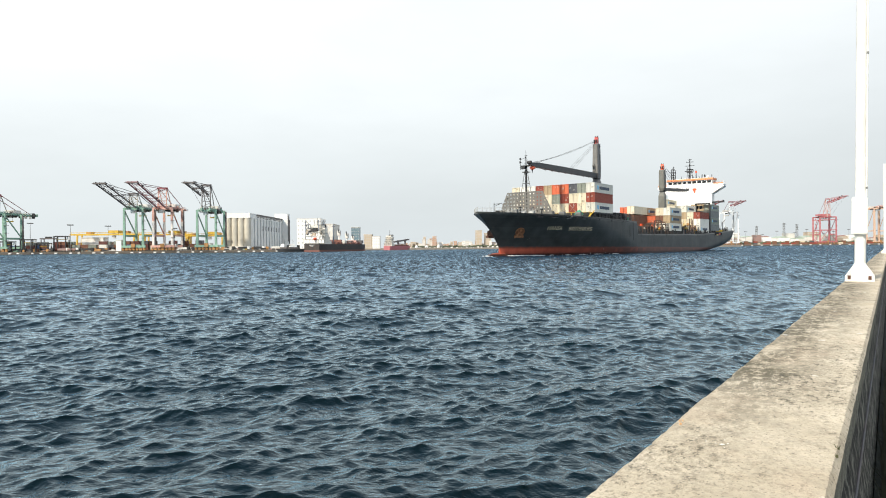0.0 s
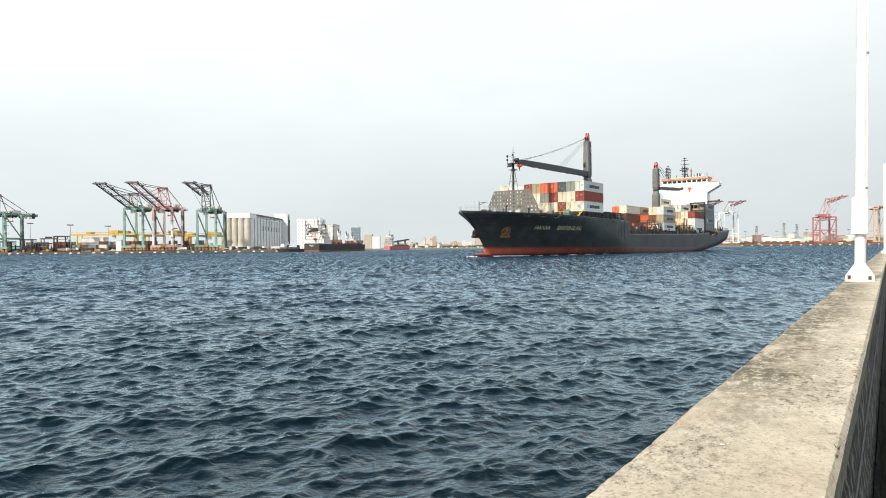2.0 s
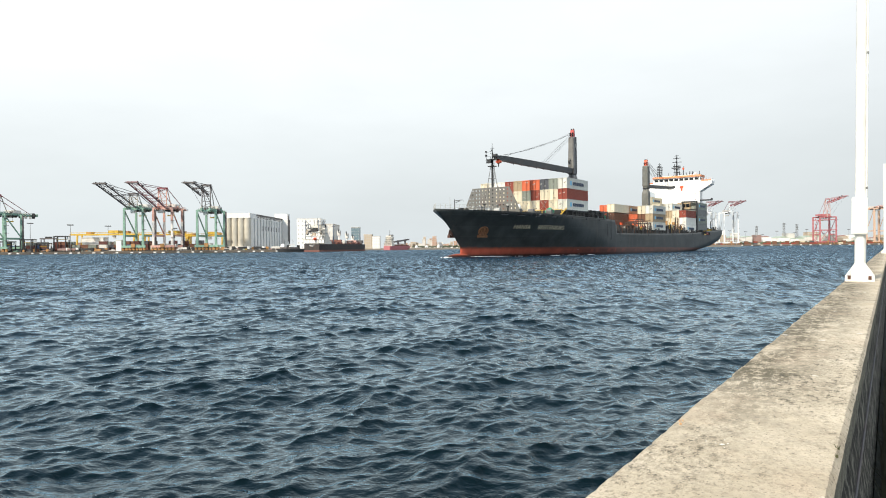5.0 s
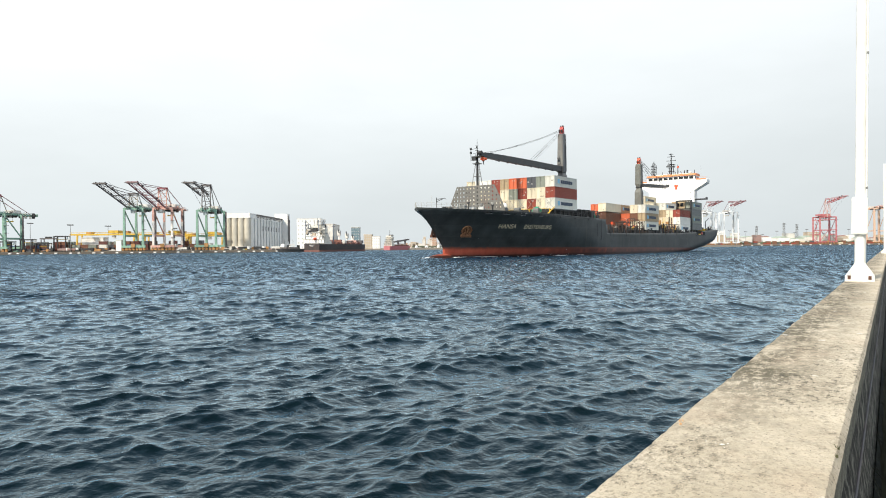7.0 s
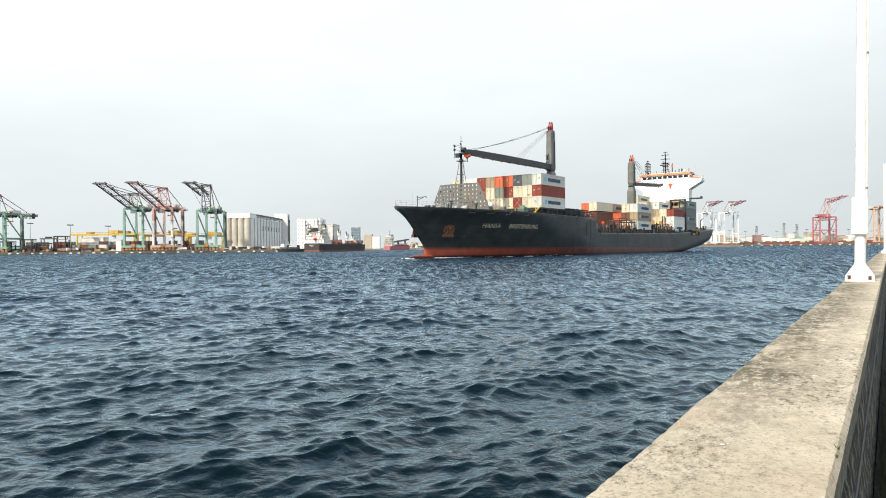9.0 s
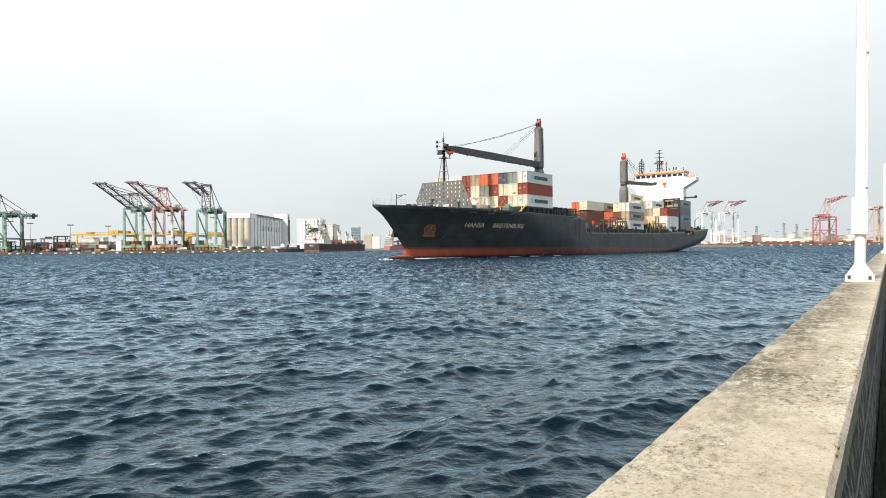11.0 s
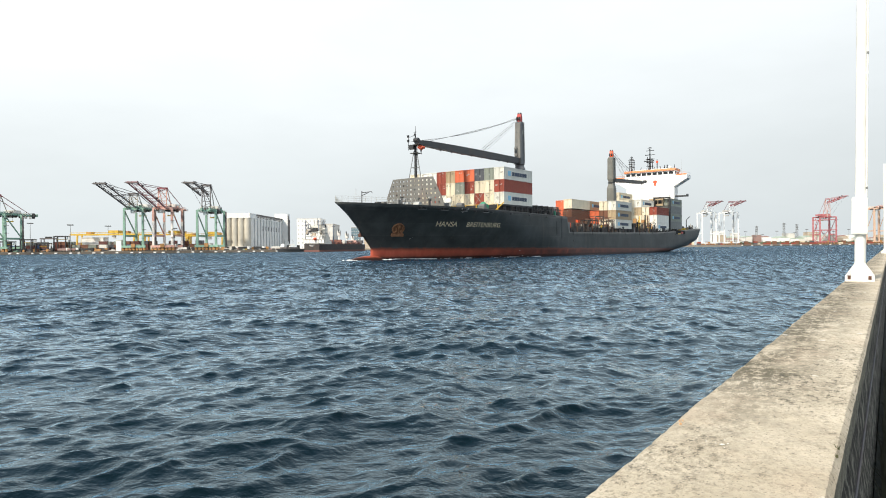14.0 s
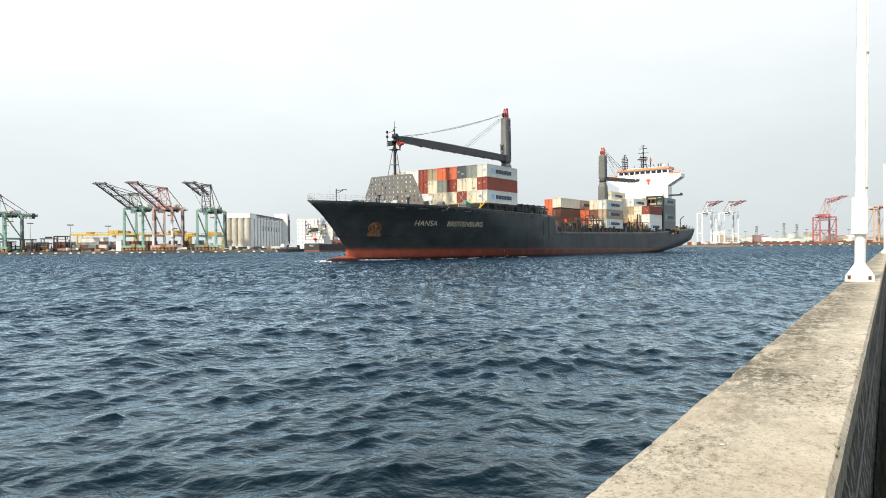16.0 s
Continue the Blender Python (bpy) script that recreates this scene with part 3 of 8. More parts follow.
def lamp_pole(along_it, height, across):
    base = on_wall(along_it, across, WALL_TOP)
    root = thing("lamp_pole", pose(*base, 0, 0, 90 + WALL_TURN), "white painted steel pole bolted on the sea wall", "pole", "poles along the sea wall")
    boxes("base_plate", [((-0.20, -0.165, 0), (0.20, 0.165, 0.022))], M_LAMPPOLE, root)
    bm = bmesh.new()
    rod(bm, (0, 0, 0.02), (0, 0, height), 0.066, 0.064, 28)
    part("shaft", bm, M_LAMPPOLE, root, "white shaft with chipped paint")
    for k in range(4):
        bm = bmesh.new()
        a = radians(45 + 90 * k)
        c, s = math.cos(a), math.sin(a)
        pts = [(0.04, 0.02), (0.228, 0.02), (0.228, 0.07), (0.07, 0.245), (0.04, 0.245)]
        va = [bm.verts.new((x * c - 0.006 * s, x * s + 0.006 * c, z)) for x, z in pts]
        vb = [bm.verts.new((x * c + 0.006 * s, x * s - 0.006 * c, z)) for x, z in pts]
        bm.faces.new(va)
        bm.faces.new(vb[::-1])
        for i in range(5):
            bm.faces.new((va[i], va[(i + 1) % 5], vb[(i + 1) % 5], vb[i]))
        part("gusset", bm, M_LAMPPOLE, root)
    return root


def pole_box(root):
    """A closed switch box strapped to the shaft, and the conduit that leaves it."""
    bm = bmesh.new()
    quad_box(bm, (-0.105, -0.082, 0.615), (0.078, 0.098, 1.11))
    bmesh.ops.bevel(bm, geom=bm.edges[:], offset=0.012, segments=2, affect="EDGES")
    box = part("switch_box", bm, M_LAMPPOLE, root, "white closed switch box")
    boxes("box_lid", [((-0.112, -0.074, 0.63), (-0.105, 0.09, 1.095))], M_LAMPPOLE, box)
    rods("conduit", [((-0.02, -0.066, 1.12), (-0.02, -0.066, 7.0), 0.011, 0.011, 10)], M_LAMPPOLE, root, "thin conduit up the shaft")
    for z in (1.22, 3.0):
        boxes("conduit_clip", [((-0.035, -0.08, z), (0.0, -0.045, z + 0.03))], M_GREY, root)
    # slots are brown shapes laid on; their dark opening is only colour
    for y in (-0.115, 0.115):
        bm = bmesh.new()
        rod(bm, (-0.206, y, 0.078), (-0.18, y, 0.078), 0.019, 0.019, 14)
        quad_box(bm, (-0.2055, y - 0.0185, 0.028), (-0.1805, y + 0.0185, 0.078))
        part("bolt_slot", bm, M_BOLT, root, "arched bolt slot, dark opening put in as rust brown")


POLE = lamp_pole(8.55, 7.0, 0.237)
POLE.matrix_basis = POLE.matrix_basis @ pose(0, 0, 0, 0.8, 0, 0)
pole_box(POLE)
lamp_pole(37.0, 4.35, 0.10)


M_WEED = surface("dry_weed", (0.085, 0.085, 0.035), 0.8, vary=0.3, scale=30, bump=0)


def weed_tuft(along_it, across, seed, n, tall):
    """A few dry blades rooted in a crack of the coping's edge."""
    rg = random.Random(seed)
    root = thing("weed_tuft", pose(*on_wall(along_it, across, WALL_TOP - 0.004), 0, 0, 90 + WALL_TURN), "small dry weed growing from the coping's cracked edge", "plant", "weeds on the wall")
    for k in range(n):
        a, lean, h = rg.uniform(0, math.tau), rg.uniform(0.3, 1.1), tall * rg.uniform(0.5, 1.0)
        bm = bmesh.new()
        tip = Vector((math.cos(a) * lean * h, math.sin(a) * lean * h, h))
        rod(bm, (math.cos(a) * 0.003, math.sin(a) * 0.003, 0), tip * 0.6 + Vector((0, 0, h * 0.12)), 0.0007, 0.0006, 4)
        rod(bm, tip * 0.6 + Vector((0, 0, h * 0.12)), tip, 0.0006, 0.0002, 4)
        part("blade", bm, M_WEED, root)


def verge_grass():
    """Rank dry grass that leans along the foot of the wall, on its land side."""
    rg = random.Random(17)
    verts, faces = [], []
    for _ in range(5200):
        x = rg.uniform(-1.0, 10.0) if rg.random() < 0.8 else rg.uniform(10, 30)
        y = -0.03 - abs(rg.gauss(0, 0.55))
        h, lean = rg.uniform(0.18, 0.55), rg.uniform(-0.1, 0.75)
        wide = rg.uniform(0.003, 0.007)
        turn = rg.gauss(0.2, 0.5)
        prev = None
        for k in range(4):
            f = k / 3
            px = x - math.cos(turn) * lean * h * f * f * 1.2
            py = y - math.sin(turn) * lean * h * f * f * 1.2
            pz = 0.29 + h * (f - 0.28 * lean * f * f)
            w = wide * (1 - 0.85 * f)
            now = len(verts)
            verts += [(px, py - w, pz), (px + w * 0.6, py + w, pz)]
            if prev is not None:
                faces.append((prev, prev + 1, now + 1, now))
            prev = now
    me = bpy.data.meshes.new("grass")
    me.from_pydata(verts, [], faces)
    me.materials.append(M_GRASS)
    ob = new("grass", me)
    ob.matrix_basis = pose(WALL_AT[0], WALL_AT[1], 0, 0, 0, 90 + WALL_TURN)
    tagged(ob, "rank grey green grass along the foot of the sea wall", "grass", kind="stuff")


M_GRASS = surface("rank_grass", (0.105, 0.108, 0.075), 0.8, vary=0.5, scale=6, bump=0)
verge_grass()
weed_tuft(-0.02, 0.010, 1, 14, 0.012)
weed_tuft(-0.09, 0.008, 2, 10, 0.010)

# ---- the container ship: x runs aft from the stem, y to starboard ----
SHIP = thing("container_ship", ship_pose(0), "dark grey container ship with red boot topping, under way", "ship")
STEM_Z, STEM_X = (-2, 0, 2.25, 4, 6.25, 8.5, 10.6), (8.0, 7.3, 7.4, 5.7, 3.6, 1.1, -1.95)
STERN_Z, STERN_X = (-2, -0.6, 0, 2, 4.2, 6.5, 8.6), (145, 152, 157.5, 168.5, 175.2, 177.6, 178.2)
SHEER_X, SHEER_Z = (-1.2, 10, 20, 57, 62.6, 63.6, 85, 128, 151, 165, 177), (10.5, 10.15, 9.95, 9.55, 9.4, 5.75, 5.9, 6.4, 7.2, 7.9, 8.5)
HALF = 13.7


def half_breadth(s, z):
    d = s - along(STEM_Z, STEM_X, z)
    ln = along((0, 10.5), (62, 34), z)
    n = along((0, 10.5), (1.9, 2.5), z)
    entry = 1 - max(0.0, 1 - max(0.0, d) / ln) ** n
    e = max(0.0, along(STERN_Z, STERN_X, z) - s)
    le = along((-1, 2, 5, 8), (45, 26, 9, 5), z)
    least = along((-1, 0, 2, 4.5, 8), (0.3, 0.55, 0.82, 0.95, 0.985), z)
    run = least + (1 - least) * (1 - max(0.0, 1 - e / le) ** 2.4)
    return HALF * entry * run


def hull():
    stations = sorted(set(list(np.linspace(-1.2, 8, 14)) + list(np.linspace(8, 60, 30)) + [62.6, 63.6] + list(np.linspace(60, 140, 24)) + list(np.linspace(140, 178.2, 24))))
    bm = bmesh.new()
    levels = 16
    sides = {1: [], -1: []}
    for s0 in stations:
        top = along(SHEER_X, SHEER_Z, s0)
        cols = {1: [], -1: []}
        for j in range(levels + 1):
            z = -1.6 + (top + 1.6) * j / levels
            if s0 < 60:
                st, st0 = along(STEM_Z, STEM_X, z), -1.2
                s = st + (s0 - st0) / (60 - st0) * (60 - st)
            elif s0 > 140:
                s = 140 + (s0 - 140) / 38.2 * (along(STERN_Z, STERN_X, z) - 140)
            else:
                s = s0
            b = half_breadth(s, z)
            for sd in (1, -1):
                cols[sd].append(bm.verts.new((s, -sd * b, z)))
        for sd in (1, -1):
            sides[sd].append(cols[sd])
    for sd in (1, -1):
        for a, b in zip(sides[sd], sides[sd][1:]):
            for j in range(levels):
                f = bm.faces.new((a[j], b[j], b[j + 1], a[j + 1]))
                f.smooth = True
    for k in range(len(stations) - 1):
        bm.faces.new((sides[1][k][-1], sides[1][k + 1][-1], sides[-1][k + 1][-1], sides[-1][k][-1]))
    a, b = sides[1][-1], sides[-1][-1]
    for j in range(levels):
        bm.faces.new((a[j], a[j + 1], b[j + 1], b[j]))
    bmesh.ops.remove_doubles(bm, verts=bm.verts, dist=0.002)
    return part("hull", bm, M_HULL, SHIP, "black hull with worn red boot topping")


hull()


def on_hull(s, z, off=0.03):
    return Vector((s, -half_breadth(s, z) - off, z))


def bulb():
    bm = bmesh.new()
    bmesh.ops.create_uvsphere(bm, u_segments=20, v_segments=12, radius=1.0)
    for v in bm.verts:
        v.co = Vector((7.6 + v.co.x * 6.2, v.co.y * 1.55, -0.45 + v.co.z * 1.3))
    for f in bm.faces:
        f.smooth = True
    part("bulbous_bow", bm, M_HULL, SHIP, "red bulbous bow that just breaks the surface")


bulb()


def lettering(text, s0, s1, z0, high):
    cu = bpy.data.curves.new("letters", "FONT")
    cu.body, cu.size, cu.extrude = text, 1.0, 0.0
    tmp = bpy.data.objects.new("letters", cu)
    scene.collection.objects.link(tmp)
    me = bpy.data.meshes.new_from_object(tmp.evaluated_get(bpy.context.evaluated_depsgraph_get()))
    bpy.data.objects.remove(tmp)
    xs, ys = [v.co.x for v in me.vertices], [v.co.y for v in me.vertices]
    x0, x1, y1 = min(xs), max(xs), max(ys)
    for v in me.vertices:
        s = s0 + (v.co.x - x0) / (x1 - x0) * (s1 - s0)
        z = z0 + v.co.y / y1 * high
        s -= 0.4 * (z - z0)
        v.co = on_hull(s, z, 0.05)
    me.materials.clear()
    me.materials.append(M_LETTER)
    ob = new("name_lettering", me)
    ob.parent = SHIP
    tagged(ob, "pale ship's name in capital letters")


lettering("HANSA", 17.4, 21.9, 6.35, 0.9)
lettering("BREITENBURG", 24.2, 33.2, 6.3, 0.9)
# ---- cargo ----
BOX_W, BOX_H = 2.438, 2.591
CARGO = []
SHELLS = {}


def container_mesh(long, kind):
    """A corrugated steel box, its middle at the floor's centre."""
    key = (long, kind)
    if key in SHELLS:
        return SHELLS[key]
    bm = bmesh.new()
    hl, hw = long / 2, BOX_W / 2
    # corner posts and rails
    for sx in (-1, 1):
        for sy in (-1, 1):
            x, y = sx * (hl - 0.09), sy * (hw - 0.08)
            quad_box(bm, (x - 0.09, y - 0.08, 0), (x + 0.09, y + 0.08, BOX_H))
    for sy in (-1, 1):
        y = sy * (hw - 0.05)
        for z in (0.08, BOX_H - 0.06):
            quad_box(bm, (-hl + 0.18, y - 0.05, z - 0.08), (hl - 0.18, y + 0.05, z + 0.06))
    for sx in (-1, 1):
        x = sx * (hl - 0.06)
        for z in (0.08, BOX_H - 0.06):
            quad_box(bm, (x - 0.05, -hw + 0.16, z - 0.08), (x + 0.05, hw - 0.16, z + 0.06))
    # corrugated long sides
    n = int((long - 0.36) / 0.28)
    for sy in (-1, 1):
        pts = []
        for k in range(n):
            x = -hl + 0.18 + k * 0.28
            pts += [(x, 0.03), (x + 0.09, 0.03), (x + 0.14, 0.08), (x + 0.23, 0.08)]
        pts.append((hl - 0.18, 0.03))
        low = [bm.verts.new((x, sy * (hw - d), 0.1)) for x, d in pts]
        top = [bm.verts.new((x, sy * (hw - d), BOX_H - 0.08)) for x, d in pts]
        for k in range(len(pts) - 1):
            bm.faces.new((low[k], low[k + 1], top[k + 1], top[k]))
    # the blind end and the roof
    quad_box(bm, (hl - 0.12, -hw + 0.16, 0.1), (hl - 0.08, hw - 0.16, BOX_H - 0.08))
    quad_box(bm, (-hl + 0.1, -hw + 0.1, BOX_H - 0.08), (hl - 0.1, hw - 0.1, BOX_H - 0.05))
    quad_box(bm, (-hl + 0.1, -hw + 0.1, 0.05), (hl - 0.1, hw - 0.1, 0.1))
    SHELLS[key] = mesh_of("shipping_container", bm, M_BOX[kind])
    return SHELLS[key]


def door_mesh(kind):
    key = ("door", kind)
    if key not in SHELLS:
        bm = bmesh.new()
        w = BOX_W / 2 - 0.17
        quad_box(bm, (-0.03, -w / 2, 0.14), (0.03, w / 2, BOX_H - 0.12))
        for y in (-0.27, 0.27):
            rod(bm, (-0.06, y, 0.16), (-0.06, y, BOX_H - 0.14), 0.018, 0.018, 5)
        for z in (0.7, 1.3, 1.9):
            quad_box(bm, (-0.045, -w / 2, z), (-0.03, w / 2, z + 0.07))
        SHELLS[key] = mesh_of("door", bm, M_BOX[kind])
    return SHELLS[key]


def mark_mesh(long):
    """Plain bars in place of a line's name, with a square emblem before them."""
    key = ("mark", long)
    if key not in SHELLS:
        bm = bmesh.new()
        x0, w = -long * 0.22, long * 0.075
        y = -BOX_W / 2 - 0.005
        for k in range(6):
            x = x0 + k * w * 1.16
            quad_box(bm, (x, y - 0.02, 0.9), (x + w * 0.98, y + 0.04, 1.68))
        SHELLS[key] = mesh_of("marking", bm, M_MARK)
    return SHELLS[key]


def emblem_mesh(long):
    key = ("emblem", long)
    if key not in SHELLS:
        bm = bmesh.new()
        y = -BOX_W / 2 - 0.005
        quad_box(bm, (-long * 0.36, y - 0.02, 0.8), (-long * 0.36 + 1.05, y + 0.04, 1.85))
        SHELLS[key] = mesh_of("emblem", bm, M_STAR)
    return SHELLS[key]


WORDS = {"cream": "cream", "grey": "light grey", "red": "rust red", "orange": "orange", "tan": "tan", "slate": "dark slate", "steel": "mid grey", "white": "white", "brown": "brown", "teal": "grey green", "blue": "dark blue", "maroon": "dark maroon"}


LABELS = random.Random(14)


def stencil_mesh(n, kind):
    """A small unreadable mark on a container's end: plain bars."""
    dark = kind in ("cream", "grey", "white", "tan")
    key = ("stencil", n, dark)
    if key not in SHELLS:
        bm = bmesh.new()
        w, h = ((0.4, 0.09), (0.2, 0.2), (0.55, 0.07), (0.1, 0.32))[n]
        quad_box(bm, (-0.055, 0, 0), (0.0, w, h))
        if n == 2:
            quad_box(bm, (-0.055, 0.1, -0.22), (0.0, w, -0.12))
        SHELLS[key] = mesh_of("stencil", bm, M_STENCIL if dark else M_HOLE)
    return SHELLS[key]


def container(s, p, z, kind, long=12.19, mark=False):
    """s is the fore end, p the port side of the box, z its floor."""
    ob = new("shipping_container", container_mesh(long, kind))
    local = pose(s + long / 2 + LABELS.uniform(-0.07, 0.07), -p + BOX_W / 2 + LABELS.uniform(-0.025, 0.025), z)
    ob.matrix_basis = ship_pose(0) @ local
    tagged(ob, "%s corrugated steel container stacked on the ship's deck" % (WORDS[kind] + (" marked" if mark else "")), "container", "containers on the ship")
    for sy in (-1, 1):
        d = new("door", door_mesh(kind))
        d.parent = ob
        d.matrix_basis = pose(-long / 2 + 0.13, sy * (BOX_W / 4 - 0.04), 0)
    if mark:
        for nm, me in (("marking", mark_mesh(long)), ("emblem", emblem_mesh(long))):
            d = new(nm, me)
            d.parent = ob
    for _ in range(LABELS.choice((1, 2, 2, 3))):
        d = new("stencil", stencil_mesh(LABELS.randrange(4), kind))
        d.parent = ob
        d.matrix_basis = pose(-long / 2 + 0.065, LABELS.uniform(-0.95, 0.7), LABELS.choice((0.5, 1.0, 1.5, 1.9, 2.1)))
    CARGO.append((ob, local))
    return ob


PITCH = 2.52
# the fore stack: columns from port to starboard, tiers from the bottom
FORE = [("grey", "red", "grey"), ("cream", "cream", "teal"), ("red", "cream", "slate"), ("cream", "red", "orange"), ("cream", "teal", "orange"),
        ("cream", "cream", "tan"), ("white", "red", "red"), ("red", "cream", "white"), ("cream", "cream", "white"), ("cream", "white", "cream")]
for c, col in enumerate(FORE):
    for r, kind in enumerate(col):
        container(34.85, 12.75 - c * PITCH, 11.25 + r * 2.63, kind, mark=(c == 0 and r != 1))
# midship cargo, low in the waist, with a few boxes a tier higher
for c, kinds in enumerate((("brown", "brown"), ("brown", "orange"), ("red", "brown"))):
    for r, kind in enumerate(kinds):
        container(84.2, 4.7 - c * PITCH, 7.2 + r * 2.63, kind)
container(84.2, 4.7, 12.75, "cream")
container(96.7, 4.7, 12.75, "tan", 9.12, mark=True)
container(84.4, 4.7 - PITCH, 12.5, "orange")
for c, kind in enumerate(("brown", "grey", "white", "red", "brown")):
    container(66.3, 9.4 - c * PITCH, 7.2, kind)
for c, kind in enumerate(("red", "brown", "red")):
    container(70.0, 1.9 - c * PITCH, 9.85, kind, 6.06)
# the marked stack
for c, col in enumerate((("grey", "tan", "grey"), ("cream", "brown", "cream"), ("orange", "orange"), ("orange", "orange"))):
    for r, kind in enumerate(col):
        container(96.0, 12.75 - c * PITCH, 7.2 + r * 2.63, kind, mark=(c == 0))
# abaft the second crane
for c, col in enumerate((("white", "white", "red"), ("cream", "cream", "cream"), ("cream", "cream", "tan", "grey"), ("cream", "cream", "cream", "cream"), ("cream", "cream", "cream", "cream"), ("cream", "cream", "white", "cream", "cream"))):
    for r, kind in enumerate(col):
        container(130.8, 12.75 - c * PITCH, 7.0 + r * 2.63 + 0.12 * c / 5, kind, mark=(c, r) in ((0, 0), (2, 3), (5, 4)))
for c, col in enumerate((("steel", "teal", "steel", "teal"), ("steel", "steel", "teal"))):
    for r, kind in enumerate(col):
        container(145.6, 12.75 - c * PITCH, 7.9 + r * 2.63, kind, mark=(c == 0 and r % 2 == 1))


# ---- ship's gear ----
def tapered(bm, s, y, rings):
    """A square post with cut corners from rings of (height, half depth, half breadth, shift aft)."""
    loops = []
    for z, a, b, dx in rings:
        c = 0.16 * min(a, b)
        pts = ((-a, -b + c), (-a + c, -b), (a - c, -b), (a, -b + c), (a, b - c), (a - c, b), (-a + c, b), (-a, b - c))
        loops.append([bm.verts.new((s + dx + px, y + py, z)) for px, py in pts])
    for lo, hi in zip(loops, loops[1:]):
        for k in range(8):
            bm.faces.new((lo[k], lo[(k + 1) % 8], hi[(k + 1) % 8], hi[k]))
    bm.faces.new(loops[0][::-1])
    bm.faces.new(loops[-1])


def slack_rope(name, a, b, sag, r, parent):
    """A wire rope that hangs in a shallow bow."""
    a, b = Vector(a), Vector(b)
    bm = bmesh.new()
    pts = [a.lerp(b, k / 7) - Vector((0, 0, sag * 4 * (k / 7) * (1 - k / 7))) for k in range(8)]
    side = (b - a).cross(Vector((0, 0, 1))).normalized()
    lift = side.cross((b - a).normalized())
    rings = [[bm.verts.new(p + (side * math.cos(k * math.tau / 5) + lift * math.sin(k * math.tau / 5)) * r) for k in range(5)] for p in pts]
    for lo, hi in zip(rings, rings[1:]):
        for k in range(5):
            bm.faces.new((lo[k], lo[(k + 1) % 5], hi[(k + 1) % 5], hi[k])).smooth = True
    bm.faces.new(rings[0][::-1])
    bm.faces.new(rings[-1])
    return part(name, bm, M_CABLE, parent)


def deck_crane(s, p, deck, knee, top, jib_to, tip_z, old):
    """A slewing deck crane: pedestal, slim tower, red head and a long jib laid to rest."""
    y = -p
    w = 0.90 if not old else 0.97
    body = top - 2.1
    bm = bmesh.new()
    if old:
        tapered(bm, s, y, [(deck, 1.25, 1.25, 0), (knee - 2.2, 1.15, 1.15, 0), (knee - 0.5, 0.72, 0.72, 0)])
    else:
        rod(bm, (s, y, deck), (s, y, knee - 1.5), 1.5, 1.35, 20)
        rod(bm, (s, y, knee - 1.5), (s, y, knee - 0.6), 1.35, 1.0, 20)
    ped = part("crane_pedestal", bm, M_OLDTOWER if old else M_TOWER, SHIP, "grey steel crane pedestal")
    rods("slewing_ring", [((s, y, knee - 0.62), (s, y, knee - 0.3), 1.12, 1.12, 24)], M_DARK, ped)
    bm = bmesh.new()
    if old:
        tapered(bm, s, y, [(knee - 0.4, 0.72, 0.72, 0), (knee + 0.6, w * 1.06, w * 1.06, 0), (body - 0.6, w * 0.98, w * 0.98, 0), (body, w * 0.80, w * 0.80, 0)])
    else:
        tapered(bm, s, y, [(knee - 0.4, 0.95, 0.95, 0), (knee + 1.2, 0.98, 0.98, 0.05), (knee + 5.0, 0.92, 0.94, 0.05), (body - 0.3, 0.82, 0.86, 0.05), (body, 0.74, 0.80, 0.05)])
    tower = part("crane_tower", bm, M_OLDTOWER if old else M_TOWER, SHIP, "slate grey steel crane tower")
    # fore crane's front plate is paler: its sunlit tone as colour
    boxes("front_panel", [((s - w * 1.07, y - w * 0.80, knee + 0.9), (s - w * 0.90, y + w * 0.80, body - 0.35))], M_OLDTOWER if old else M_PANEL, tower, "grey front plating, painted sunlit on the fore crane")
    for k in range(4):
        zz = knee + 2.4 + k * (body - knee - 3.4) / 4
        boxes("plate_seam", [((s - w * 1.09, y - w * 0.80, zz), (s - w * 1.06, y + w * 0.80, zz + 0.07))], M_GREY, tower)
    if not old:
        bm = bmesh.new()
        bmesh.ops.create_uvsphere(bm, u_segments=12, v_segments=8, radius=0.42, matrix=Matrix.Translation((s - 1.25, y + 0.35, knee + 3.5)))
        quad_box(bm, (s - 1.25, y - 0.1, knee + 1.7), (s - 0.85, y + 0.75, knee + 3.3))
        cab = part("operator_cab", bm, M_BREAK, tower, "small pale operator cab on the tower front")
        boxes("cab_window", [((s - 1.30, y + 0.0, knee + 2.3), (s - 1.25, y + 0.65, knee + 3.0))], M_WINDOW, cab)
        boxes("tower_mark", [((s + 0.05, y - w * 1.03, body - 3.1), (s + 0.35, y - w * 0.99, body - 2.0))], M_HOLE, tower)
    bm = bmesh.new()
    prism(bm, [(s - 0.35, body), (s + 0.66, body), (s + 0.62, body + 0.9), (s + 0.40, top), (s - 0.02, top), (s - 0.30, body + 0.9)], y - 0.52, y + 0.52)
    head = part("crane_head", bm, M_ORANGE if old else M_HEAD, tower, "red sheave housing")
    for dy in (-0.32, 0.32):
        rods("sheave", [((s - 0.45, y + dy - 0.1, body + 0.75), (s - 0.45, y + dy + 0.1, body + 0.75), 0.5, 0.5, 16)], M_DARK, head)
        rods("sheave", [((s + 0.2, y + dy - 0.09, top), (s + 0.2, y + dy + 0.09, top), 0.3, 0.3, 14)], M_DARK, head)
    ladder = bmesh.new()
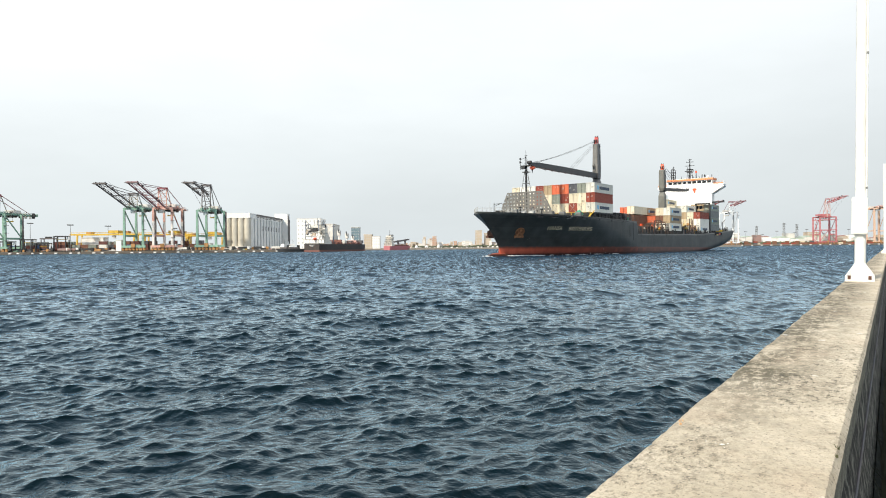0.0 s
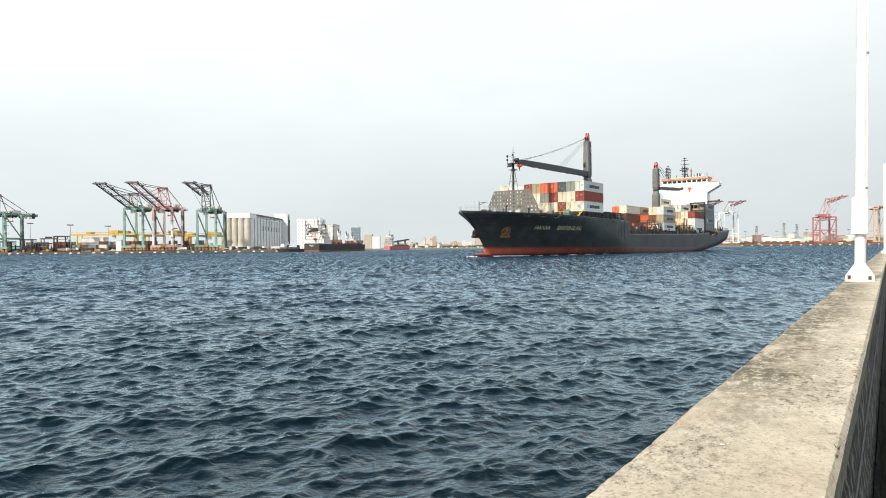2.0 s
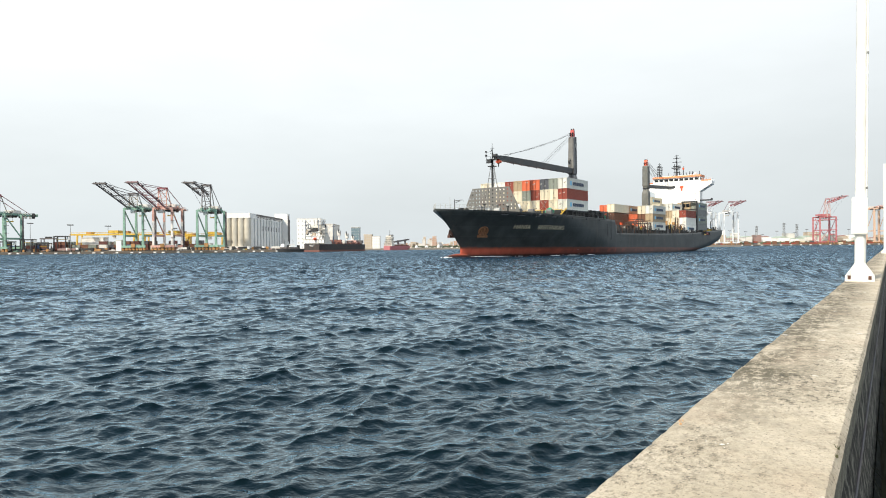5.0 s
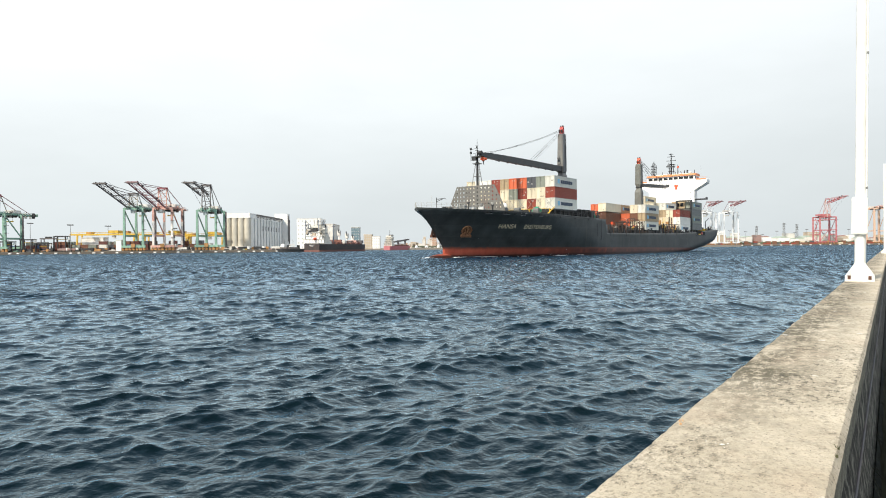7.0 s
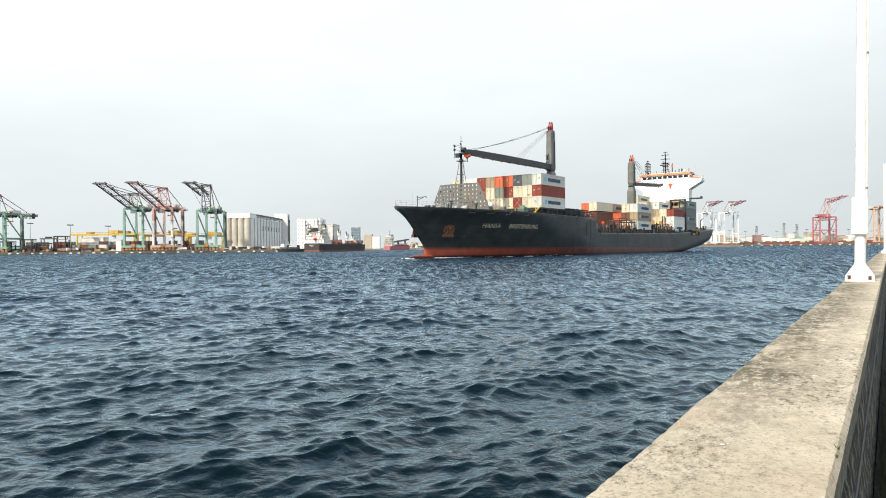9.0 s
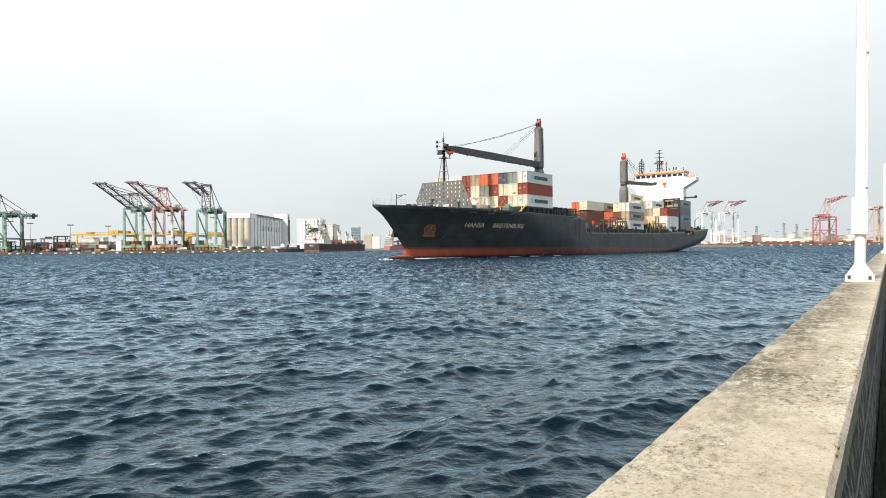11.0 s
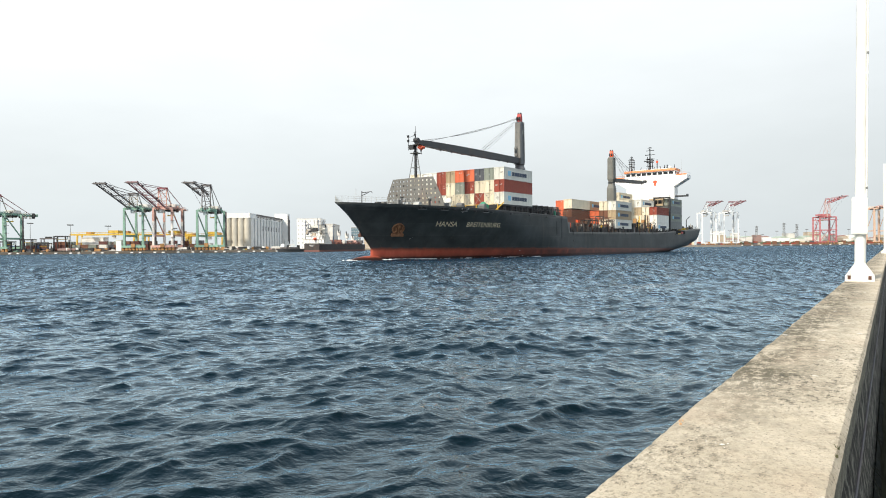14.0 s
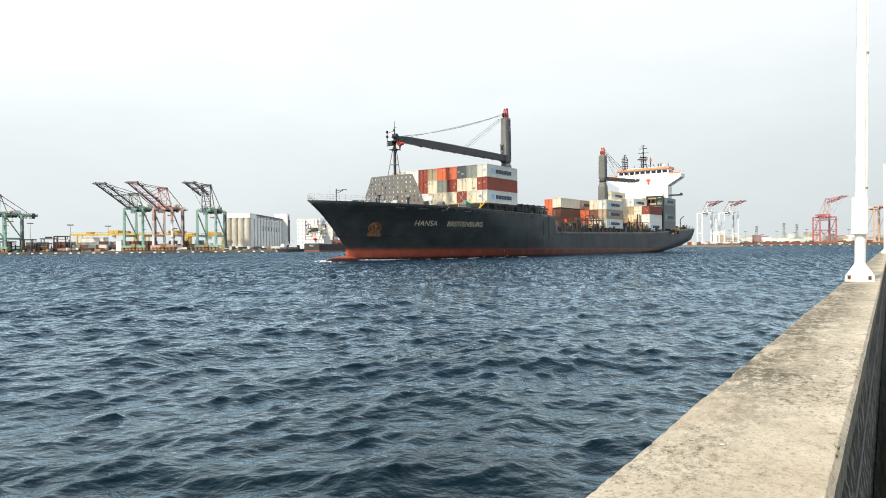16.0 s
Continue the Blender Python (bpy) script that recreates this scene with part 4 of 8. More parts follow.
    for dx in (0.35, 0.75):
        rod(ladder, (s + dx, y - w * 1.12, knee), (s + dx, y - w * 1.06, body), 0.035, 0.035, 5)
    for k in range(26):
        z = knee + 0.4 + k * (body - knee - 0.5) / 26
        rod(ladder, (s + 0.35, y - w * 1.1, z), (s + 0.75, y - w * 1.1, z), 0.02, 0.02, 4)
    part("tower_ladder", ladder, M_DARK, tower)
    d = 1 if jib_to > s else -1
    root = Vector((s + d * 0.6, y, knee + 0.45))
    tip = Vector((jib_to, y, tip_z))
    deep = 1.5 if d < 0 else 1.0
    cuts = [root.lerp(tip, f0) for f0 in (0.0, 0.10, 0.30, 0.60, 0.92, 1.0)]
    high = [deep * k for k in (0.90, 0.92, 0.98, 1.02, 0.85, 0.42)]
    bm = bmesh.new()
    for k in range(5):
        beam(bm, cuts[k], cuts[k + 1], 1.35 - 0.12 * k, high[k], 1.35 - 0.12 * (k + 1), high[k + 1])
    jib = part("crane_jib", bm, M_JIB, SHIP, "long slate grey box jib")
    for k in range(9):
        c = root.lerp(tip, 0.06 + k * 0.095)
        bm = bmesh.new()
        h = deep * 0.5
        beam(bm, (c.x, c.y - 0.62, c.z - h + 0.1), (c.x + d * 0.15, c.y - 0.62, c.z - h - 0.32), 0.16, 0.34)
        beam(bm, (c.x, c.y - 0.62, c.z - h - 0.2), (c.x + d * 1.9, c.y - 0.62, c.z - h - 0.12), 0.14, 0.14)
        part("jib_bracket", bm, M_DARK, jib)
    rods("jib_sheave", [((tip.x, y - 0.5, tip.z + 0.35), (tip.x, y + 0.5, tip.z + 0.35), 0.45, 0.45, 14)], M_DARK, jib)
    boxes("jib_foot", [((root.x - 0.7, y - 0.95, knee - 0.35), (root.x + 0.5, y + 0.95, knee + 1.15))], M_JIB, jib)
    start = Vector((s - 0.4, y, body + 0.9)) if d < 0 else Vector((s + 0.5, y, top - 0.5))
    for dy in (-0.45, 0.45):
        slack_rope("luffing_rope", start + Vector((0, dy, 0.2)), (tip.x - d * 1.4, y + dy, tip.z + 0.5), 0.9, 0.028, jib)
        slack_rope("hoist_rope", start + Vector((0, dy * 0.6, -0.1)), (tip.x - d * 4.5, y + dy * 0.6, tip.z + 0.8), 0.25, 0.022, jib)
        c = root.lerp(tip, 0.42)
        slack_rope("boom_stay", start + Vector((0, dy, -0.3)), (c.x, y + dy, c.z + deep * 0.5), 0.0, 0.03, jib)
        slack_rope("boom_stay", start + Vector((0, dy, -0.6)), (c.x - d * 1.2, y + dy, c.z + deep * 0.5), 0.0, 0.02, jib)
    return tower


deck_crane(59.3, 2.6, 9.5, 23.0, 35.2, 18.3, 23.2, False)
deck_crane(115.6, 3.6, 6.2, 22.6, 32.2, 146.0, 24.4, True)
bm = bmesh.new()
bmesh.ops.create_uvsphere(bm, u_segments=14, v_segments=10, radius=0.62, matrix=Matrix.LocRotScale((19.7, -2.6, 22.3), None, (1.0, 0.75, 0.85)))
rod(bm, (19.7, -2.6, 22.6), (19.7, -2.6, 23.2), 0.14, 0.14, 8)
for dy in (-0.3, 0.3):
    rod(bm, (19.2, -2.6 + dy - 0.06, 22.3), (20.2, -2.6 + dy - 0.06, 22.3), 0.3, 0.3, 10)
block_part = part("hook_block", bm, M_ORANGE, SHIP, "orange crane hook block")
rods("hook", [((19.7, -2.6, 21.2), (19.7, -2.6, 21.9), 0.09, 0.2, 8), ((19.7, -2.6, 21.2), (19.95, -2.6, 21.0), 0.09, 0.05, 6)], M_DARK, block_part)


def foremast():
    """A tripod mast that stands just abaft the breakwater."""
    x, y = 21.5, 0.24
    bm = bmesh.new()
    rod(bm, (x, y, 10), (x, y, 23.4), 0.30, 0.25, 14)
    rod(bm, (x, y, 23.4), (x, y, 25.6), 0.15, 0.11, 10)
    rod(bm, (x, y, 25.6), (x, y, 27.2), 0.07, 0.04, 8)
    mast = part("foremast", bm, M_DARK, SHIP, "dark tripod foremast with lights")
    for a in (35, 150, 265):
        dx, dy = math.cos(radians(a)) * 2.7, math.sin(radians(a)) * 2.7
        rods("mast_leg", [((x + dx, y + dy, 10.0), (x + dx * 0.13, y + dy * 0.13, 22.0), 0.085, 0.075, 8)], M_GREY, mast)
    ring = [(x + math.cos(radians(a)) * 1.05, y + math.sin(radians(a)) * 1.05, 18.6) for a in (35, 150, 265)]
    for k in range(3):
        rods("mast_tie", [(ring[k], ring[(k + 1) % 3], 0.05, 0.05, 6)], M_GREY, mast)
    boxes("mast_platform", [((x - 1.0, y - 1.15, 23.1), (x + 1.0, y + 1.15, 23.25))], M_DARK, mast)
    boxes("mast_platform", [((x - 0.75, y - 0.85, 21.5), (x + 0.75, y + 0.85, 21.65))], M_DARK, mast)
    boxes("light_box", [((x - 1.0, y - 0.2, 22.3), (x - 0.5, y + 0.9, 23.1))], M_DARK, mast)
    for dx, dy in ((-0.95, -1.1), (-0.95, 1.1), (0.95, -1.1), (0.95, 1.1)):
        rods("mast_rail", [((x + dx, y + dy, 23.2), (x + dx, y + dy, 24.2), 0.035, 0.035, 5), ((x + dx, y + dy, 24.15), (x - dx, y + dy, 24.15), 0.03, 0.03, 5)], M_DARK, mast)
    rods("light_bracket", [((x - 0.9, y + 1.15, 22.2), (x - 0.9, y + 1.15, 25.0), 0.07, 0.06, 6), ((x - 0.9, y + 1.15, 24.8), (x, y, 25.3), 0.04, 0.04, 5)], M_DARK, mast)
    for z in (23.9, 24.8):
        boxes("mast_light", [((x - 1.1, y + 0.98, z), (x - 0.75, y + 1.32, z + 0.45))], M_DARK, mast)
    for z, r in ((24.7, 0.55), (25.9, 0.45)):
        rods("mast_yard", [((x, y - r, z), (x, y + r, z), 0.045, 0.045, 5)], M_DARK, mast)
    boxes("mast_light", [((x - 0.28, y - 0.14, 25.2), (x - 0.08, y + 0.14, 25.6))], M_DARK, mast)
    ladder = bmesh.new()
    for dy in (-0.5, -0.2):
        rod(ladder, (x + 0.1, y + dy, 10.5), (x + 0.1, y + dy, 23.1), 0.03, 0.03, 4)
    for k in range(30):
        rod(ladder, (x + 0.1, y - 0.5, 10.8 + k * 0.41), (x + 0.1, y - 0.2, 10.8 + k * 0.41), 0.02, 0.02, 4)
    part("mast_ladder", ladder, M_GREY, mast)


foremast()


def breakwater():
    """A steel screen across the foredeck, bent like a shallow arrow, with square holes cut right through it."""
    s_mid, s_side, thick = 19.6, 20.4, 0.12
    step_p, step_z, hole = 0.97, 0.90, 0.34
    ps, zs = [-7.8], [9.9]
    for c in range(-8, 9):
        ps += [c * step_p - hole / 2, c * step_p + hole / 2]
    for r in range(6):
        zs += [11.25 + r * step_z - hole / 2, 11.25 + r * step_z + hole / 2]
    ps, zs = ps + [8.3], zs + [16.35]
    lim = [(8.1, 10.0, 7.4, 12.2), (7.4, 12.2, 5.4, 16.2), (-5.0, 16.3, -6.9, 12.4), (-6.9, 12.4, -7.5, 10.0)]
    bm = bmesh.new()
    grid = {}

    def vert(i, j):
        if (i, j) not in grid:
            grid[i, j] = bm.verts.new((0, -ps[i], zs[j]))
        return grid[i, j]

    for i in range(len(ps) - 1):
        for j in range(len(zs) - 1):
            mid_p, mid_z = (ps[i] + ps[i + 1]) / 2, (zs[j] + zs[j + 1]) / 2
            room = 7.2 if mid_z < 12.2 else 7.2 - (mid_z - 12.2) * 0.50
            if i % 2 and j % 2 and abs(mid_p) < room - 0.15:
                continue
            bm.faces.new((vert(i, j), vert(i + 1, j), vert(i + 1, j + 1), vert(i, j + 1)))
    for p0, z0, p1, z1 in lim:
        a, b = Vector((0, -p0, z0)), Vector((0, -p1, z1))
        out = Vector((0, (b - a).z, -(b - a).y))
        if out.dot(a - Vector((0, 0, 12.5))) < 0:
            out = -out
        bmesh.ops.bisect_plane(bm, geom=bm.verts[:] + bm.edges[:] + bm.faces[:], plane_co=a, plane_no=out, clear_outer=True)
    for v in bm.verts:
        v.co.x = s_mid + (s_side - s_mid) * abs(v.co.y) / 10.0
    bmesh.ops.recalc_face_normals(bm, faces=bm.faces)
    bmesh.ops.solidify(bm, geom=bm.faces[:], thickness=thick)
    scr = part("breakwater", bm, M_BREAK, SHIP, "grey breakwater screen with rows of square holes")
    for p in (-5.2, -2.6, 0.0, 2.6, 5.2):
        beams("screen_stay", [((23.0, -p, 10.0), (20.2, -p, 15.4), 0.12, 0.3)], M_GREY, scr)


breakwater()


def anchor():
    """The bower anchor in its rusty round pocket."""
    c = on_hull(10.7, 5.75, 0.0)
    u = (on_hull(11.7, 5.75, 0) - on_hull(9.7, 5.75, 0)).normalized()
    w = (on_hull(10.5, 6.5, 0) - on_hull(10.9, 5.0, 0)).normalized()
    n = u.cross(w).normalized()
    if n.y > 0:
        n = -n
    m = Matrix((u, w, n)).transposed().to_4x4()
    m.translation = c
    bm = bmesh.new()
    k = 28
    for r0, r1, z0, z1 in ((1.32, 1.22, -0.3, 0.22), (1.22, 1.02, 0.22, 0.16), (1.02, 0.92, 0.16, -0.22)):
        a = [bm.verts.new((math.cos(i * math.tau / k) * r0, 0.15 + math.sin(i * math.tau / k) * r0, z0)) for i in range(k)]
        b = [bm.verts.new((math.cos(i * math.tau / k) * r1, 0.15 + math.sin(i * math.tau / k) * r1, z1)) for i in range(k)]
        for i in range(k):
            bm.faces.new((a[i], a[(i + 1) % k], b[(i + 1) % k], b[i])).smooth = True
    pocket = part("anchor_pocket", bm, M_ANCHOR, SHIP, "rusty round anchor pocket")
    pocket.matrix_basis = m
    # disc closes the pocket; the hollow's shade is its darker rust
    bm = bmesh.new()
    rod(bm, (0, 0.15, 0.02), (0, 0.15, 0.06), 1.0, 1.0, 24)
    part("pocket_hollow", bm, M_POCKET, pocket, "rusty hollow, shade put in as darker brown")
    bm = bmesh.new()
    beam(bm, (-1.25, -1.05, 0.34), (1.25, -1.05, 0.34), 0.5, 0.42)
    beam(bm, (0, -1.0, 0.3), (0, 0.95, 0.3), 0.26, 0.26)
    for sx in (-1, 1):
        beam(bm, (sx * 1.05, -0.95, 0.38), (sx * 0.42, -0.2, 0.38), 0.34, 0.3, 0.3, 0.26)
        beam(bm, (sx * 0.42, -0.2, 0.38), (sx * 0.72, 0.72, 0.38), 0.3, 0.26, 0.1, 0.1)
    rod(bm, (0, 0.75, 0.2), (0, 0.75, 0.5), 0.3, 0.3, 12)
    part("anchor", bm, M_ANCHOR, pocket, "rust orange stockless anchor")


anchor()


def far_anchor():
    """The other bower anchor, housed on the starboard bow."""
    c = on_hull(10.2, 5.6, 0.0)
    y = -c.y
    bm = bmesh.new()
    rod(bm, (c.x, y - 0.3, 5.7), (c.x - 0.2, y + 0.55, 5.5), 1.2, 1.0, 20)
    pocket = part("anchor_pocket", bm, M_BOLT, SHIP, "rusty round anchor pocket")
    bm = bmesh.new()
    beam(bm, (c.x - 1.4, y + 0.6, 4.75), (c.x + 1.4, y + 0.6, 4.75), 0.7, 0.6)
    beam(bm, (c.x, y + 0.6, 4.8), (c.x, y + 0.6, 6.4), 0.4, 0.4)
    beam(bm, (c.x - 1.0, y + 0.7, 4.8), (c.x - 0.8, y + 0.75, 6.3), 0.5, 0.4, 0.2, 0.2)
    beam(bm, (c.x + 1.0, y + 0.7, 4.8), (c.x + 0.8, y + 0.75, 6.3), 0.5, 0.4, 0.2, 0.2)
    part("anchor", bm, M_BOLT, pocket, "rust brown stockless anchor")


far_anchor()


def bow_rail():
    posts = []
    for k in range(16):
        s = -1.6 + k * 0.80
        posts.append((s, along(SHEER_X, SHEER_Z, s)))
    for sd in (1, -1):
        prev = None
        for s, z in posts:
            p = Vector((s, -sd * max(0.0, half_breadth(s, z - 0.05) - 0.1), z))
            rods("rail_post", [(p, p + Vector((0, 0, 1.05)), 0.035, 0.035, 5)], M_RAIL, SHIP)
            if prev:
                for h in (0.35, 0.7, 1.05):
                    rods("rail_bar", [(prev + Vector((0, 0, h)), p + Vector((0, 0, h)), 0.022, 0.022, 5)], M_RAIL, SHIP)
            prev = p
    rods("bow_davit", [((4.5, -0.63, 10.2), (4.5, -0.63, 12.75), 0.09, 0.08, 8), ((4.5, -0.63, 11.9), (4.95, -1.9, 12.45), 0.06, 0.06, 6), ((4.5, -0.63, 12.4), (5.1, -2.4, 12.6), 0.07, 0.06, 6), ((5.1, -2.4, 12.6), (5.2, -2.6, 12.3), 0.05, 0.05, 6)], M_DARK, SHIP, "dark swinging davit arm")
    rods("bow_staff", [((3.4, -0.2, 10.3), (3.4, -0.2, 13.2), 0.05, 0.03, 6)], M_RAIL, SHIP)


bow_rail()


def superstructure():
    f = 161.5
    deck = 7.0
    boxes("deckhouse", [((f, -9.0, deck), (165.5, 9.0, 26.0))], M_HOUSE, SHIP, "white superstructure block")
    bm = bmesh.new()
    # the bridge deck with wings over the whole beam, cut away below
    wing = [(-13.7, 26.6), (-8.9, 23.7), (8.9, 23.7), (13.7, 26.6), (13.7, 27.9), (-13.7, 27.9)]
    a = [bm.verts.new((f - 0.1, y, z)) for y, z in wing]
    b = [bm.verts.new((f + 4.2, y, z)) for y, z in wing]
    bm.faces.new(a)
    bm.faces.new(b[::-1])
    for k in range(6):
        bm.faces.new((a[k], b[k], b[(k + 1) % 6], a[(k + 1) % 6]))
    bmesh.ops.bevel(bm, geom=bm.edges[:], offset=0.08, segments=1, affect="EDGES")
    brd = part("bridge_wing", bm, M_HOUSE, SHIP, "white bridge deck with raking wings")
    for y in (-13.6, 13.6):
        rods("wing_rail", [((f, y, 28.8), (f + 4.0, y, 28.8), 0.045, 0.045, 5)], M_HOUSE, brd)
        for k in range(4):
            rods("wing_post", [((f + k * 1.33, y, 27.9), (f + k * 1.33, y, 28.8), 0.04, 0.04, 5)], M_HOUSE, brd)
    for sy in (-1, 1):
        rods("wing_rail", [((f, sy * 9.6, 28.8), (f, sy * 13.6, 28.8), 0.045, 0.045, 5)], M_ROOFTRIM, brd)
        boxes("wing_dodger", [((f - 0.14, sy * 11.6 - 1.9, 27.85), (f - 0.06, sy * 11.6 + 1.9, 28.3))], M_ROOFTRIM, brd, "faded orange wing dodger")
    wh = boxes("wheelhouse", [((f - 0.05, -9.2, 27.9), (f + 5.6, 9.6, 29.75))], M_HOUSE, SHIP, "white wheelhouse")
    bm = bmesh.new()
    prism(bm, [(f - 0.55, 29.75), (f + 6.2, 29.75), (f + 5.6, 30.55), (f + 0.35, 30.55)], -9.5, 9.9)
    roof = part("wheelhouse_roof", bm, M_ROOFTRIM, wh, "faded orange wheelhouse roof")
    boxes("roof_coaming", [((f + 0.8, -6.5, 30.55), (f + 5.0, 6.5, 30.75))], M_HOUSE, roof)
    for k in range(9):
        y = -8.7 + k * 2.02
        boxes("bridge_window", [((f - 0.12, y, 28.45), (f - 0.04, y + 1.55, 29.4))], M_WINDOW, wh)
    for k in range(3):
        x = f + 0.6 + k * 1.7
        boxes("bridge_window", [((x, -9.26, 28.45), (x + 1.2, -9.18, 29.4))], M_WINDOW, wh)
    rods("front_pipe", [((f - 0.16, 3.0, 26.9), (f - 0.16, 9.5, 26.7), 0.05, 0.05, 5)], M_RAIL, brd)
    for k in range(4):
        rods("porthole", [((f - 0.06, -7.6 + k * 0.1, 25.2 - k * 2.3), (f + 0.02, -7.6 + k * 0.1, 25.2 - k * 2.3), 0.16, 0.16, 12)], M_WINDOW, SHIP)
    boxes("aft_house", [((165.5, -6.5, deck), (174, 6.5, 24.0))], M_HOUSE, SHIP)
    boxes("lifeboat_davit", [((f + 0.5, -13.4, 20.0), (f + 2.5, -9.0, 20.45)), ((f + 0.5, -13.4, 20.4), (f + 2.5, -13.1, 20.9))], M_DARK, SHIP)
    # masts and funnel
    m = rods("radar_mast", [((162.5, 0.2, 30.4), (162.5, 0.2, 38.6), 0.36, 0.14, 10)], M_DARK, SHIP, "dark radar mast with yards")
    for z, r in ((34.5, 1.6), (36.2, 1.9), (37.8, 1.5), (38.8, 0.8)):
        rods("mast_yard", [((162.5, 0.2 - r, z), (162.5, 0.2 + r, z), 0.12, 0.12, 5), ((162.5 - r * 0.6, 0.2, z + 0.2), (162.5 + r * 0.6, 0.2, z + 0.2), 0.1, 0.1, 5)], M_DARK, m)
    boxes("radar_scanner", [((161.4, -1.6, 33.6), (161.8, 2.0, 34.0))], M_DARK, m)
    m2 = rods("signal_mast", [((163.0, 7.4, 30.4), (163.0, 7.4, 36.4), 0.26, 0.12, 8)], M_DARK, SHIP, "dark signal mast")
    for z, r in ((32.6, 1.0), (34.0, 1.2), (35.2, 0.8), (35.9, 0.5)):
        rods("mast_yard", [((163.0, 7.4 - r, z), (163.0, 7.4 + r, z), 0.13, 0.13, 5)], M_DARK, m2)
    bm = bmesh.new()
    quad_box(bm, (168.6, -4.2, 24), (171.4, -2.3, 31.3))
    bmesh.ops.bevel(bm, geom=bm.edges[:], offset=0.5, segments=2, affect="EDGES")
    fun = part("funnel", bm, M_TAN, SHIP, "buff funnel with black top")
    boxes("funnel_top", [((168.5, -4.3, 30.9), (171.5, -2.2, 31.35))], M_DARK, fun)
    for y in (-3.4, -1.4):
        rods("exhaust_pipe", [((170.0, y * 0.5 - 2, 31.3), (170.4, y * 0.5 - 2, 32.9), 0.22, 0.2, 10)], M_DARK, fun)
    lan = rods("lantern_post", [((164.2, -1.9, 30.5), (164.2, -1.9, 34.6), 0.22, 0.12, 8)], M_DARK, SHIP, "dark lantern post on the wheelhouse roof")
    boxes("lantern", [((163.9, -2.2, 33.2), (164.5, -1.6, 34.0))], M_ORANGE, lan, "red lantern")
    rods("whip_aerial", [((163, -11.2, 27.9), (163, -11.2, 33.6), 0.05, 0.02, 5)], M_RAIL, SHIP)
    bm = bmesh.new()
    prism(bm, [(-0.9, 26.2), (-0.4, 25.7), (-0.3, 24.7), (0.3, 24.7), (0.4, 25.7), (0.9, 26.2), (0.4, 26.7), (-0.4, 26.7)], 0, 0.05)
    emb = part("house_emblem", bm, M_ORANGE, SHIP, "small red emblem")
    emb.matrix_basis = pose(f - 0.16, -2.0, -0.3, 0, 0, 90)


superstructure()


def waist_rail():
    """Stanchions and lashing frames along the low waist."""
    for k in range(34):
        s = 65 + k * 2.5
        z = along(SHEER_X, SHEER_Z, s)
        rods("stanchion", [((s, -13.4, z - 0.3), (s, -13.4, z + 1.05), 0.07, 0.07, 5)], M_DARK, SHIP)
    rust = surface("lashing_rust", (0.105, 0.060, 0.042), 0.7, stain=RUST)
    deep_rust = surface("lashing_brown", (0.05, 0.040, 0.036), 0.7, stain=RUST)
    rg = random.Random(52)
    for k in range(9):
        s = 67.0 + k * 3.3 + rg.uniform(-0.6, 0.6)
        z = along(SHEER_X, SHEER_Z, s) - 0.5
        top = z + (3.0 if k < 3 else 4.3) + rg.uniform(-0.7, 0.7)
        y0, y1 = -12.7 + rg.uniform(-0.2, 0.3), -10.6 + rg.uniform(-0.5, 0.5)
        beams("lashing_frame", [((s, y0, z), (s, y0, top), 0.2, 0.24), ((s, y1, z), (s, y1, top), 0.2, 0.24), ((s, y0, top), (s, y1, top), 0.2, 0.2), ((s, y0, z + 2.0), (s, y1, z + 2.0), 0.16, 0.16), ((s, y0, z + 0.2), (s, y1, top - 0.4), 0.1, 0.1)],
              rust if k % 3 == 1 else deep_rust, SHIP, "rust brown lashing frame")
    # low gear that stands in a row inside the bulwark
    for k in range(58):
        s = 66.5 + k * 1.48 + rg.uniform(-0.4, 0.4)
        z = along(SHEER_X, SHEER_Z, s)
        y, h = -13.1 + rg.uniform(0, 0.5), rg.choice((0.35, 0.6, 0.8, 1.1, 1.5)) + rg.uniform(-0.15, 0.15)
        if k % 4 == 3:
            rods("mooring_bitt", [((s, y, z - 0.6), (s, y, z + h * 0.8), 0.2, 0.24, 8), ((s + 0.7, y, z - 0.6), (s + 0.7, y, z + h * 0.8), 0.2, 0.24, 8)], M_DARK, SHIP)
        else:
            boxes("deck_locker", [((s, y, z - 0.6), (s + rg.uniform(0.4, 1.3), y + 0.8, z + h))], rg.choice((M_DARK, M_DARK, deep_rust, M_DARK, M_GREY)), SHIP)
    for k in range(4):
        s = 75.5 + k * 5.0
        z = along(SHEER_X, SHEER_Z, s) - 0.5
        boxes("lashing_gangway", [((s, -12.3, z + 3.6), (s + 4.9, -11.2, z + 3.75))], deep_rust, SHIP)
        rods("gangway_rail", [((s, -12.3, z + 4.7), (s + 4.9, -12.3, z + 4.7), 0.05, 0.05, 5), ((s, -12.3, z + 4.2), (s + 4.9, -12.3, z + 4.2), 0.04, 0.04, 5)], rust, SHIP)
    for k in range(14):
        s, y, z = 71 + k * 1.9, -rg.uniform(9.5, 11.5), 6.6 + rg.choice((0.0, 0.0, 1.6))
        boxes("lashing_bin", [((s, y, z), (s + rg.uniform(0.7, 1.5), y + 1.0, z + rg.uniform(0.9, 1.9)))], rg.choice((rust, M_ORANGE, deep_rust, M_PALE_BIN, rust)), SHIP)


waist_rail()


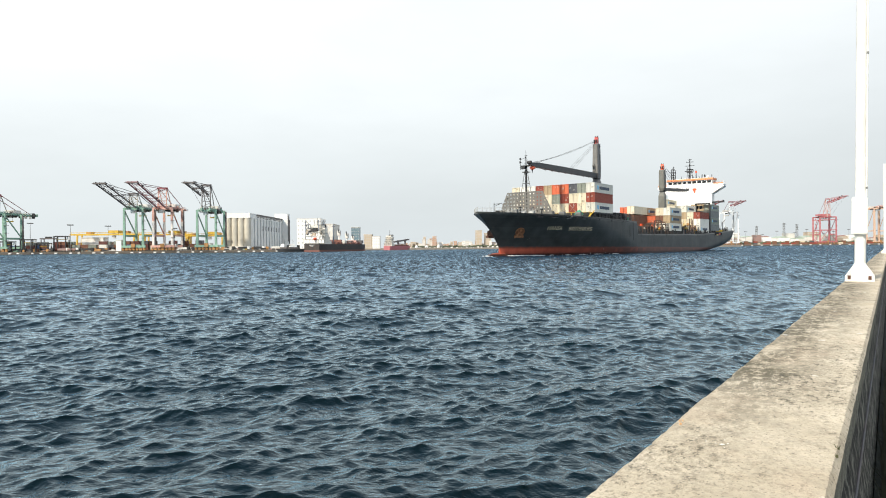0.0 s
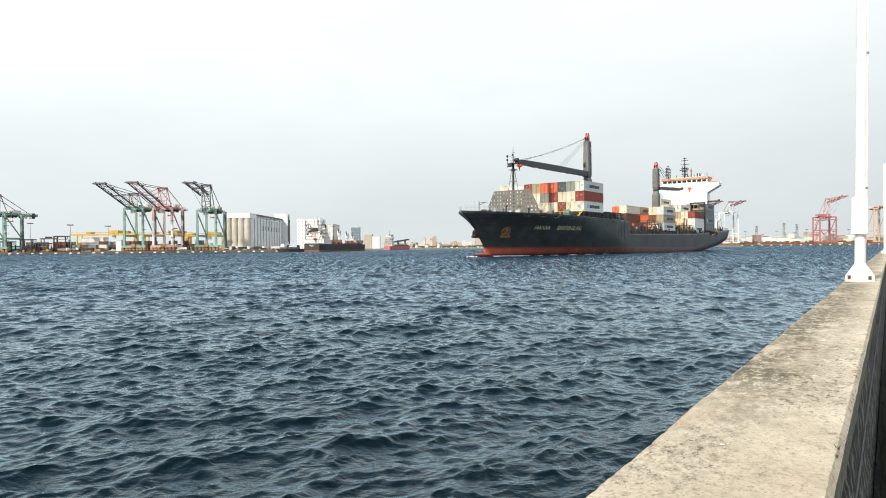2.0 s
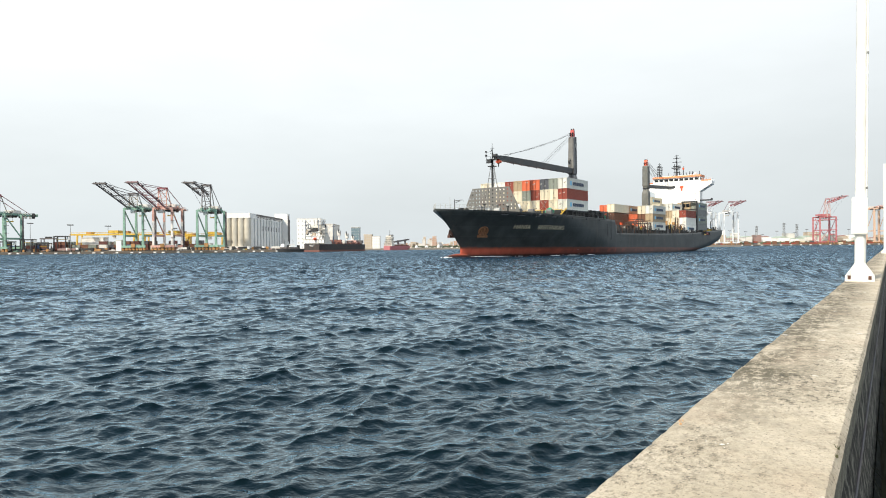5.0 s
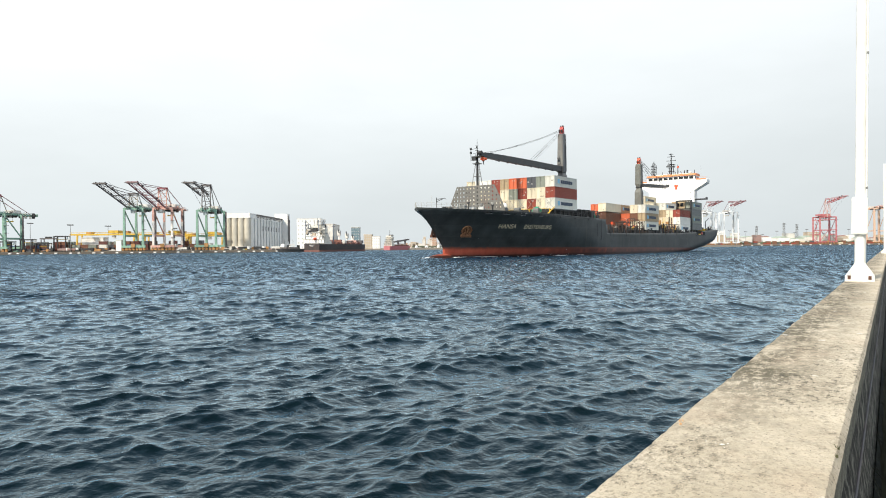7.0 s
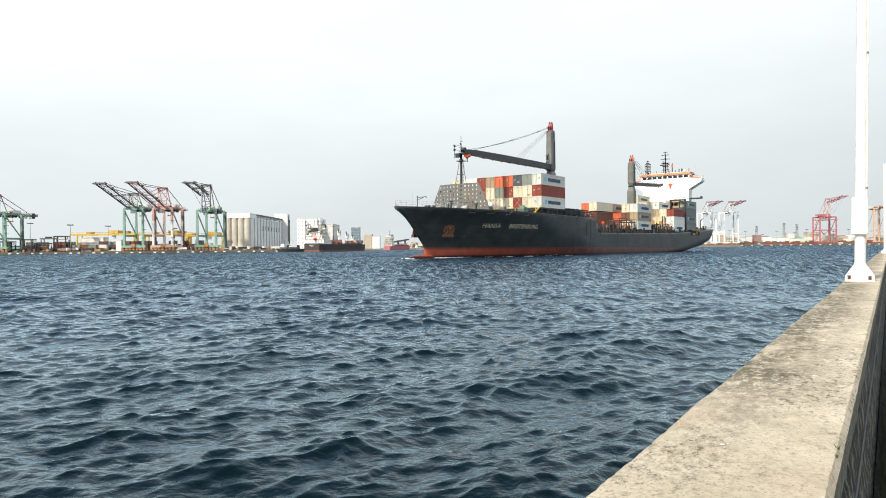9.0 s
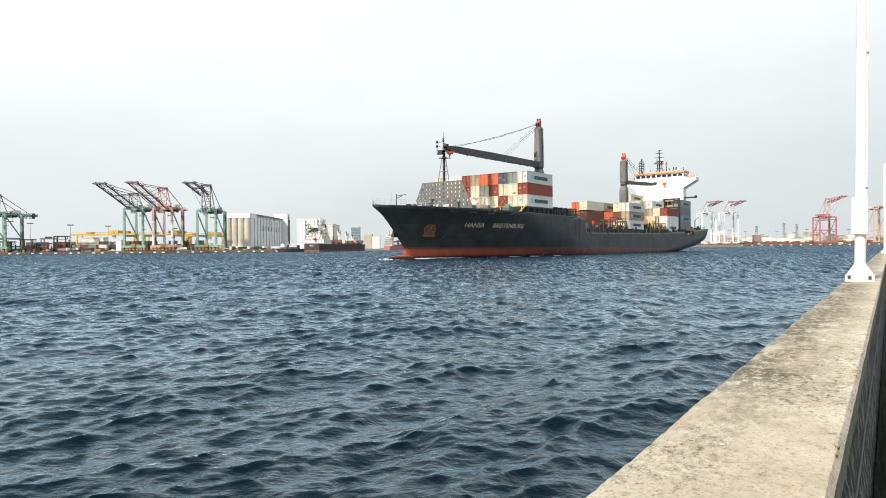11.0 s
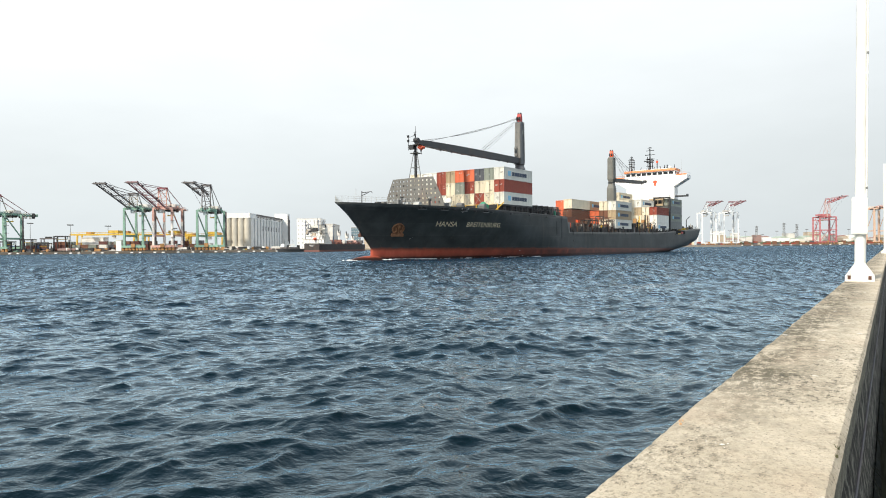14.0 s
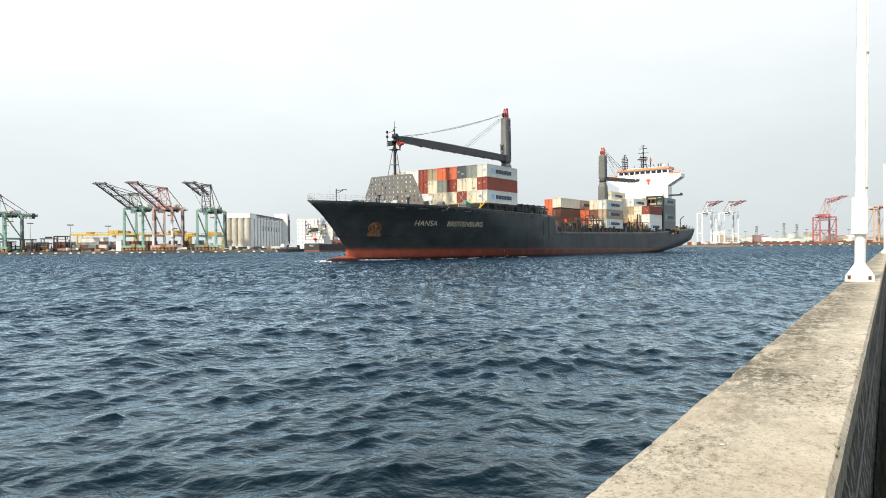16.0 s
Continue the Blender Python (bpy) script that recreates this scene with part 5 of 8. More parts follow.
def fore_hatch():
    """What the fore stack stands on: coaming, cell posts and yellow walkways."""
    boxes("hatch_coaming", [((34.2, -11.6, 9.3), (60, 11.6, 11.22))], M_DARK, SHIP, "dark hatch coaming under the fore stack")
    for k in range(6):
        s = 35.2 + k * 2.35
        beams("cell_post", [((s, -12.6, 9.3), (s, -12.6, 11.24), 0.35, 0.35)], M_DARK, SHIP)
    boxes("side_beam", [((34.7, -12.75, 10.95), (47.1, -12.3, 11.24))], M_DARK, SHIP)
    for k in range(9):
        y = -12.2 + k * 2.7
        boxes("walkway_post", [((33.2, y, 9.4), (33.35, y + 0.15, 11.3))], M_YELLOW, SHIP, "yellow walkway post")
        if k < 8:
            boxes("walkway_rail", [((33.2, y, 11.2), (33.28, y + 2.7, 11.3)), ((33.2, y, 10.7), (33.28, y + 2.7, 10.78))][:1], M_YELLOW, SHIP)
    beams("deck_ladder", [((32.6, -11.6, 9.6), (34.2, -13.0, 11.6), 0.5, 0.15)], M_YELLOW, SHIP)
    bm = bmesh.new()
    bmesh.ops.create_uvsphere(bm, u_segments=14, v_segments=8, radius=0.75, matrix=Matrix.Translation((31.0, -10.0, 10.9)))
    rod(bm, (31.0, -11.0, 10.6), (31.0, -9.0, 10.6), 0.55, 0.55, 12)
    part("mooring_winch", bm, M_GREENGEAR, SHIP, "green mooring winch")
    for p, s in ((2.4, 15.2), (4.2, 16.4), (-2.2, 15.4), (6.4, 22.5), (8.0, 25.5), (10.3, 30.2)):
        bm = bmesh.new()
        rod(bm, (s, -p - 0.7, 10.7), (s, -p + 0.7, 10.7), 0.5, 0.5, 12)
        quad_box(bm, (s - 0.7, -p - 0.9, 9.8), (s + 0.7, -p + 0.9, 10.4))
        part("windlass", bm, M_RAIL if p < 5 else M_GREY, SHIP)
    for s in (11.5, 15.5, 19.0, 24.0, 29.0, 36.0, 44.0, 52.0):
        z = along(SHEER_X, SHEER_Z, s) - 0.55
        c = on_hull(s, z, -0.12)
        bm = bmesh.new()
        bmesh.ops.create_uvsphere(bm, u_segments=12, v_segments=6, radius=1.0)
        for v in bm.verts:
            v.co = Vector((c.x + v.co.x * 0.6, c.y + v.co.y * 0.3, c.z + v.co.z * 0.28))
        part("fairlead", bm, M_DARK, SHIP)


fore_hatch()


def foredeck_fittings():
    """A white ventilator cowl, a mooring line over the rail and the bow's roller fairleads."""
    bm = bmesh.new()
    bmesh.ops.create_uvsphere(bm, u_segments=18, v_segments=12, radius=0.72, matrix=Matrix.LocRotScale((30.0, -1.9, 12.1), None, (0.6, 1.0, 1.0)))
    rod(bm, (30.1, -1.9, 9.8), (30.1, -1.9, 12.0), 0.4, 0.4, 14)
    part("ventilator_cowl", bm, M_WHITE, SHIP, "white mushroom ventilator cowl")
    for s in (12.0, 16.4, 21.0, 27.0):
        z = along(SHEER_X, SHEER_Z, s) - 0.5
        c, d = on_hull(s - 0.8, z, 0.0), on_hull(s + 0.8, z, 0.0)
        rods("fairlead_lip", [(c + Vector((0, -0.04, 0.22)), d + Vector((0, -0.04, 0.22)), 0.1, 0.1, 8), (c + Vector((0, -0.04, -0.22)), d + Vector((0, -0.04, -0.22)), 0.1, 0.1, 8)], M_GREY, SHIP)
        boxes("fairlead_hole", [((c.x + 0.1, min(c.y, d.y) - 0.02, z - 0.14), (d.x - 0.1, max(c.y, d.y) + 0.3, z + 0.14))], M_SHADE, SHIP)
    a, b, c = on_hull(20.2, 9.7, 0.1), on_hull(20.9, 9.0, 0.12), on_hull(21.9, 9.75, 0.1)
    rods("mooring_line", [(a, b, 0.06, 0.06, 6), (b, c, 0.06, 0.06, 6)], M_HOLE, SHIP, "pale mooring line hung over the bulwark")


foredeck_fittings()


def foredeck_rail():
    """Rail, pipes and lashing gear along the raised side abreast of the hold."""
    for k in range(19):
        s = 37 + k * 1.4
        z = along(SHEER_X, SHEER_Z, s)
        rods("rail_post", [((s, -half_breadth(s, z) + 0.2, z - 0.1), (s, -half_breadth(s, z) + 0.2, z + 1.05), 0.05, 0.05, 5)], M_DARK, SHIP)
    for h in (0.5, 1.05):
        rods("rail_bar", [((37, -13.2, 9.75 + h), (62, -13.45, 9.4 + h), 0.04, 0.04, 5)], M_DARK, SHIP)
    for k in range(5):
        s = 49.5 + k * 2.6
        beams("lashing_frame", [((s, -12.6, 9.2), (s, -12.6, 11.6), 0.25, 0.3), ((s, -12.6, 11.5), (s, -8.0, 11.5), 0.25, 0.3)], M_DARK, SHIP)
    boxes("pipe_rack", [((48.5, -12.4, 10.9), (62, -11.8, 11.15))], M_DARK, SHIP)
    rk = random.Random(93)
    for k in range(34):
        s = rk.uniform(47.5, 62)
        z = along(SHEER_X, SHEER_Z, s)
        y = -rk.uniform(11.0, 13.2)
        if k % 3:
            boxes("deck_gear", [((s, y, z - 0.3), (s + rk.uniform(0.3, 1.3), y + 0.7, z + rk.uniform(0.5, 1.7)))], rk.choice((M_DARK, M_DARK, M_GREY, M_GREENGEAR, M_TOWER)), SHIP)
        else:
            rods("deck_pipe", [((s, y, z - 0.3), (s, y, z + rk.uniform(0.9, 2.0)), 0.12, 0.12, 6), ((s, y, z + 0.8), (s + rk.uniform(1.0, 2.5), y, z + 0.8), 0.09, 0.09, 6)], M_DARK, SHIP)
    boxes("vent_house", [((63.2, -9.5, 9.0), (65.4, -4.5, 11.6))], M_GREY, SHIP)
    boxes("bulkhead_store", [((63.7, -13.0, 5.4), (65.6, -11.2, 8.0))], M_GREY, SHIP)


foredeck_rail()


def stern_gear():
    boxes("lashing_tower", [((144.2, -12.8, 7.0), (145.0, -12.3, 18.9)), ((144.2, -7.6, 7.0), (145.0, -7.1, 18.9)), ((144.2, -12.8, 18.4), (145.0, -7.1, 18.9)), ((144.2, -12.8, 15.6), (145.0, -7.1, 15.9))], M_DARK, SHIP)
    boxes("accommodation_step", [((146, -9.9, 15.9), (158, -5.0, 18.6))], M_BOX["tan"], SHIP)
    for k in range(3):
        boxes("step_window", [((145.92, -9.4 + k * 1.6, 16.7), (146.0, -8.3 + k * 1.6, 18.0))], M_WINDOW, SHIP)
    for k in range(10):
        s = 160 + k * 1.7
        z = along(SHEER_X, SHEER_Z, s)
        rods("rail_post", [((s, -half_breadth(s, z - 0.1) + 0.2, z - 0.1), (s, -half_breadth(s, z - 0.1) + 0.2, z + 1.0), 0.06, 0.06, 5)], M_DARK, SHIP)
    # opening is a black slab on the plating, shade as colour
    bm = bmesh.new()
    pts = [on_hull(147.5 + 11.0 * f, 0, 0).x for f in (0, 1)]
    quad_box(bm, (pts[0], -13.72, 6.0), (pts[1], -13.35, 7.45))
    bmesh.ops.bevel(bm, geom=bm.edges[:], offset=0.14, segments=2, affect="EDGES")
    opening = part("mooring_opening", bm, M_SHADE, SHIP, "dark mooring opening in the quarter")
    boxes("roller", [((150.0, -13.8, 6.05), (152.6, -13.7, 6.5))], M_YELLOW, opening)
    boxes("fairlead_plate", [((153.5, -13.8, 6.3), (155.6, -13.7, 7.0))], M_HEAD, opening)
    boxes("quarter_stringer", [((147.0, -13.84, 5.75), (159.5, -13.66, 5.95))], M_DARK, SHIP)
    rods("stern_davit", [((165, -12.2, 8), (165, -12.2, 11.5), 0.15, 0.15, 6), ((165, -12.2, 11.5), (167.5, -12.8, 12.8), 0.12, 0.12, 6)], M_DARK, SHIP)
    bm = bmesh.new()
    rod(bm, (161.5, -13.0, 7.6), (161.5, -11.0, 7.6), 0.8, 0.8, 14)
    part("mooring_drum", bm, M_YELLOW, SHIP, "yellow mooring drum")
    for k in range(11):
        s = 109.5 + k * 1.9
        beams("lashing_post", [((s, -12.7, 6.0), (s, -12.7, 8.3 + 0.6 * (k % 3)), 0.3, 0.3)], bpy.data.materials["lashing_rust"] if k % 2 else M_DARK, SHIP)
    rk = random.Random(88)
    for k in range(26):
        p = 12.4 - rk.uniform(0, 11.5)
        s0 = 129.3 + rk.uniform(-1.2, 0.8)
        h = rk.uniform(1.4, 5.4)
        beams("lashing_bar", [((s0, -p, 7.0), (s0 + rk.uniform(-0.3, 0.3), -p + rk.uniform(-0.4, 0.4), 7.0 + h), 0.2, 0.24)], rk.choice((M_YELLOW, M_BOGIE, M_DARK, bpy.data.materials["lashing_rust"])), SHIP)
    for k in range(9):
        p, z = 12.0 - k * 1.35, 7.2 + rk.choice((0.0, 2.5))
        boxes("twistlock_bin", [((128.4, -p, z), (129.2, -p + 0.9, z + rk.uniform(0.7, 1.5)))], rk.choice((M_YELLOW, M_BOGIE, M_DARK)), SHIP)
    boxes("lashing_bridge", [((128.3, -12.6, 9.5), (129.6, 6.0, 9.65))], M_DARK, SHIP)
    boxes("hatch_coaming", [((82, -11.5, 5.5), (110, 11.5, 7.18)), ((129.5, -11.5, 6.0), (160, 11.5, 6.98))], M_DARK, SHIP)
    for k in range(8):
        s = 66 + k * 11.5
        z = along(SHEER_X, SHEER_Z, s)
        boxes("bulwark_stay", [((s, -half_breadth(s, z - 0.4) - 0.06, z - 0.75), (s + 0.12, -half_breadth(s, z - 0.4) + 0.02, z))], M_DARK, SHIP)
    # a fender strake along the low side
    n = 44
    for k in range(n):
        s0, s1 = 66 + k * 2.0, 68 + k * 2.0
        beams("rubbing_strake", [(on_hull(s0, 3.6 + 0.012 * (s0 - 66), 0.0), on_hull(s1, 3.6 + 0.012 * (s1 - 66), 0.0), 0.18, 0.22)], M_HULL, SHIP)


stern_gear()


def foam():
    """Broken white water at the stem and along the side."""
    rg = random.Random(8)
    bm = bmesh.new()

    def clump(s, p, r, flat=0.35):
        c = Vector((s, -p, rg.uniform(-0.02, 0.14)))
        ring = [bm.verts.new(c + Vector((math.cos(a) * r * rg.uniform(0.6, 1.3) * 1.9, math.sin(a) * r * rg.uniform(0.6, 1.2), -0.05))) for a in (0, 1.05, 2.1, 3.14, 4.2, 5.2)]
        tip = bm.verts.new(c + Vector((rg.uniform(-0.3, 0.3) * r, 0, r * flat * rg.uniform(0.5, 1.4))))
        for k in range(6):
            bm.faces.new((ring[k], ring[(k + 1) % 6], tip)).smooth = True

    def sheet(s0, s1, wide, seed):
        """A torn ribbon of white water that clings to the side."""
        n = max(8, int((s1 - s0) * 4))
        rows = []
        for i in range(n + 1):
            q = i / n
            x = s0 + (s1 - s0) * q
            torn = noise.noise(Vector((x * 1.7, seed, 0))) * 0.6 + noise.noise(Vector((x * 5.1, seed, 3))) * 0.5
            w = wide * max(0.02, (math.sin(math.pi * min(1.0, q * 0.92 + 0.05)) ** 0.6) * (0.75 + torn))
            hb = half_breadth(x, 0.0)
            rows.append([bm.verts.new((x, -y, z)) for y, z in ((hb + 0.10, 0.02 + 0.16 * w), (hb + 0.10 + 0.2 * w, 0.04 + 0.24 * w), (hb + 0.10 + 0.6 * w, 0.02 + 0.16 * w), (hb + 1.05 * w, -0.06))])
        for a, b in zip(rows, rows[1:]):
            for k in range(3):
                bm.faces.new((a[k], b[k], b[k + 1], a[k + 1])).smooth = True

    sheet(5.6, 21.0, 0.85, 1.0)
    for s0, s1, wide, seed in ((22.6, 24.2, 0.35, 2.0), (27.8, 29.6, 0.4, 3.0), (33.2, 36.8, 0.5, 4.0), (39.6, 43.4, 0.45, 5.0), (48.0, 51.0, 0.4, 6.0)):
        sheet(s0, s1, wide, seed)
    for _ in range(18):
        clump(rg.gauss(0.9, 0.5), rg.gauss(0.9, 0.4), rg.uniform(0.10, 0.26), 0.7)
    # scraps off the sheet's edge and farther aft
    for a, b, n, out, high in ((6, 20, 40, 0.45, 0.4), (20, 33, 10, 0.4, 0.4), (33, 52, 20, 0.6, 0.4), (150, 176, 16, 2.0, 0.3)):
        for _ in range(n):
            s = rg.uniform(a, b)
            clump(s, half_breadth(min(s, 155), 0.0) + abs(rg.gauss(0.2, out)), rg.uniform(0.05, 0.16), high)
    for _ in range(36):
        clump(rg.uniform(172, 240), rg.gauss(3, 4), rg.uniform(0.05, 0.16), 0.2)
    for _ in range(16):
        s = rg.uniform(35, 44)
        rise = rg.random() ** 2 * 1.7
        c = Vector((s + rise * 0.9, -half_breadth(s, 0.0) - abs(rg.gauss(0.2, 0.4)), rise))
        r = rg.uniform(0.03, 0.10)
        ring = [bm.verts.new(c + Vector((math.cos(q) * r * 1.8, math.sin(q) * r, 0.4 * r * math.cos(q)))) for q in (0, 1.57, 3.14, 4.71)]
        tip, low = bm.verts.new(c + Vector((0.4 * r, 0, r))), bm.verts.new(c - Vector((0.4 * r, 0, r)))
        for k in range(4):
            bm.faces.new((ring[k], ring[(k + 1) % 4], tip)).smooth = True
            bm.faces.new((ring[(k + 1) % 4], ring[k], low)).smooth = True
    ob = new("bow_wave", mesh_of("bow_wave", bm, M_FOAM))
    ob.matrix_basis = ship_pose(0)
    tagged(ob, "broken white foam along the ship's waterline", "foam", kind="stuff")
    CARGO.append((ob, pose(0, 0, 0)))


foam()


def hull_marks():
    """Small painted and cut marks on the side."""
    for s, z in ((14.6, 4.55), (14.2, 4.25), (13.9, 3.95)):
        a = on_hull(s, z, 0.02)
        boxes("thruster_mark", [((a.x, a.y - 0.03, a.z), (a.x + 0.45, a.y + 0.05, a.z + 0.22))], M_WHITE, SHIP)
    for s0, z0, z1 in ((57.0, 5.0, 8.2), (59.6, 4.0, 9.3)):
        boxes("hull_slot", [((s0, -13.76, z0), (s0 + 0.28, -13.6, z1))], M_DARK, SHIP)
    for k in range(14):
        s = 9.0 + k * 3.4
        a = on_hull(s, along(SHEER_X, SHEER_Z, s) - 0.25, 0.0)
        b = on_hull(s + 3.4, along(SHEER_X, SHEER_Z, s + 3.4) - 0.25, 0.0)
        beams("sheer_strake", [(a, b, 0.12, 0.25)], M_DARK, SHIP)


hull_marks()


def lashings():
    """Crossed lashing rods on the lowest boxes, and bars across the aft stacks."""
    for c in range(9):
        p = 12.75 - c * PITCH
        for a, b in ((0.15, 2.3), (2.3, 0.15)):
            rods("lashing_rod", [((34.62, -p + a, 11.3), (34.62, -p + b, 13.8), 0.035, 0.035, 4)], M_RAIL, SHIP)
    for c in range(4):
        p = 12.75 - c * PITCH
        for a, b in ((0.15, 2.3), (2.3, 0.15)):
            rods("lashing_rod", [((95.8, -p + a, 7.3), (95.8, -p + b, 9.8), 0.035, 0.035, 4), ((130.6, -p + a, 7.1), (130.6, -p + b, 9.6), 0.035, 0.035, 4)], M_DARK, SHIP)


lashings()


def mast_gear():
    """Small fittings that break up the masts, the bridge roof and the foredeck."""
    rg = random.Random(77)
    for k in range(7):
        y = -8.6 + k * 2.6
        h = rg.uniform(0.8, 2.4)
        rods("roof_fitting", [((162.4 + rg.uniform(0, 3), y, 30.5), (162.4 + rg.uniform(0, 3), y, 30.6 + h * 0.7), 0.13, 0.1, 6)], M_DARK, SHIP)
    bm = bmesh.new()
    bmesh.ops.create_uvsphere(bm, u_segments=14, v_segments=10, radius=0.5, matrix=Matrix.Translation((164.5, -6.6, 31.3)))
    rod(bm, (164.5, -6.6, 30.4), (164.5, -6.6, 31.0), 0.15, 0.15, 8)
    part("satellite_dome", bm, M_WHITE, SHIP, "white satellite dome")
    for y, z0, z1 in ((6.6, 30.4, 34.8), (8.3, 30.4, 35.4), (-0.7, 30.4, 34.4), (1.1, 30.4, 35.6)):
        rods("mast_strut", [((163.2, y, z0), (162.8, y * 0.94 + 0.2, z1), 0.16, 0.12, 6)], M_DARK, SHIP)
    for z in (31.9, 33.3, 34.6):
        boxes("mast_platform", [((162.2, 6.3, z), (163.6, 8.5, z + 0.14)), ((161.9, -1.0, z), (163.1, 1.4, z + 0.14))], M_DARK, SHIP)
    # wires from the second crane's head
    for dy in (-0.6, 0.0, 0.6):
        rods("topping_wire", [((116.2, -3.6 + dy, 31.6), (140.0, -3.6 + dy * 1.6, 23.6), 0.035, 0.035, 4)], M_CABLE, SHIP)
    # foredeck clutter before the breakwater
    for k in range(16):
        s, p = rg.uniform(12.0, 19.0), rg.uniform(-6.0, 7.2)
        h = rg.uniform(0.5, 1.9)
        bm = bmesh.new()
        if k % 2:
            rod(bm, (s, -p, 9.9), (s, -p, 10.1 + h), 0.22, 0.18, 8)
            rod(bm, (s, -p, 10.1 + h), (s, -p, 10.35 + h), 0.38, 0.38, 8)
            part("deck_vent", bm, rg.choice((M_DARK, M_RAIL, M_GREY)), SHIP)
        else:
            quad_box(bm, (s, -p, 9.9), (s + 0.8, -p + rg.uniform(0.5, 1.3), 10.0 + h))
            part("deck_locker", bm, rg.choice((M_DARK, M_GREY, M_PANEL)), SHIP)
    # gear in the waist and right aft
    for k in range(26):
        s = rg.uniform(66, 126)
        z = along(SHEER_X, SHEER_Z, s)
        h = rg.uniform(0.6, 2.6)
        y = -rg.uniform(11.4, 13.0)
        part_bm = bmesh.new()
        quad_box(part_bm, (s, y, z - 0.6), (s + rg.uniform(0.3, 1.4), y + 0.7, z + h))
        part("deck_gear", part_bm, rg.choice((M_DARK, M_DARK, bpy.data.materials["lashing_rust"], M_GREY, M_YELLOW, M_DARK)), SHIP)
    for k in range(10):
        s = rg.uniform(158.5, 167)
        bm = bmesh.new()
        quad_box(bm, (s, -12.6 + rg.uniform(0, 1.5), 6.6), (s + rg.uniform(0.4, 1.2), -11 + rg.uniform(0, 1), 7.4 + rg.uniform(0.3, 1.9)))
        part("mooring_gear", bm, rg.choice((M_DARK, M_DARK, M_YELLOW, M_ORANGE, M_GREY)), SHIP)
    for k in range(14):
        s = rg.uniform(164, 174.5)
        z = along(SHEER_X, SHEER_Z, s)
        y = -max(1.0, half_breadth(s, z - 0.2) - rg.uniform(0.9, 2.5))
        bm = bmesh.new()
        if k % 3:
            quad_box(bm, (s, y, z - 0.6), (s + rg.uniform(0.3, 1.1), y + rg.uniform(0.3, 0.8), z + rg.uniform(0.3, 1.5)))
        else:
            rod(bm, (s, y, z - 0.6), (s, y, z + rg.uniform(0.8, 2.2)), 0.16, 0.12, 6)
        part("stern_fitting", bm, rg.choice((M_DARK, M_DARK, M_GREY, M_RAIL)), SHIP)


mast_gear()
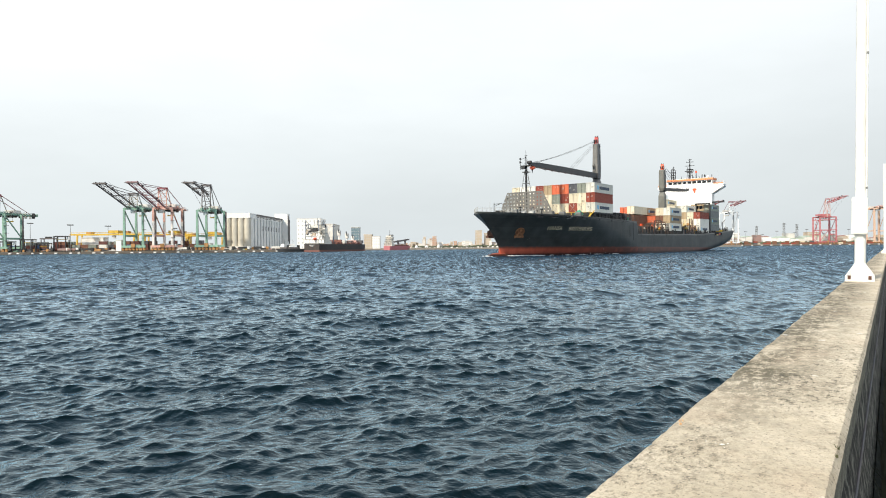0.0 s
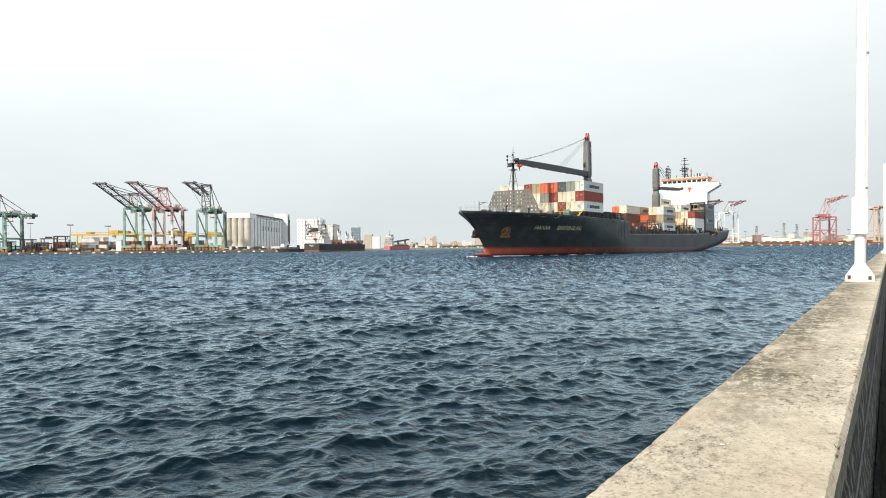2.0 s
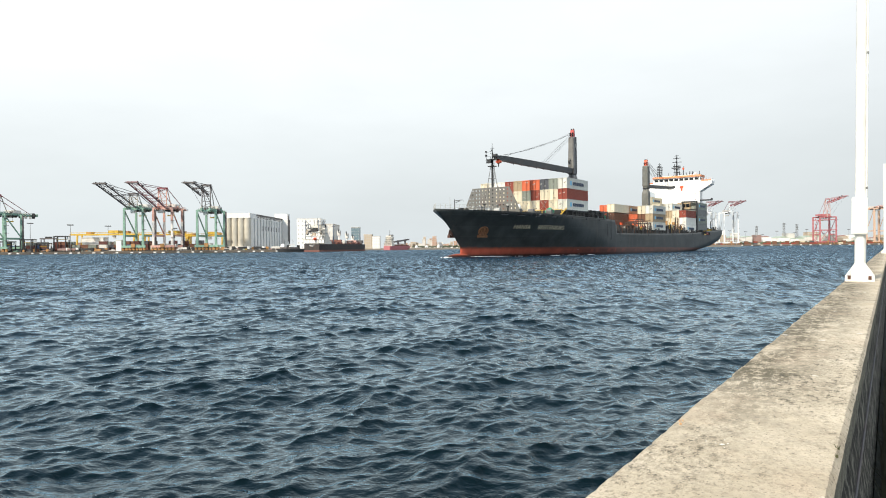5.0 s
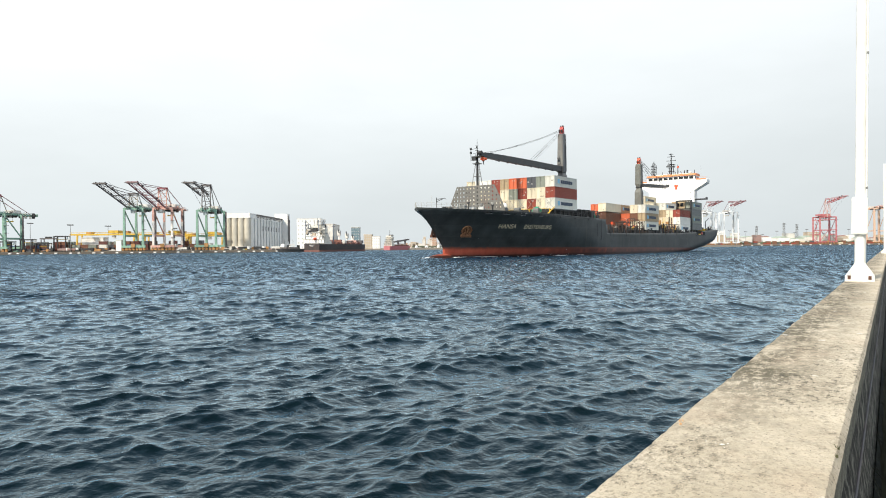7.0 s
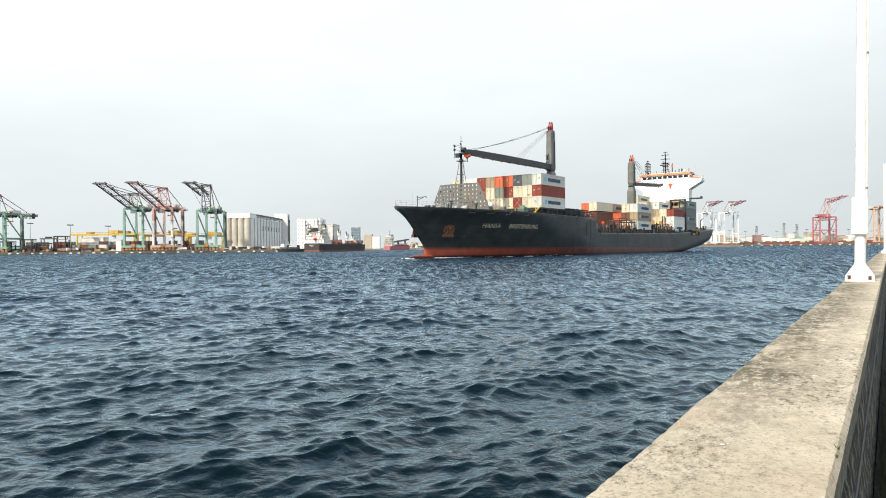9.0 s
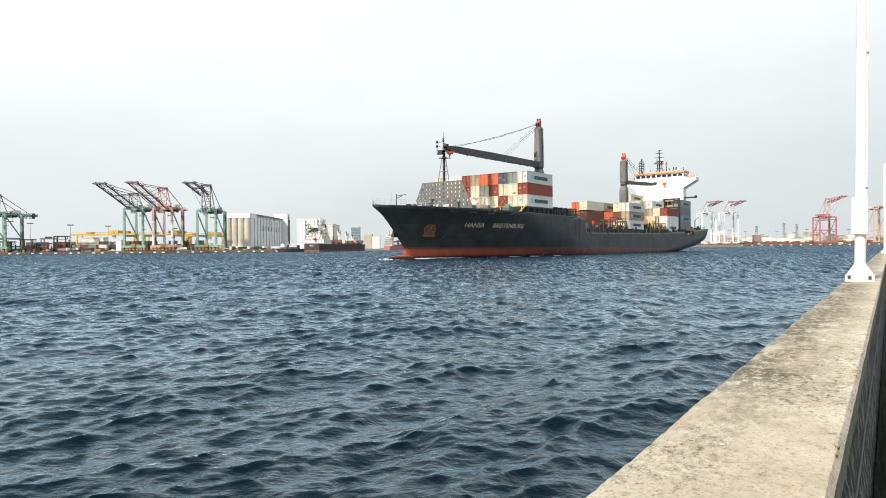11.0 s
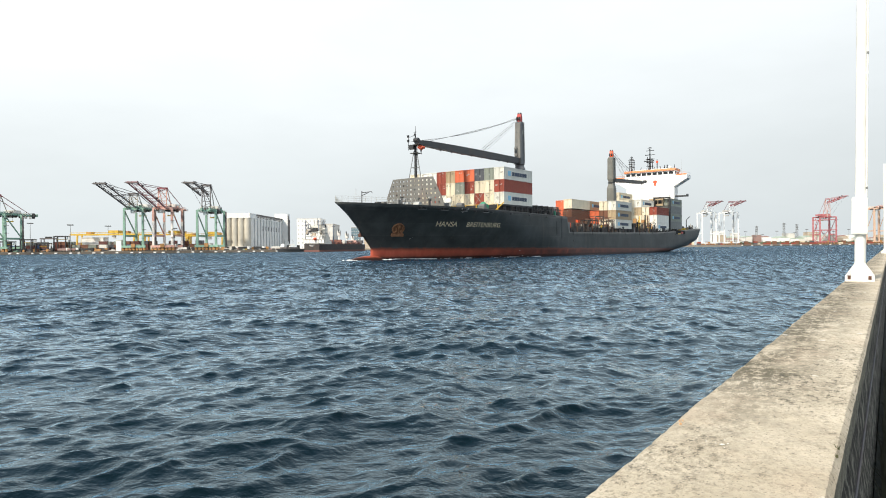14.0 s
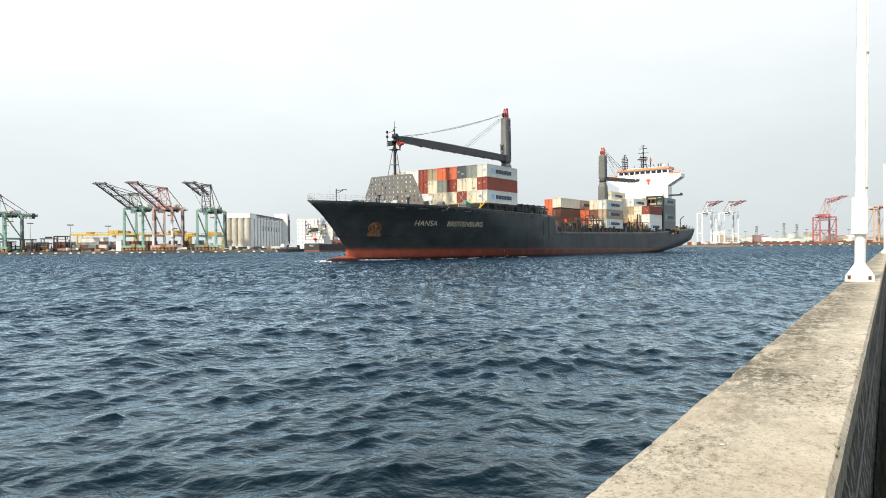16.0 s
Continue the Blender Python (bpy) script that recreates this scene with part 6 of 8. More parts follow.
# ---- the far shore ----
def gantry(x, y, girder, reach, tip_z, back_len, tint, boom_tint, apex, label, turn=0.0, legs_low=None, rail=14.3, gauge=20.0, thick=1.0, boom_root=None, low_to=0.45, braced=False, apex_tint=None):
    """A quay crane. Local x runs along the rails, local -y over the water."""
    root = thing("quay_crane", pose(x, y, 2.0, 0, 0, turn), label, "crane", "quay cranes")
    g = girder
    low = legs_low or tint
    apex_mat = apex_tint or boom_tint
    for px in (0, rail):
        for py in (0, gauge):
            bm = bmesh.new()
            beam(bm, (px, py, 2.6), (px, py, g * low_to), 1.6 * thick, 1.6 * thick, 1.5 * thick, 1.5 * thick)
            part("leg", bm, low, root)
            bm = bmesh.new()
            beam(bm, (px, py, g * low_to), (px, py, g + 0.5), 1.5 * thick, 1.5 * thick, 1.35 * thick, 1.35 * thick)
            part("leg", bm, tint, root)
    for py in (0, gauge):
        beams("sill_beam", [((-2, py, 3.3), (rail + 2, py, 3.3), 1.6, 1.7)], tint, root)
        beams("portal_beam", [((0, py, g), (rail, py, g), 1.3 * thick, 1.6 * thick)], tint, root)
        for q in range(7):
            px = -1.0 + q * (rail + 2.0) / 6
            boxes("bogie", [((px - 0.95, py - 0.6, 0.35), (px + 0.95, py + 0.6, 1.3 + 0.5 * (q % 2))), ((px - 0.4, py - 0.5, 1.3), (px + 0.4, py + 0.5, 2.5)), ((px - 0.7, py - 0.9, 1.7), (px + 0.1, py - 0.5, 2.3))], M_BOGIE, root)
            for wx in (-0.6, 0.6):
                rods("wheel", [((px + wx, py - 0.45, 0.45), (px + wx, py + 0.45, 0.45), 0.45, 0.45, 10)], M_DARK, root)
    for px in (0, rail):
        beams("cross_beam", [((px, 0, g * 0.36), (px, gauge, g * 0.36), 1.2, 1.5)], tint, root)
        beams("brace", [((px, 0, g - 1), (px, gauge, g * 0.38), 0.7, 0.7)], tint, root)
    if braced:
        for py in (0, gauge):
            beams("portal_tie", [((0, py, g * 0.52), (rail, py, g * 0.52), 1.0, 1.3), ((0, py, g * 0.9), (rail, py, g * 0.9), 0.8, 1.0)], tint, root)
            beams("portal_brace", [((0, py, g * 0.1), (rail * 0.5, py, g * 0.5), 0.6, 0.6), ((rail, py, g * 0.1), (rail * 0.5, py, g * 0.5), 0.6, 0.6)], tint, root)
        for k in range(10):
            beams("stair_flight", [((-1.6, gauge * 0.3 + 4 * (k % 2), g * k / 10 + 1), (-1.6, gauge * 0.3 + 4 * ((k + 1) % 2), g * (k + 1) / 10 + 1), 0.8, 0.25)], tint, root)
        boxes("winch_house", [((rail * 0.1, gauge * 0.2, g + 2.0), (rail * 0.7, gauge * 0.9, g + 5.0))], tint, root)
    gx = (rail / 2 - 3.2, rail / 2 + 3.2)
    hinge = -3.0
    for k in gx:
        beams("girder", [((k, hinge, g + 0.8), (k, gauge + back_len, g + 0.8), 1.0, 2.0)], tint, root)
        bm = bmesh.new()
        a, b = Vector((k, hinge, boom_root or g + 0.8)), Vector((k, -reach, tip_z - 2))
        n = 8
        beam(bm, a, b, 0.8 * thick, 1.15 * thick, 0.7 * thick, 0.7 * thick)
        off = Vector((0, 1.1, 2.3))
        beam(bm, a + off * 0.7, b + off * 0.5, 0.26, 0.26)
        for i in range(n):
            p, q = a.lerp(b, i / n), a.lerp(b, (i + 1) / n)
            if i % 2:
                beam(bm, p, q + off * 0.6, 0.16, 0.16)
            beam(bm, q, q + off * 0.6, 0.18, 0.18)
        part("boom", bm, boom_tint, root, "raised lattice boom")
        for fr in (0.45, 0.9):
            rods("forestay", [((k, 0.5, apex - 2), tuple(a.lerp(b, fr) + off * 0.5), 0.22, 0.22, 5)], boom_tint, root)
        rods("backstay", [((k, 0.8, apex - 2), (k, gauge + back_len * 0.7, g + 2), 0.28, 0.28, 5)], boom_tint, root)
        beams("apex_frame", [((k, -0.5, g + 1.5), (k, 0.5, apex - 2), 0.65 * thick, 0.65 * thick, 0.55 * thick, 0.55 * thick), ((k, 9, g + 1.5), (k, 1.0, apex - 2), 0.5 * thick, 0.5 * thick)], apex_mat, root)
    a, b = Vector((gx[0], hinge, boom_root or g + 0.8)), Vector((gx[0], -reach, tip_z - 2))
    wide = Vector((gx[1] - gx[0], 0, 0))
    for i in range(8):
        p, q = a.lerp(b, i / 8), a.lerp(b, (i + 1) / 8)
        beams("boom_tie", [(p, p + wide, 0.28, 0.28)], boom_tint, root)
    rg = random.Random(int(abs(x)))
    for i in range(16):
        yy, xx = rg.uniform(hinge, gauge + back_len), rg.choice((gx[0] - 1.2, gx[1] + 0.4, gx[0] + 2))
        s = rg.uniform(0.5, 1.6)
        boxes("girder_fitting", [((xx, yy, g + rg.choice((-1.6, 0.2, 1.9))), (xx + s, yy + s * 1.6, g + rg.choice((2.3, 2.9))))], rg.choice((M_BOOM, M_DARK, M_PALE, tint)), root)
    for i in range(7):
        p = a.lerp(b, rg.uniform(0.05, 0.95)) + Vector((rg.choice((-0.9, wide.x + 0.2)), 0, 0))
        boxes("boom_fitting", [((p.x, p.y - 0.8, p.z + 0.2), (p.x + 0.8, p.y + 0.8, p.z + 1.5))], rg.choice((M_BOOM, M_DARK, M_WHITE)), root)
    for i in range(4):
        zz = g + 3 + i * (apex - g - 6) / 4
        beams("apex_tie", [((gx[0], 0, zz), (gx[1], 0, zz), 0.3, 0.3), ((gx[0], 0, zz), (gx[1], 0.2, zz + 3), 0.18, 0.18)], apex_mat, root)
    beams("boom_tip", [((gx[0] - 0.8, -reach, tip_z - 2), (gx[1] + 0.8, -reach, tip_z - 2), 2.2, 1.2)], boom_tint, root)
    beams("boom_cross_beam", [((gx[0], -reach * 0.5 + hinge * 0.5, (tip_z - 2 + (boom_root or g)) / 2 + 0.5), (gx[1], -reach * 0.5 + hinge * 0.5, (tip_z - 2 + (boom_root or g)) / 2 + 0.5), 0.5, 0.5)], boom_tint, root)
    beams("apex_beam", [((gx[0] - 0.6, 0.5, apex - 2), (gx[1] + 0.6, 0.5, apex - 2), 1.2, 1.2)], boom_tint, root)
    boxes("machinery_house", [((gx[0] - 0.5, gauge - 4, g + 1.9), (gx[1] + 0.5, gauge + 5, g + 4.3))], M_PALE, root, "pale machinery house")
    boxes("cab", [((gx[0], 2, g - 3.4), (gx[0] + 3, 5, g - 0.6))], M_WHITE, root)
    for sgn, k in ((-1, gx[0]), (1, gx[1])):
        x = k + sgn * 1.5
        beams("walkway", [((x, hinge, g + 0.1), (x, gauge + back_len, g + 0.1), 1.2, 0.2)], M_BOOM, root)
        rods("walkway_rail", [((x + sgn * 0.5, hinge, g + 1.2), (x + sgn * 0.5, gauge + back_len, g + 1.2), 0.09, 0.09, 4)], M_BOOM, root)
        for q in range(7):
            yy = hinge + q * (gauge + back_len - hinge) / 6
            rods("rail_post", [((x + sgn * 0.5, yy, g + 0.1), (x + sgn * 0.5, yy, g + 1.2), 0.08, 0.08, 4)], M_BOOM, root)
    boxes("trolley", [((gx[0] - 1, gauge * 0.7, g - 1.6), (gx[1] + 1, gauge * 0.7 + 5, g - 0.3))], M_DARK, root)
    boxes("head_block", [((gx[0] + 0.5, gauge * 0.7 + 1, g - 5.2), (gx[1] - 0.5, gauge * 0.7 + 3.4, g - 4.4))], M_YELLOW, root)
    for cx in (gx[0] + 0.8, gx[1] - 0.8):
        rods("hoist_rope", [((cx, gauge * 0.7 + 2.2, g - 4.5), (cx, gauge * 0.7 + 2.2, g - 0.8), 0.08, 0.08, 4)], M_CABLE, root)
    for q in range(4):
        boxes("service_platform", [((rail - 0.2, -1.6, g * (0.3 + 0.2 * q)), (rail + 1.9, 1.4, g * (0.3 + 0.2 * q) + 0.25))], M_BOOM, root)
    boxes("lift_shaft", [((rail + 1.0, gauge - 0.9, 1.5), (rail + 1.9, gauge, g))], M_BOOM, root)
    boxes("cable_reel", [((rail * 0.4, -1.6, 2.6), (rail * 0.4 + 3.0, -0.9, 5.4))], M_BOGIE, root)
    boxes("electric_cabinet", [((1.5, gauge - 0.6, 3.1), (5.0, gauge + 0.9, 5.6))], M_PALE, root)
    for cx in (gx[0], gx[1]):
        rods("festoon_rope", [((cx + 0.6, hinge, g + 3.4), (cx + 0.6, -reach * 0.9, tip_z - 0.6), 0.1, 0.1, 4), ((cx - 0.6, 0.5, apex - 2.5), (cx - 0.6, -reach * 0.7, tip_z * 0.7 + (boom_root or g) * 0.3), 0.1, 0.1, 4)][:1], M_CABLE, root)
    boxes("apex_platform", [((gx[0] - 1.4, -0.8, apex - 3.4), (gx[1] + 1.4, 1.8, apex - 3.1))], boom_tint, root)
    boxes("tip_platform", [((gx[0] - 1.6, -reach - 1.5, tip_z - 2.4), (gx[1] + 1.6, -reach + 1.2, tip_z - 2.0))], M_BOOM, root)
    beams("stair_tower", [((rail + 1.2, gauge - 0.4 + 0.9 * (k % 2), g * k / 9 + 1), (rail + 1.2, gauge - 0.4 + 0.9 * ((k + 1) % 2), g * (k + 1) / 9 + 1), 0.35, 0.15) for k in range(9)], tint, root)
    rods("cable_rail", [((gx[0], hinge, g + 2.6), (gx[0], gauge + back_len, g + 2.6), 0.12, 0.12, 5), ((gx[1], hinge, g + 2.6), (gx[1], gauge + back_len, g + 2.6), 0.12, 0.12, 5)], tint, root)
    return root


gantry(-245.0, 513, 32.5, 50, 49, 16, M_GREENSTEEL, M_BOOM, 46, "pale green quay crane with raised grey boom", apex_tint=M_PALE_BIN)
gantry(-222.6, 513, 32.5, 50, 49.5, 18, M_PINKSTEEL, M_REDBOOM, 50, "faded red quay crane with white legs and raised boom", legs_low=M_LEGWHITE, low_to=0.70, apex_tint=M_PINKSTEEL)
gantry(-188.9, 513, 30.5, 35, 50.5, 7, M_GREENSTEEL, M_BOOM, 52, "green quay crane with boom folded high", boom_root=42)
gantry(-351.0, 513, 29.0, 48, 47, 24, M_GREENSTEEL, M_REDBOOM, 46, "green quay crane with pale apex frame", apex_tint=M_PALE_BIN)


def shore():
    root = thing("quay", pose(0, 0, 0), "long concrete quay with dark wet face and white fenders", "quay", kind="structure")
    boxes("quay_deck", [((-1500, 512, -3), (-118, 760, 1.9))], M_LAND, root)
    boxes("quay_face", [((-1500, 508, -3), (-118, 512, 1.7))], M_QUAY, root)
    for k in range(30):
        x = -400 + k * 9.3
        boxes("fender", [((x + (k * 37 % 5), 507.4, 0.3), (x + (k * 37 % 5) + 1.9, 508, 1.2))], M_FENDER, root)
    land = thing("far_bank", pose(0, 0, 0), "low hazy far bank of the harbour", "shore", kind="structure")
    boxes("bank", [((-3000, 760, -3), (340, 3000, 1.8)), ((-118, 1230, -3), (360, 3000, 2.2)), ((340, 1060, -3), (4000, 3200, 2.2))], M_LAND, land)
    boxes("bank_face", [((340, 1058, -3), (3000, 1060, 1.6))], M_QUAY, land)
    for k in range(26):
        x = 380 + k * 15.5
        boxes("fender", [((x, 1057, 0.4), (x + 3, 1058, 1.6))], M_FENDER, land)


shore()


def silo_block():
    root = thing("grain_silo", pose(-183.5, 560, 1.9), "pale concrete grain silo block with round bins", "silo")
    for k in range(4):
        bm = bmesh.new()
        rod(bm, (2.75 + k * 5.35, 2.7, 3.0), (2.75 + k * 5.35, 2.7, 26.9), 2.7, 2.7, 28)
        part("silo_bin", bm, M_SILO, root)
    for k in range(11):
        bm = bmesh.new()
        rod(bm, (17.2, 9.5 + k * 9.7, 0.3), (17.2, 9.5 + k * 9.7, 26.9), 4.85, 4.85, 28)
        part("silo_bin", bm, M_SILOW, root)
        # rods added to draw the dark shade lines between bins; no pipes there
        rods("joint_shade_rod", [((21.4, 14.35 + k * 9.7, 0.3), (21.4, 14.35 + k * 9.7, 26.9), 0.4, 0.4, 8)], M_FARWIN, root)
        if 2 < k < 10:
            boxes("vent_slot", [((22.0, 9.0 + k * 9.7, 17), (22.25, 9.9 + k * 9.7, 21))], M_WINDOW, root)
    boxes("headhouse", [((0.3, 0.3, 26.9), (21.5, 20, 31.0))], M_SILOW, root)
    boxes("gallery", [((12, 20, 26.9), (21.3, 112, 29.6))], M_SILOW, root)
    boxes("gallery_roof", [((11.5, 20.1, 29.6), (22.2, 112, 30.8))], M_BOOM, root)
    for k in range(18):
        boxes("gallery_window", [((21.3, 22 + k * 5, 27.6), (21.4, 24.6 + k * 5, 29.0))], M_WINDOW, root)
    boxes("end_tower", [((14, 112.5, 0), (27, 122, 36))], M_SILOW, root)
    boxes("tower_pipe", [((27.05, 113, 8), (27.8, 115, 34)), ((27.05, 117, 4), (27.9, 119, 30))], M_BOOM, root)
    boxes("silo_base", [((-0.4, -0.5, 0), (22.0, 3.5, 3.0))], M_PALE, root)
    boxes("base_opening", [((1 + k * 5.3, -0.7, 0.3), (4.2 + k * 5.3, -0.5, 2.4)) for k in range(4)], M_WINDOW, root)


silo_block()


def yard_gantry(x, y, wide, high, label):
    root = thing("yard_gantry", pose(x, y, 1.9), label, "crane", "yard gantries")
    for dy in (0, 7):
        beams("girder", [((-6, dy, high), (wide + 4, dy, high), 1.0, 1.25)], M_YELLOW, root)
        rods("girder_rail", [((-6, dy + 0.5, high + 1.7), (wide + 4, dy + 0.5, high + 1.7), 0.09, 0.09, 4)], M_YELLOW, root)
        for q in range(9):
            rods("rail_post", [((-5 + q * wide / 8, dy + 0.5, high + 0.6), (-5 + q * wide / 8, dy + 0.5, high + 1.7), 0.08, 0.08, 4)], M_YELLOW, root)
        for lx in (0, wide):
            beams("leg", [((lx, dy - 1, 0.5), (lx, dy, high), 1.0, 1.0)], M_YELLOW, root)
    for lx in (0, wide):
        beams("sill_beam", [((lx, -3, 0.9), (lx, 10, 0.9), 1.0, 1.2)], M_YELLOW, root)
    boxes("trolley", [((wide * 0.55, -0.5, high + 0.9), (wide * 0.55 + 8, 7.5, high + 3.2))], M_YELLOW, root)
    boxes("winch_house", [((wide * 0.15, 0.5, high + 0.65), (wide * 0.15 + 4, 6, high + 2.1)), ((wide * 0.82, 0.5, high + 0.65), (wide * 0.82 + 3, 6, high + 2.6))], M_BOGIE, root)
    boxes("cab", [((wide * 0.6, 1, high - 3.2), (wide * 0.6 + 2.2, 3.5, high - 0.9))], M_WHITE, root)


yard_gantry(-296, 540, 46, 13.6, "yellow rail mounted yard gantry crane")
yard_gantry(-250, 560, 36, 13.6, "yellow rail mounted yard gantry crane")
yard_gantry(-214, 556, 30, 12.2, "yellow rail mounted yard gantry crane")


def block(name, x, y, w, d, h, material, label, category="building", floors=0, bays=0, group="", roof=True):
    root = thing(name, pose(x, y, 1.8), label, category, group)
    boxes("wall", [((0, 0, 0), (w, d, h))], material, root)
    if roof:
        boxes("roof", [((-0.3, -0.3, h), (w + 0.3, d + 0.3, h + 0.6))], M_PALE, root)
    if floors and bays:
        bm = bmesh.new()
        quad_box(bm, (0, -0.12, 0), (w / bays * 0.4, 0.0, h / floors * 0.36))
        me = mesh_of("window", bm, M_FARWIN)
        for i in range(floors):
            for j in range(bays):
                o = new("window", me)
                o.parent = root
                o.matrix_basis = pose((j + 0.22) * w / bays, -0.02, (i + 0.3) * h / floors)
    return root


block("warehouse", -320, 556, 52, 14, 7.4, M_MAROON, "long maroon shed behind the quay", "warehouse")
block("warehouse", -296, 546, 18, 8, 11, M_SILOW, "white shed behind the yard gantry", "warehouse")
block("guard_booth", -252, 514, 4, 4, 8.2, M_SILOW, "narrow white quayside booth", "booth")
block("grain_store", -198, 905, 32, 40, 41, M_SILOW, "tall white grain store with small windows", floors=7, bays=6)
block("grain_store", -173, 915, 22, 60, 34, M_PALE, "pale ribbed store behind the bulk carrier")
block("office_tower", -125, 910, 11, 14, 29, M_GLASSY, "blue glass tower over the docks", floors=8, bays=4)
block("dock_building", -107.5, 905, 11, 16, 19, M_TAN, "tan dockside building with flat roof", floors=5, bays=4)
block("dock_building", -96.0, 905, 10, 16, 16, M_SILOW, "white dockside building with flat roof", floors=4, bays=4)
block("dock_office", 470, 1150, 16, 14, 24, M_SILOW, "white office block behind the far docks", floors=6, bays=5)
block("dock_office", 508, 1165, 11, 14, 20, M_PALE, "pale office block behind the far docks", floors=5, bays=4)
block("dock_office", 640, 1170, 22, 14, 21, M_TAN, "tan office block behind the far docks", floors=5, bays=6)
block("apartment_tower", 64, 1300, 12, 14, 33, M_TAN, "tan apartment tower in the haze", floors=11, bays=4)
block("apartment_tower", 82, 1310, 12, 14, 28, M_TAN, "tan apartment tower in the haze", floors=9, bays=4)
rng = random.Random(11)
for k in range(96):
    x = -78 + k * 3.6 + rng.uniform(-2, 2)
    h = rng.uniform(6, 13) + (9 if k in (11, 13, 14, 16) else 4 if k in (10, 15, 62) else 0)
    block("town_house", x, 1290 + rng.uniform(0, 60), rng.uniform(4, 9), 12, h, rng.choice((M_PALE, M_TAN, M_SILOW, M_TAN, M_TERRA)), "small pale town building on the far bank", floors=max(2, int(h / 3.2)), bays=3, group="far town")
for k in range(26):
    x = 470 + k * 11 + rng.uniform(-3, 3)
    h = rng.uniform(5, 11) + (9 if k % 5 == 0 else 0)
    block("dock_shed", x, 1085 + rng.uniform(0, 60), rng.uniform(8, 16), 12, h, rng.choice((M_PALE, M_TAN, M_SILOW, M_MAROON, M_TAN)), "low dock shed across the harbour", "shed", group="far sheds")

for x in (414.6, 450.0):
    gantry(x, 1066, 52, 44, 69, 4, M_WHITESTEEL, M_REDBOOM, 71, "white quay crane with a dark red raised boom", rail=22.4, thick=1.15, boom_root=62, apex_tint=M_WHITESTEEL)
gantry(603, 1066, 43, 46, 75, 4, M_REDSTEEL, M_REDSTEEL, 74, "red quay crane across the harbour", rail=26.0, thick=1.15, boom_root=66, braced=True, apex_tint=M_PINKSTEEL)
gantry(690, 1066, 56, 5, 60, 4, surface("orange_crane", (0.64, 0.43, 0.31), 0.6, stain=GRIME), M_PINKSTEEL, 62, "pale orange quay crane across the harbour", rail=20, thick=1.5)


def light_mast(x, y, h):
    root = thing("light_mast", pose(x, y, 1.8), "tall grey floodlight mast on the quay", "light mast", "light masts")
    rods("mast", [((0, 0, 0), (0, 0, h), 0.22, 0.12, 8)], M_GREY, root)
    boxes("floodlight_rack", [((-2.4, -0.3, h - 0.3), (2.4, 0.3, h + 0.1))], M_GREY, root)
    for k in range(4):
        boxes("floodlight", [((-2.3 + k * 1.3, -0.7, h + 0.1), (-1.6 + k * 1.3, -0.2, h + 0.6))], M_GREY, root)


for x, h in ((-287, 20.5), (-258, 19.3), (-318, 22), (-207, 17)):
    light_mast(x, 514, h)


def pylon(x, y, h):
    root = thing("pylon", pose(x, y, 2.2), "thin lattice power pylon in the haze", "pylon", "power pylons")
    bm = bmesh.new()
    for sx in (-1, 1):
        for sy in (-1, 1):
            beam(bm, (sx * 1.9, sy * 1.9, 0), (sx * 0.9, sy * 0.9, h), 0.34, 0.34)
    for k in range(6):
        z0, z1 = h * k / 6, h * (k + 1) / 6
        w0, w1 = 1.9 - 1.0 * k / 6, 1.9 - 1.0 * (k + 1) / 6
        beam(bm, (-w0, -w0, z0), (w1, -w1, z1), 0.16, 0.16)
        beam(bm, (w0, -w0, z0), (-w1, -w1, z1), 0.16, 0.16)
    part("tower", bm, M_GREY, root)
    for z, w in ((h - 1, 2.8), (h - 3, 2.8), (h - 6, 2.6), (h - 9, 2.4)):
        beams("cross_arm", [((-w, 0, z), (w, 0, z), 0.35, 0.4)], M_GREY, root)


pylon(527, 1120, 31)
pylon(573, 1120, 36)
pylon(600, 1130, 34)


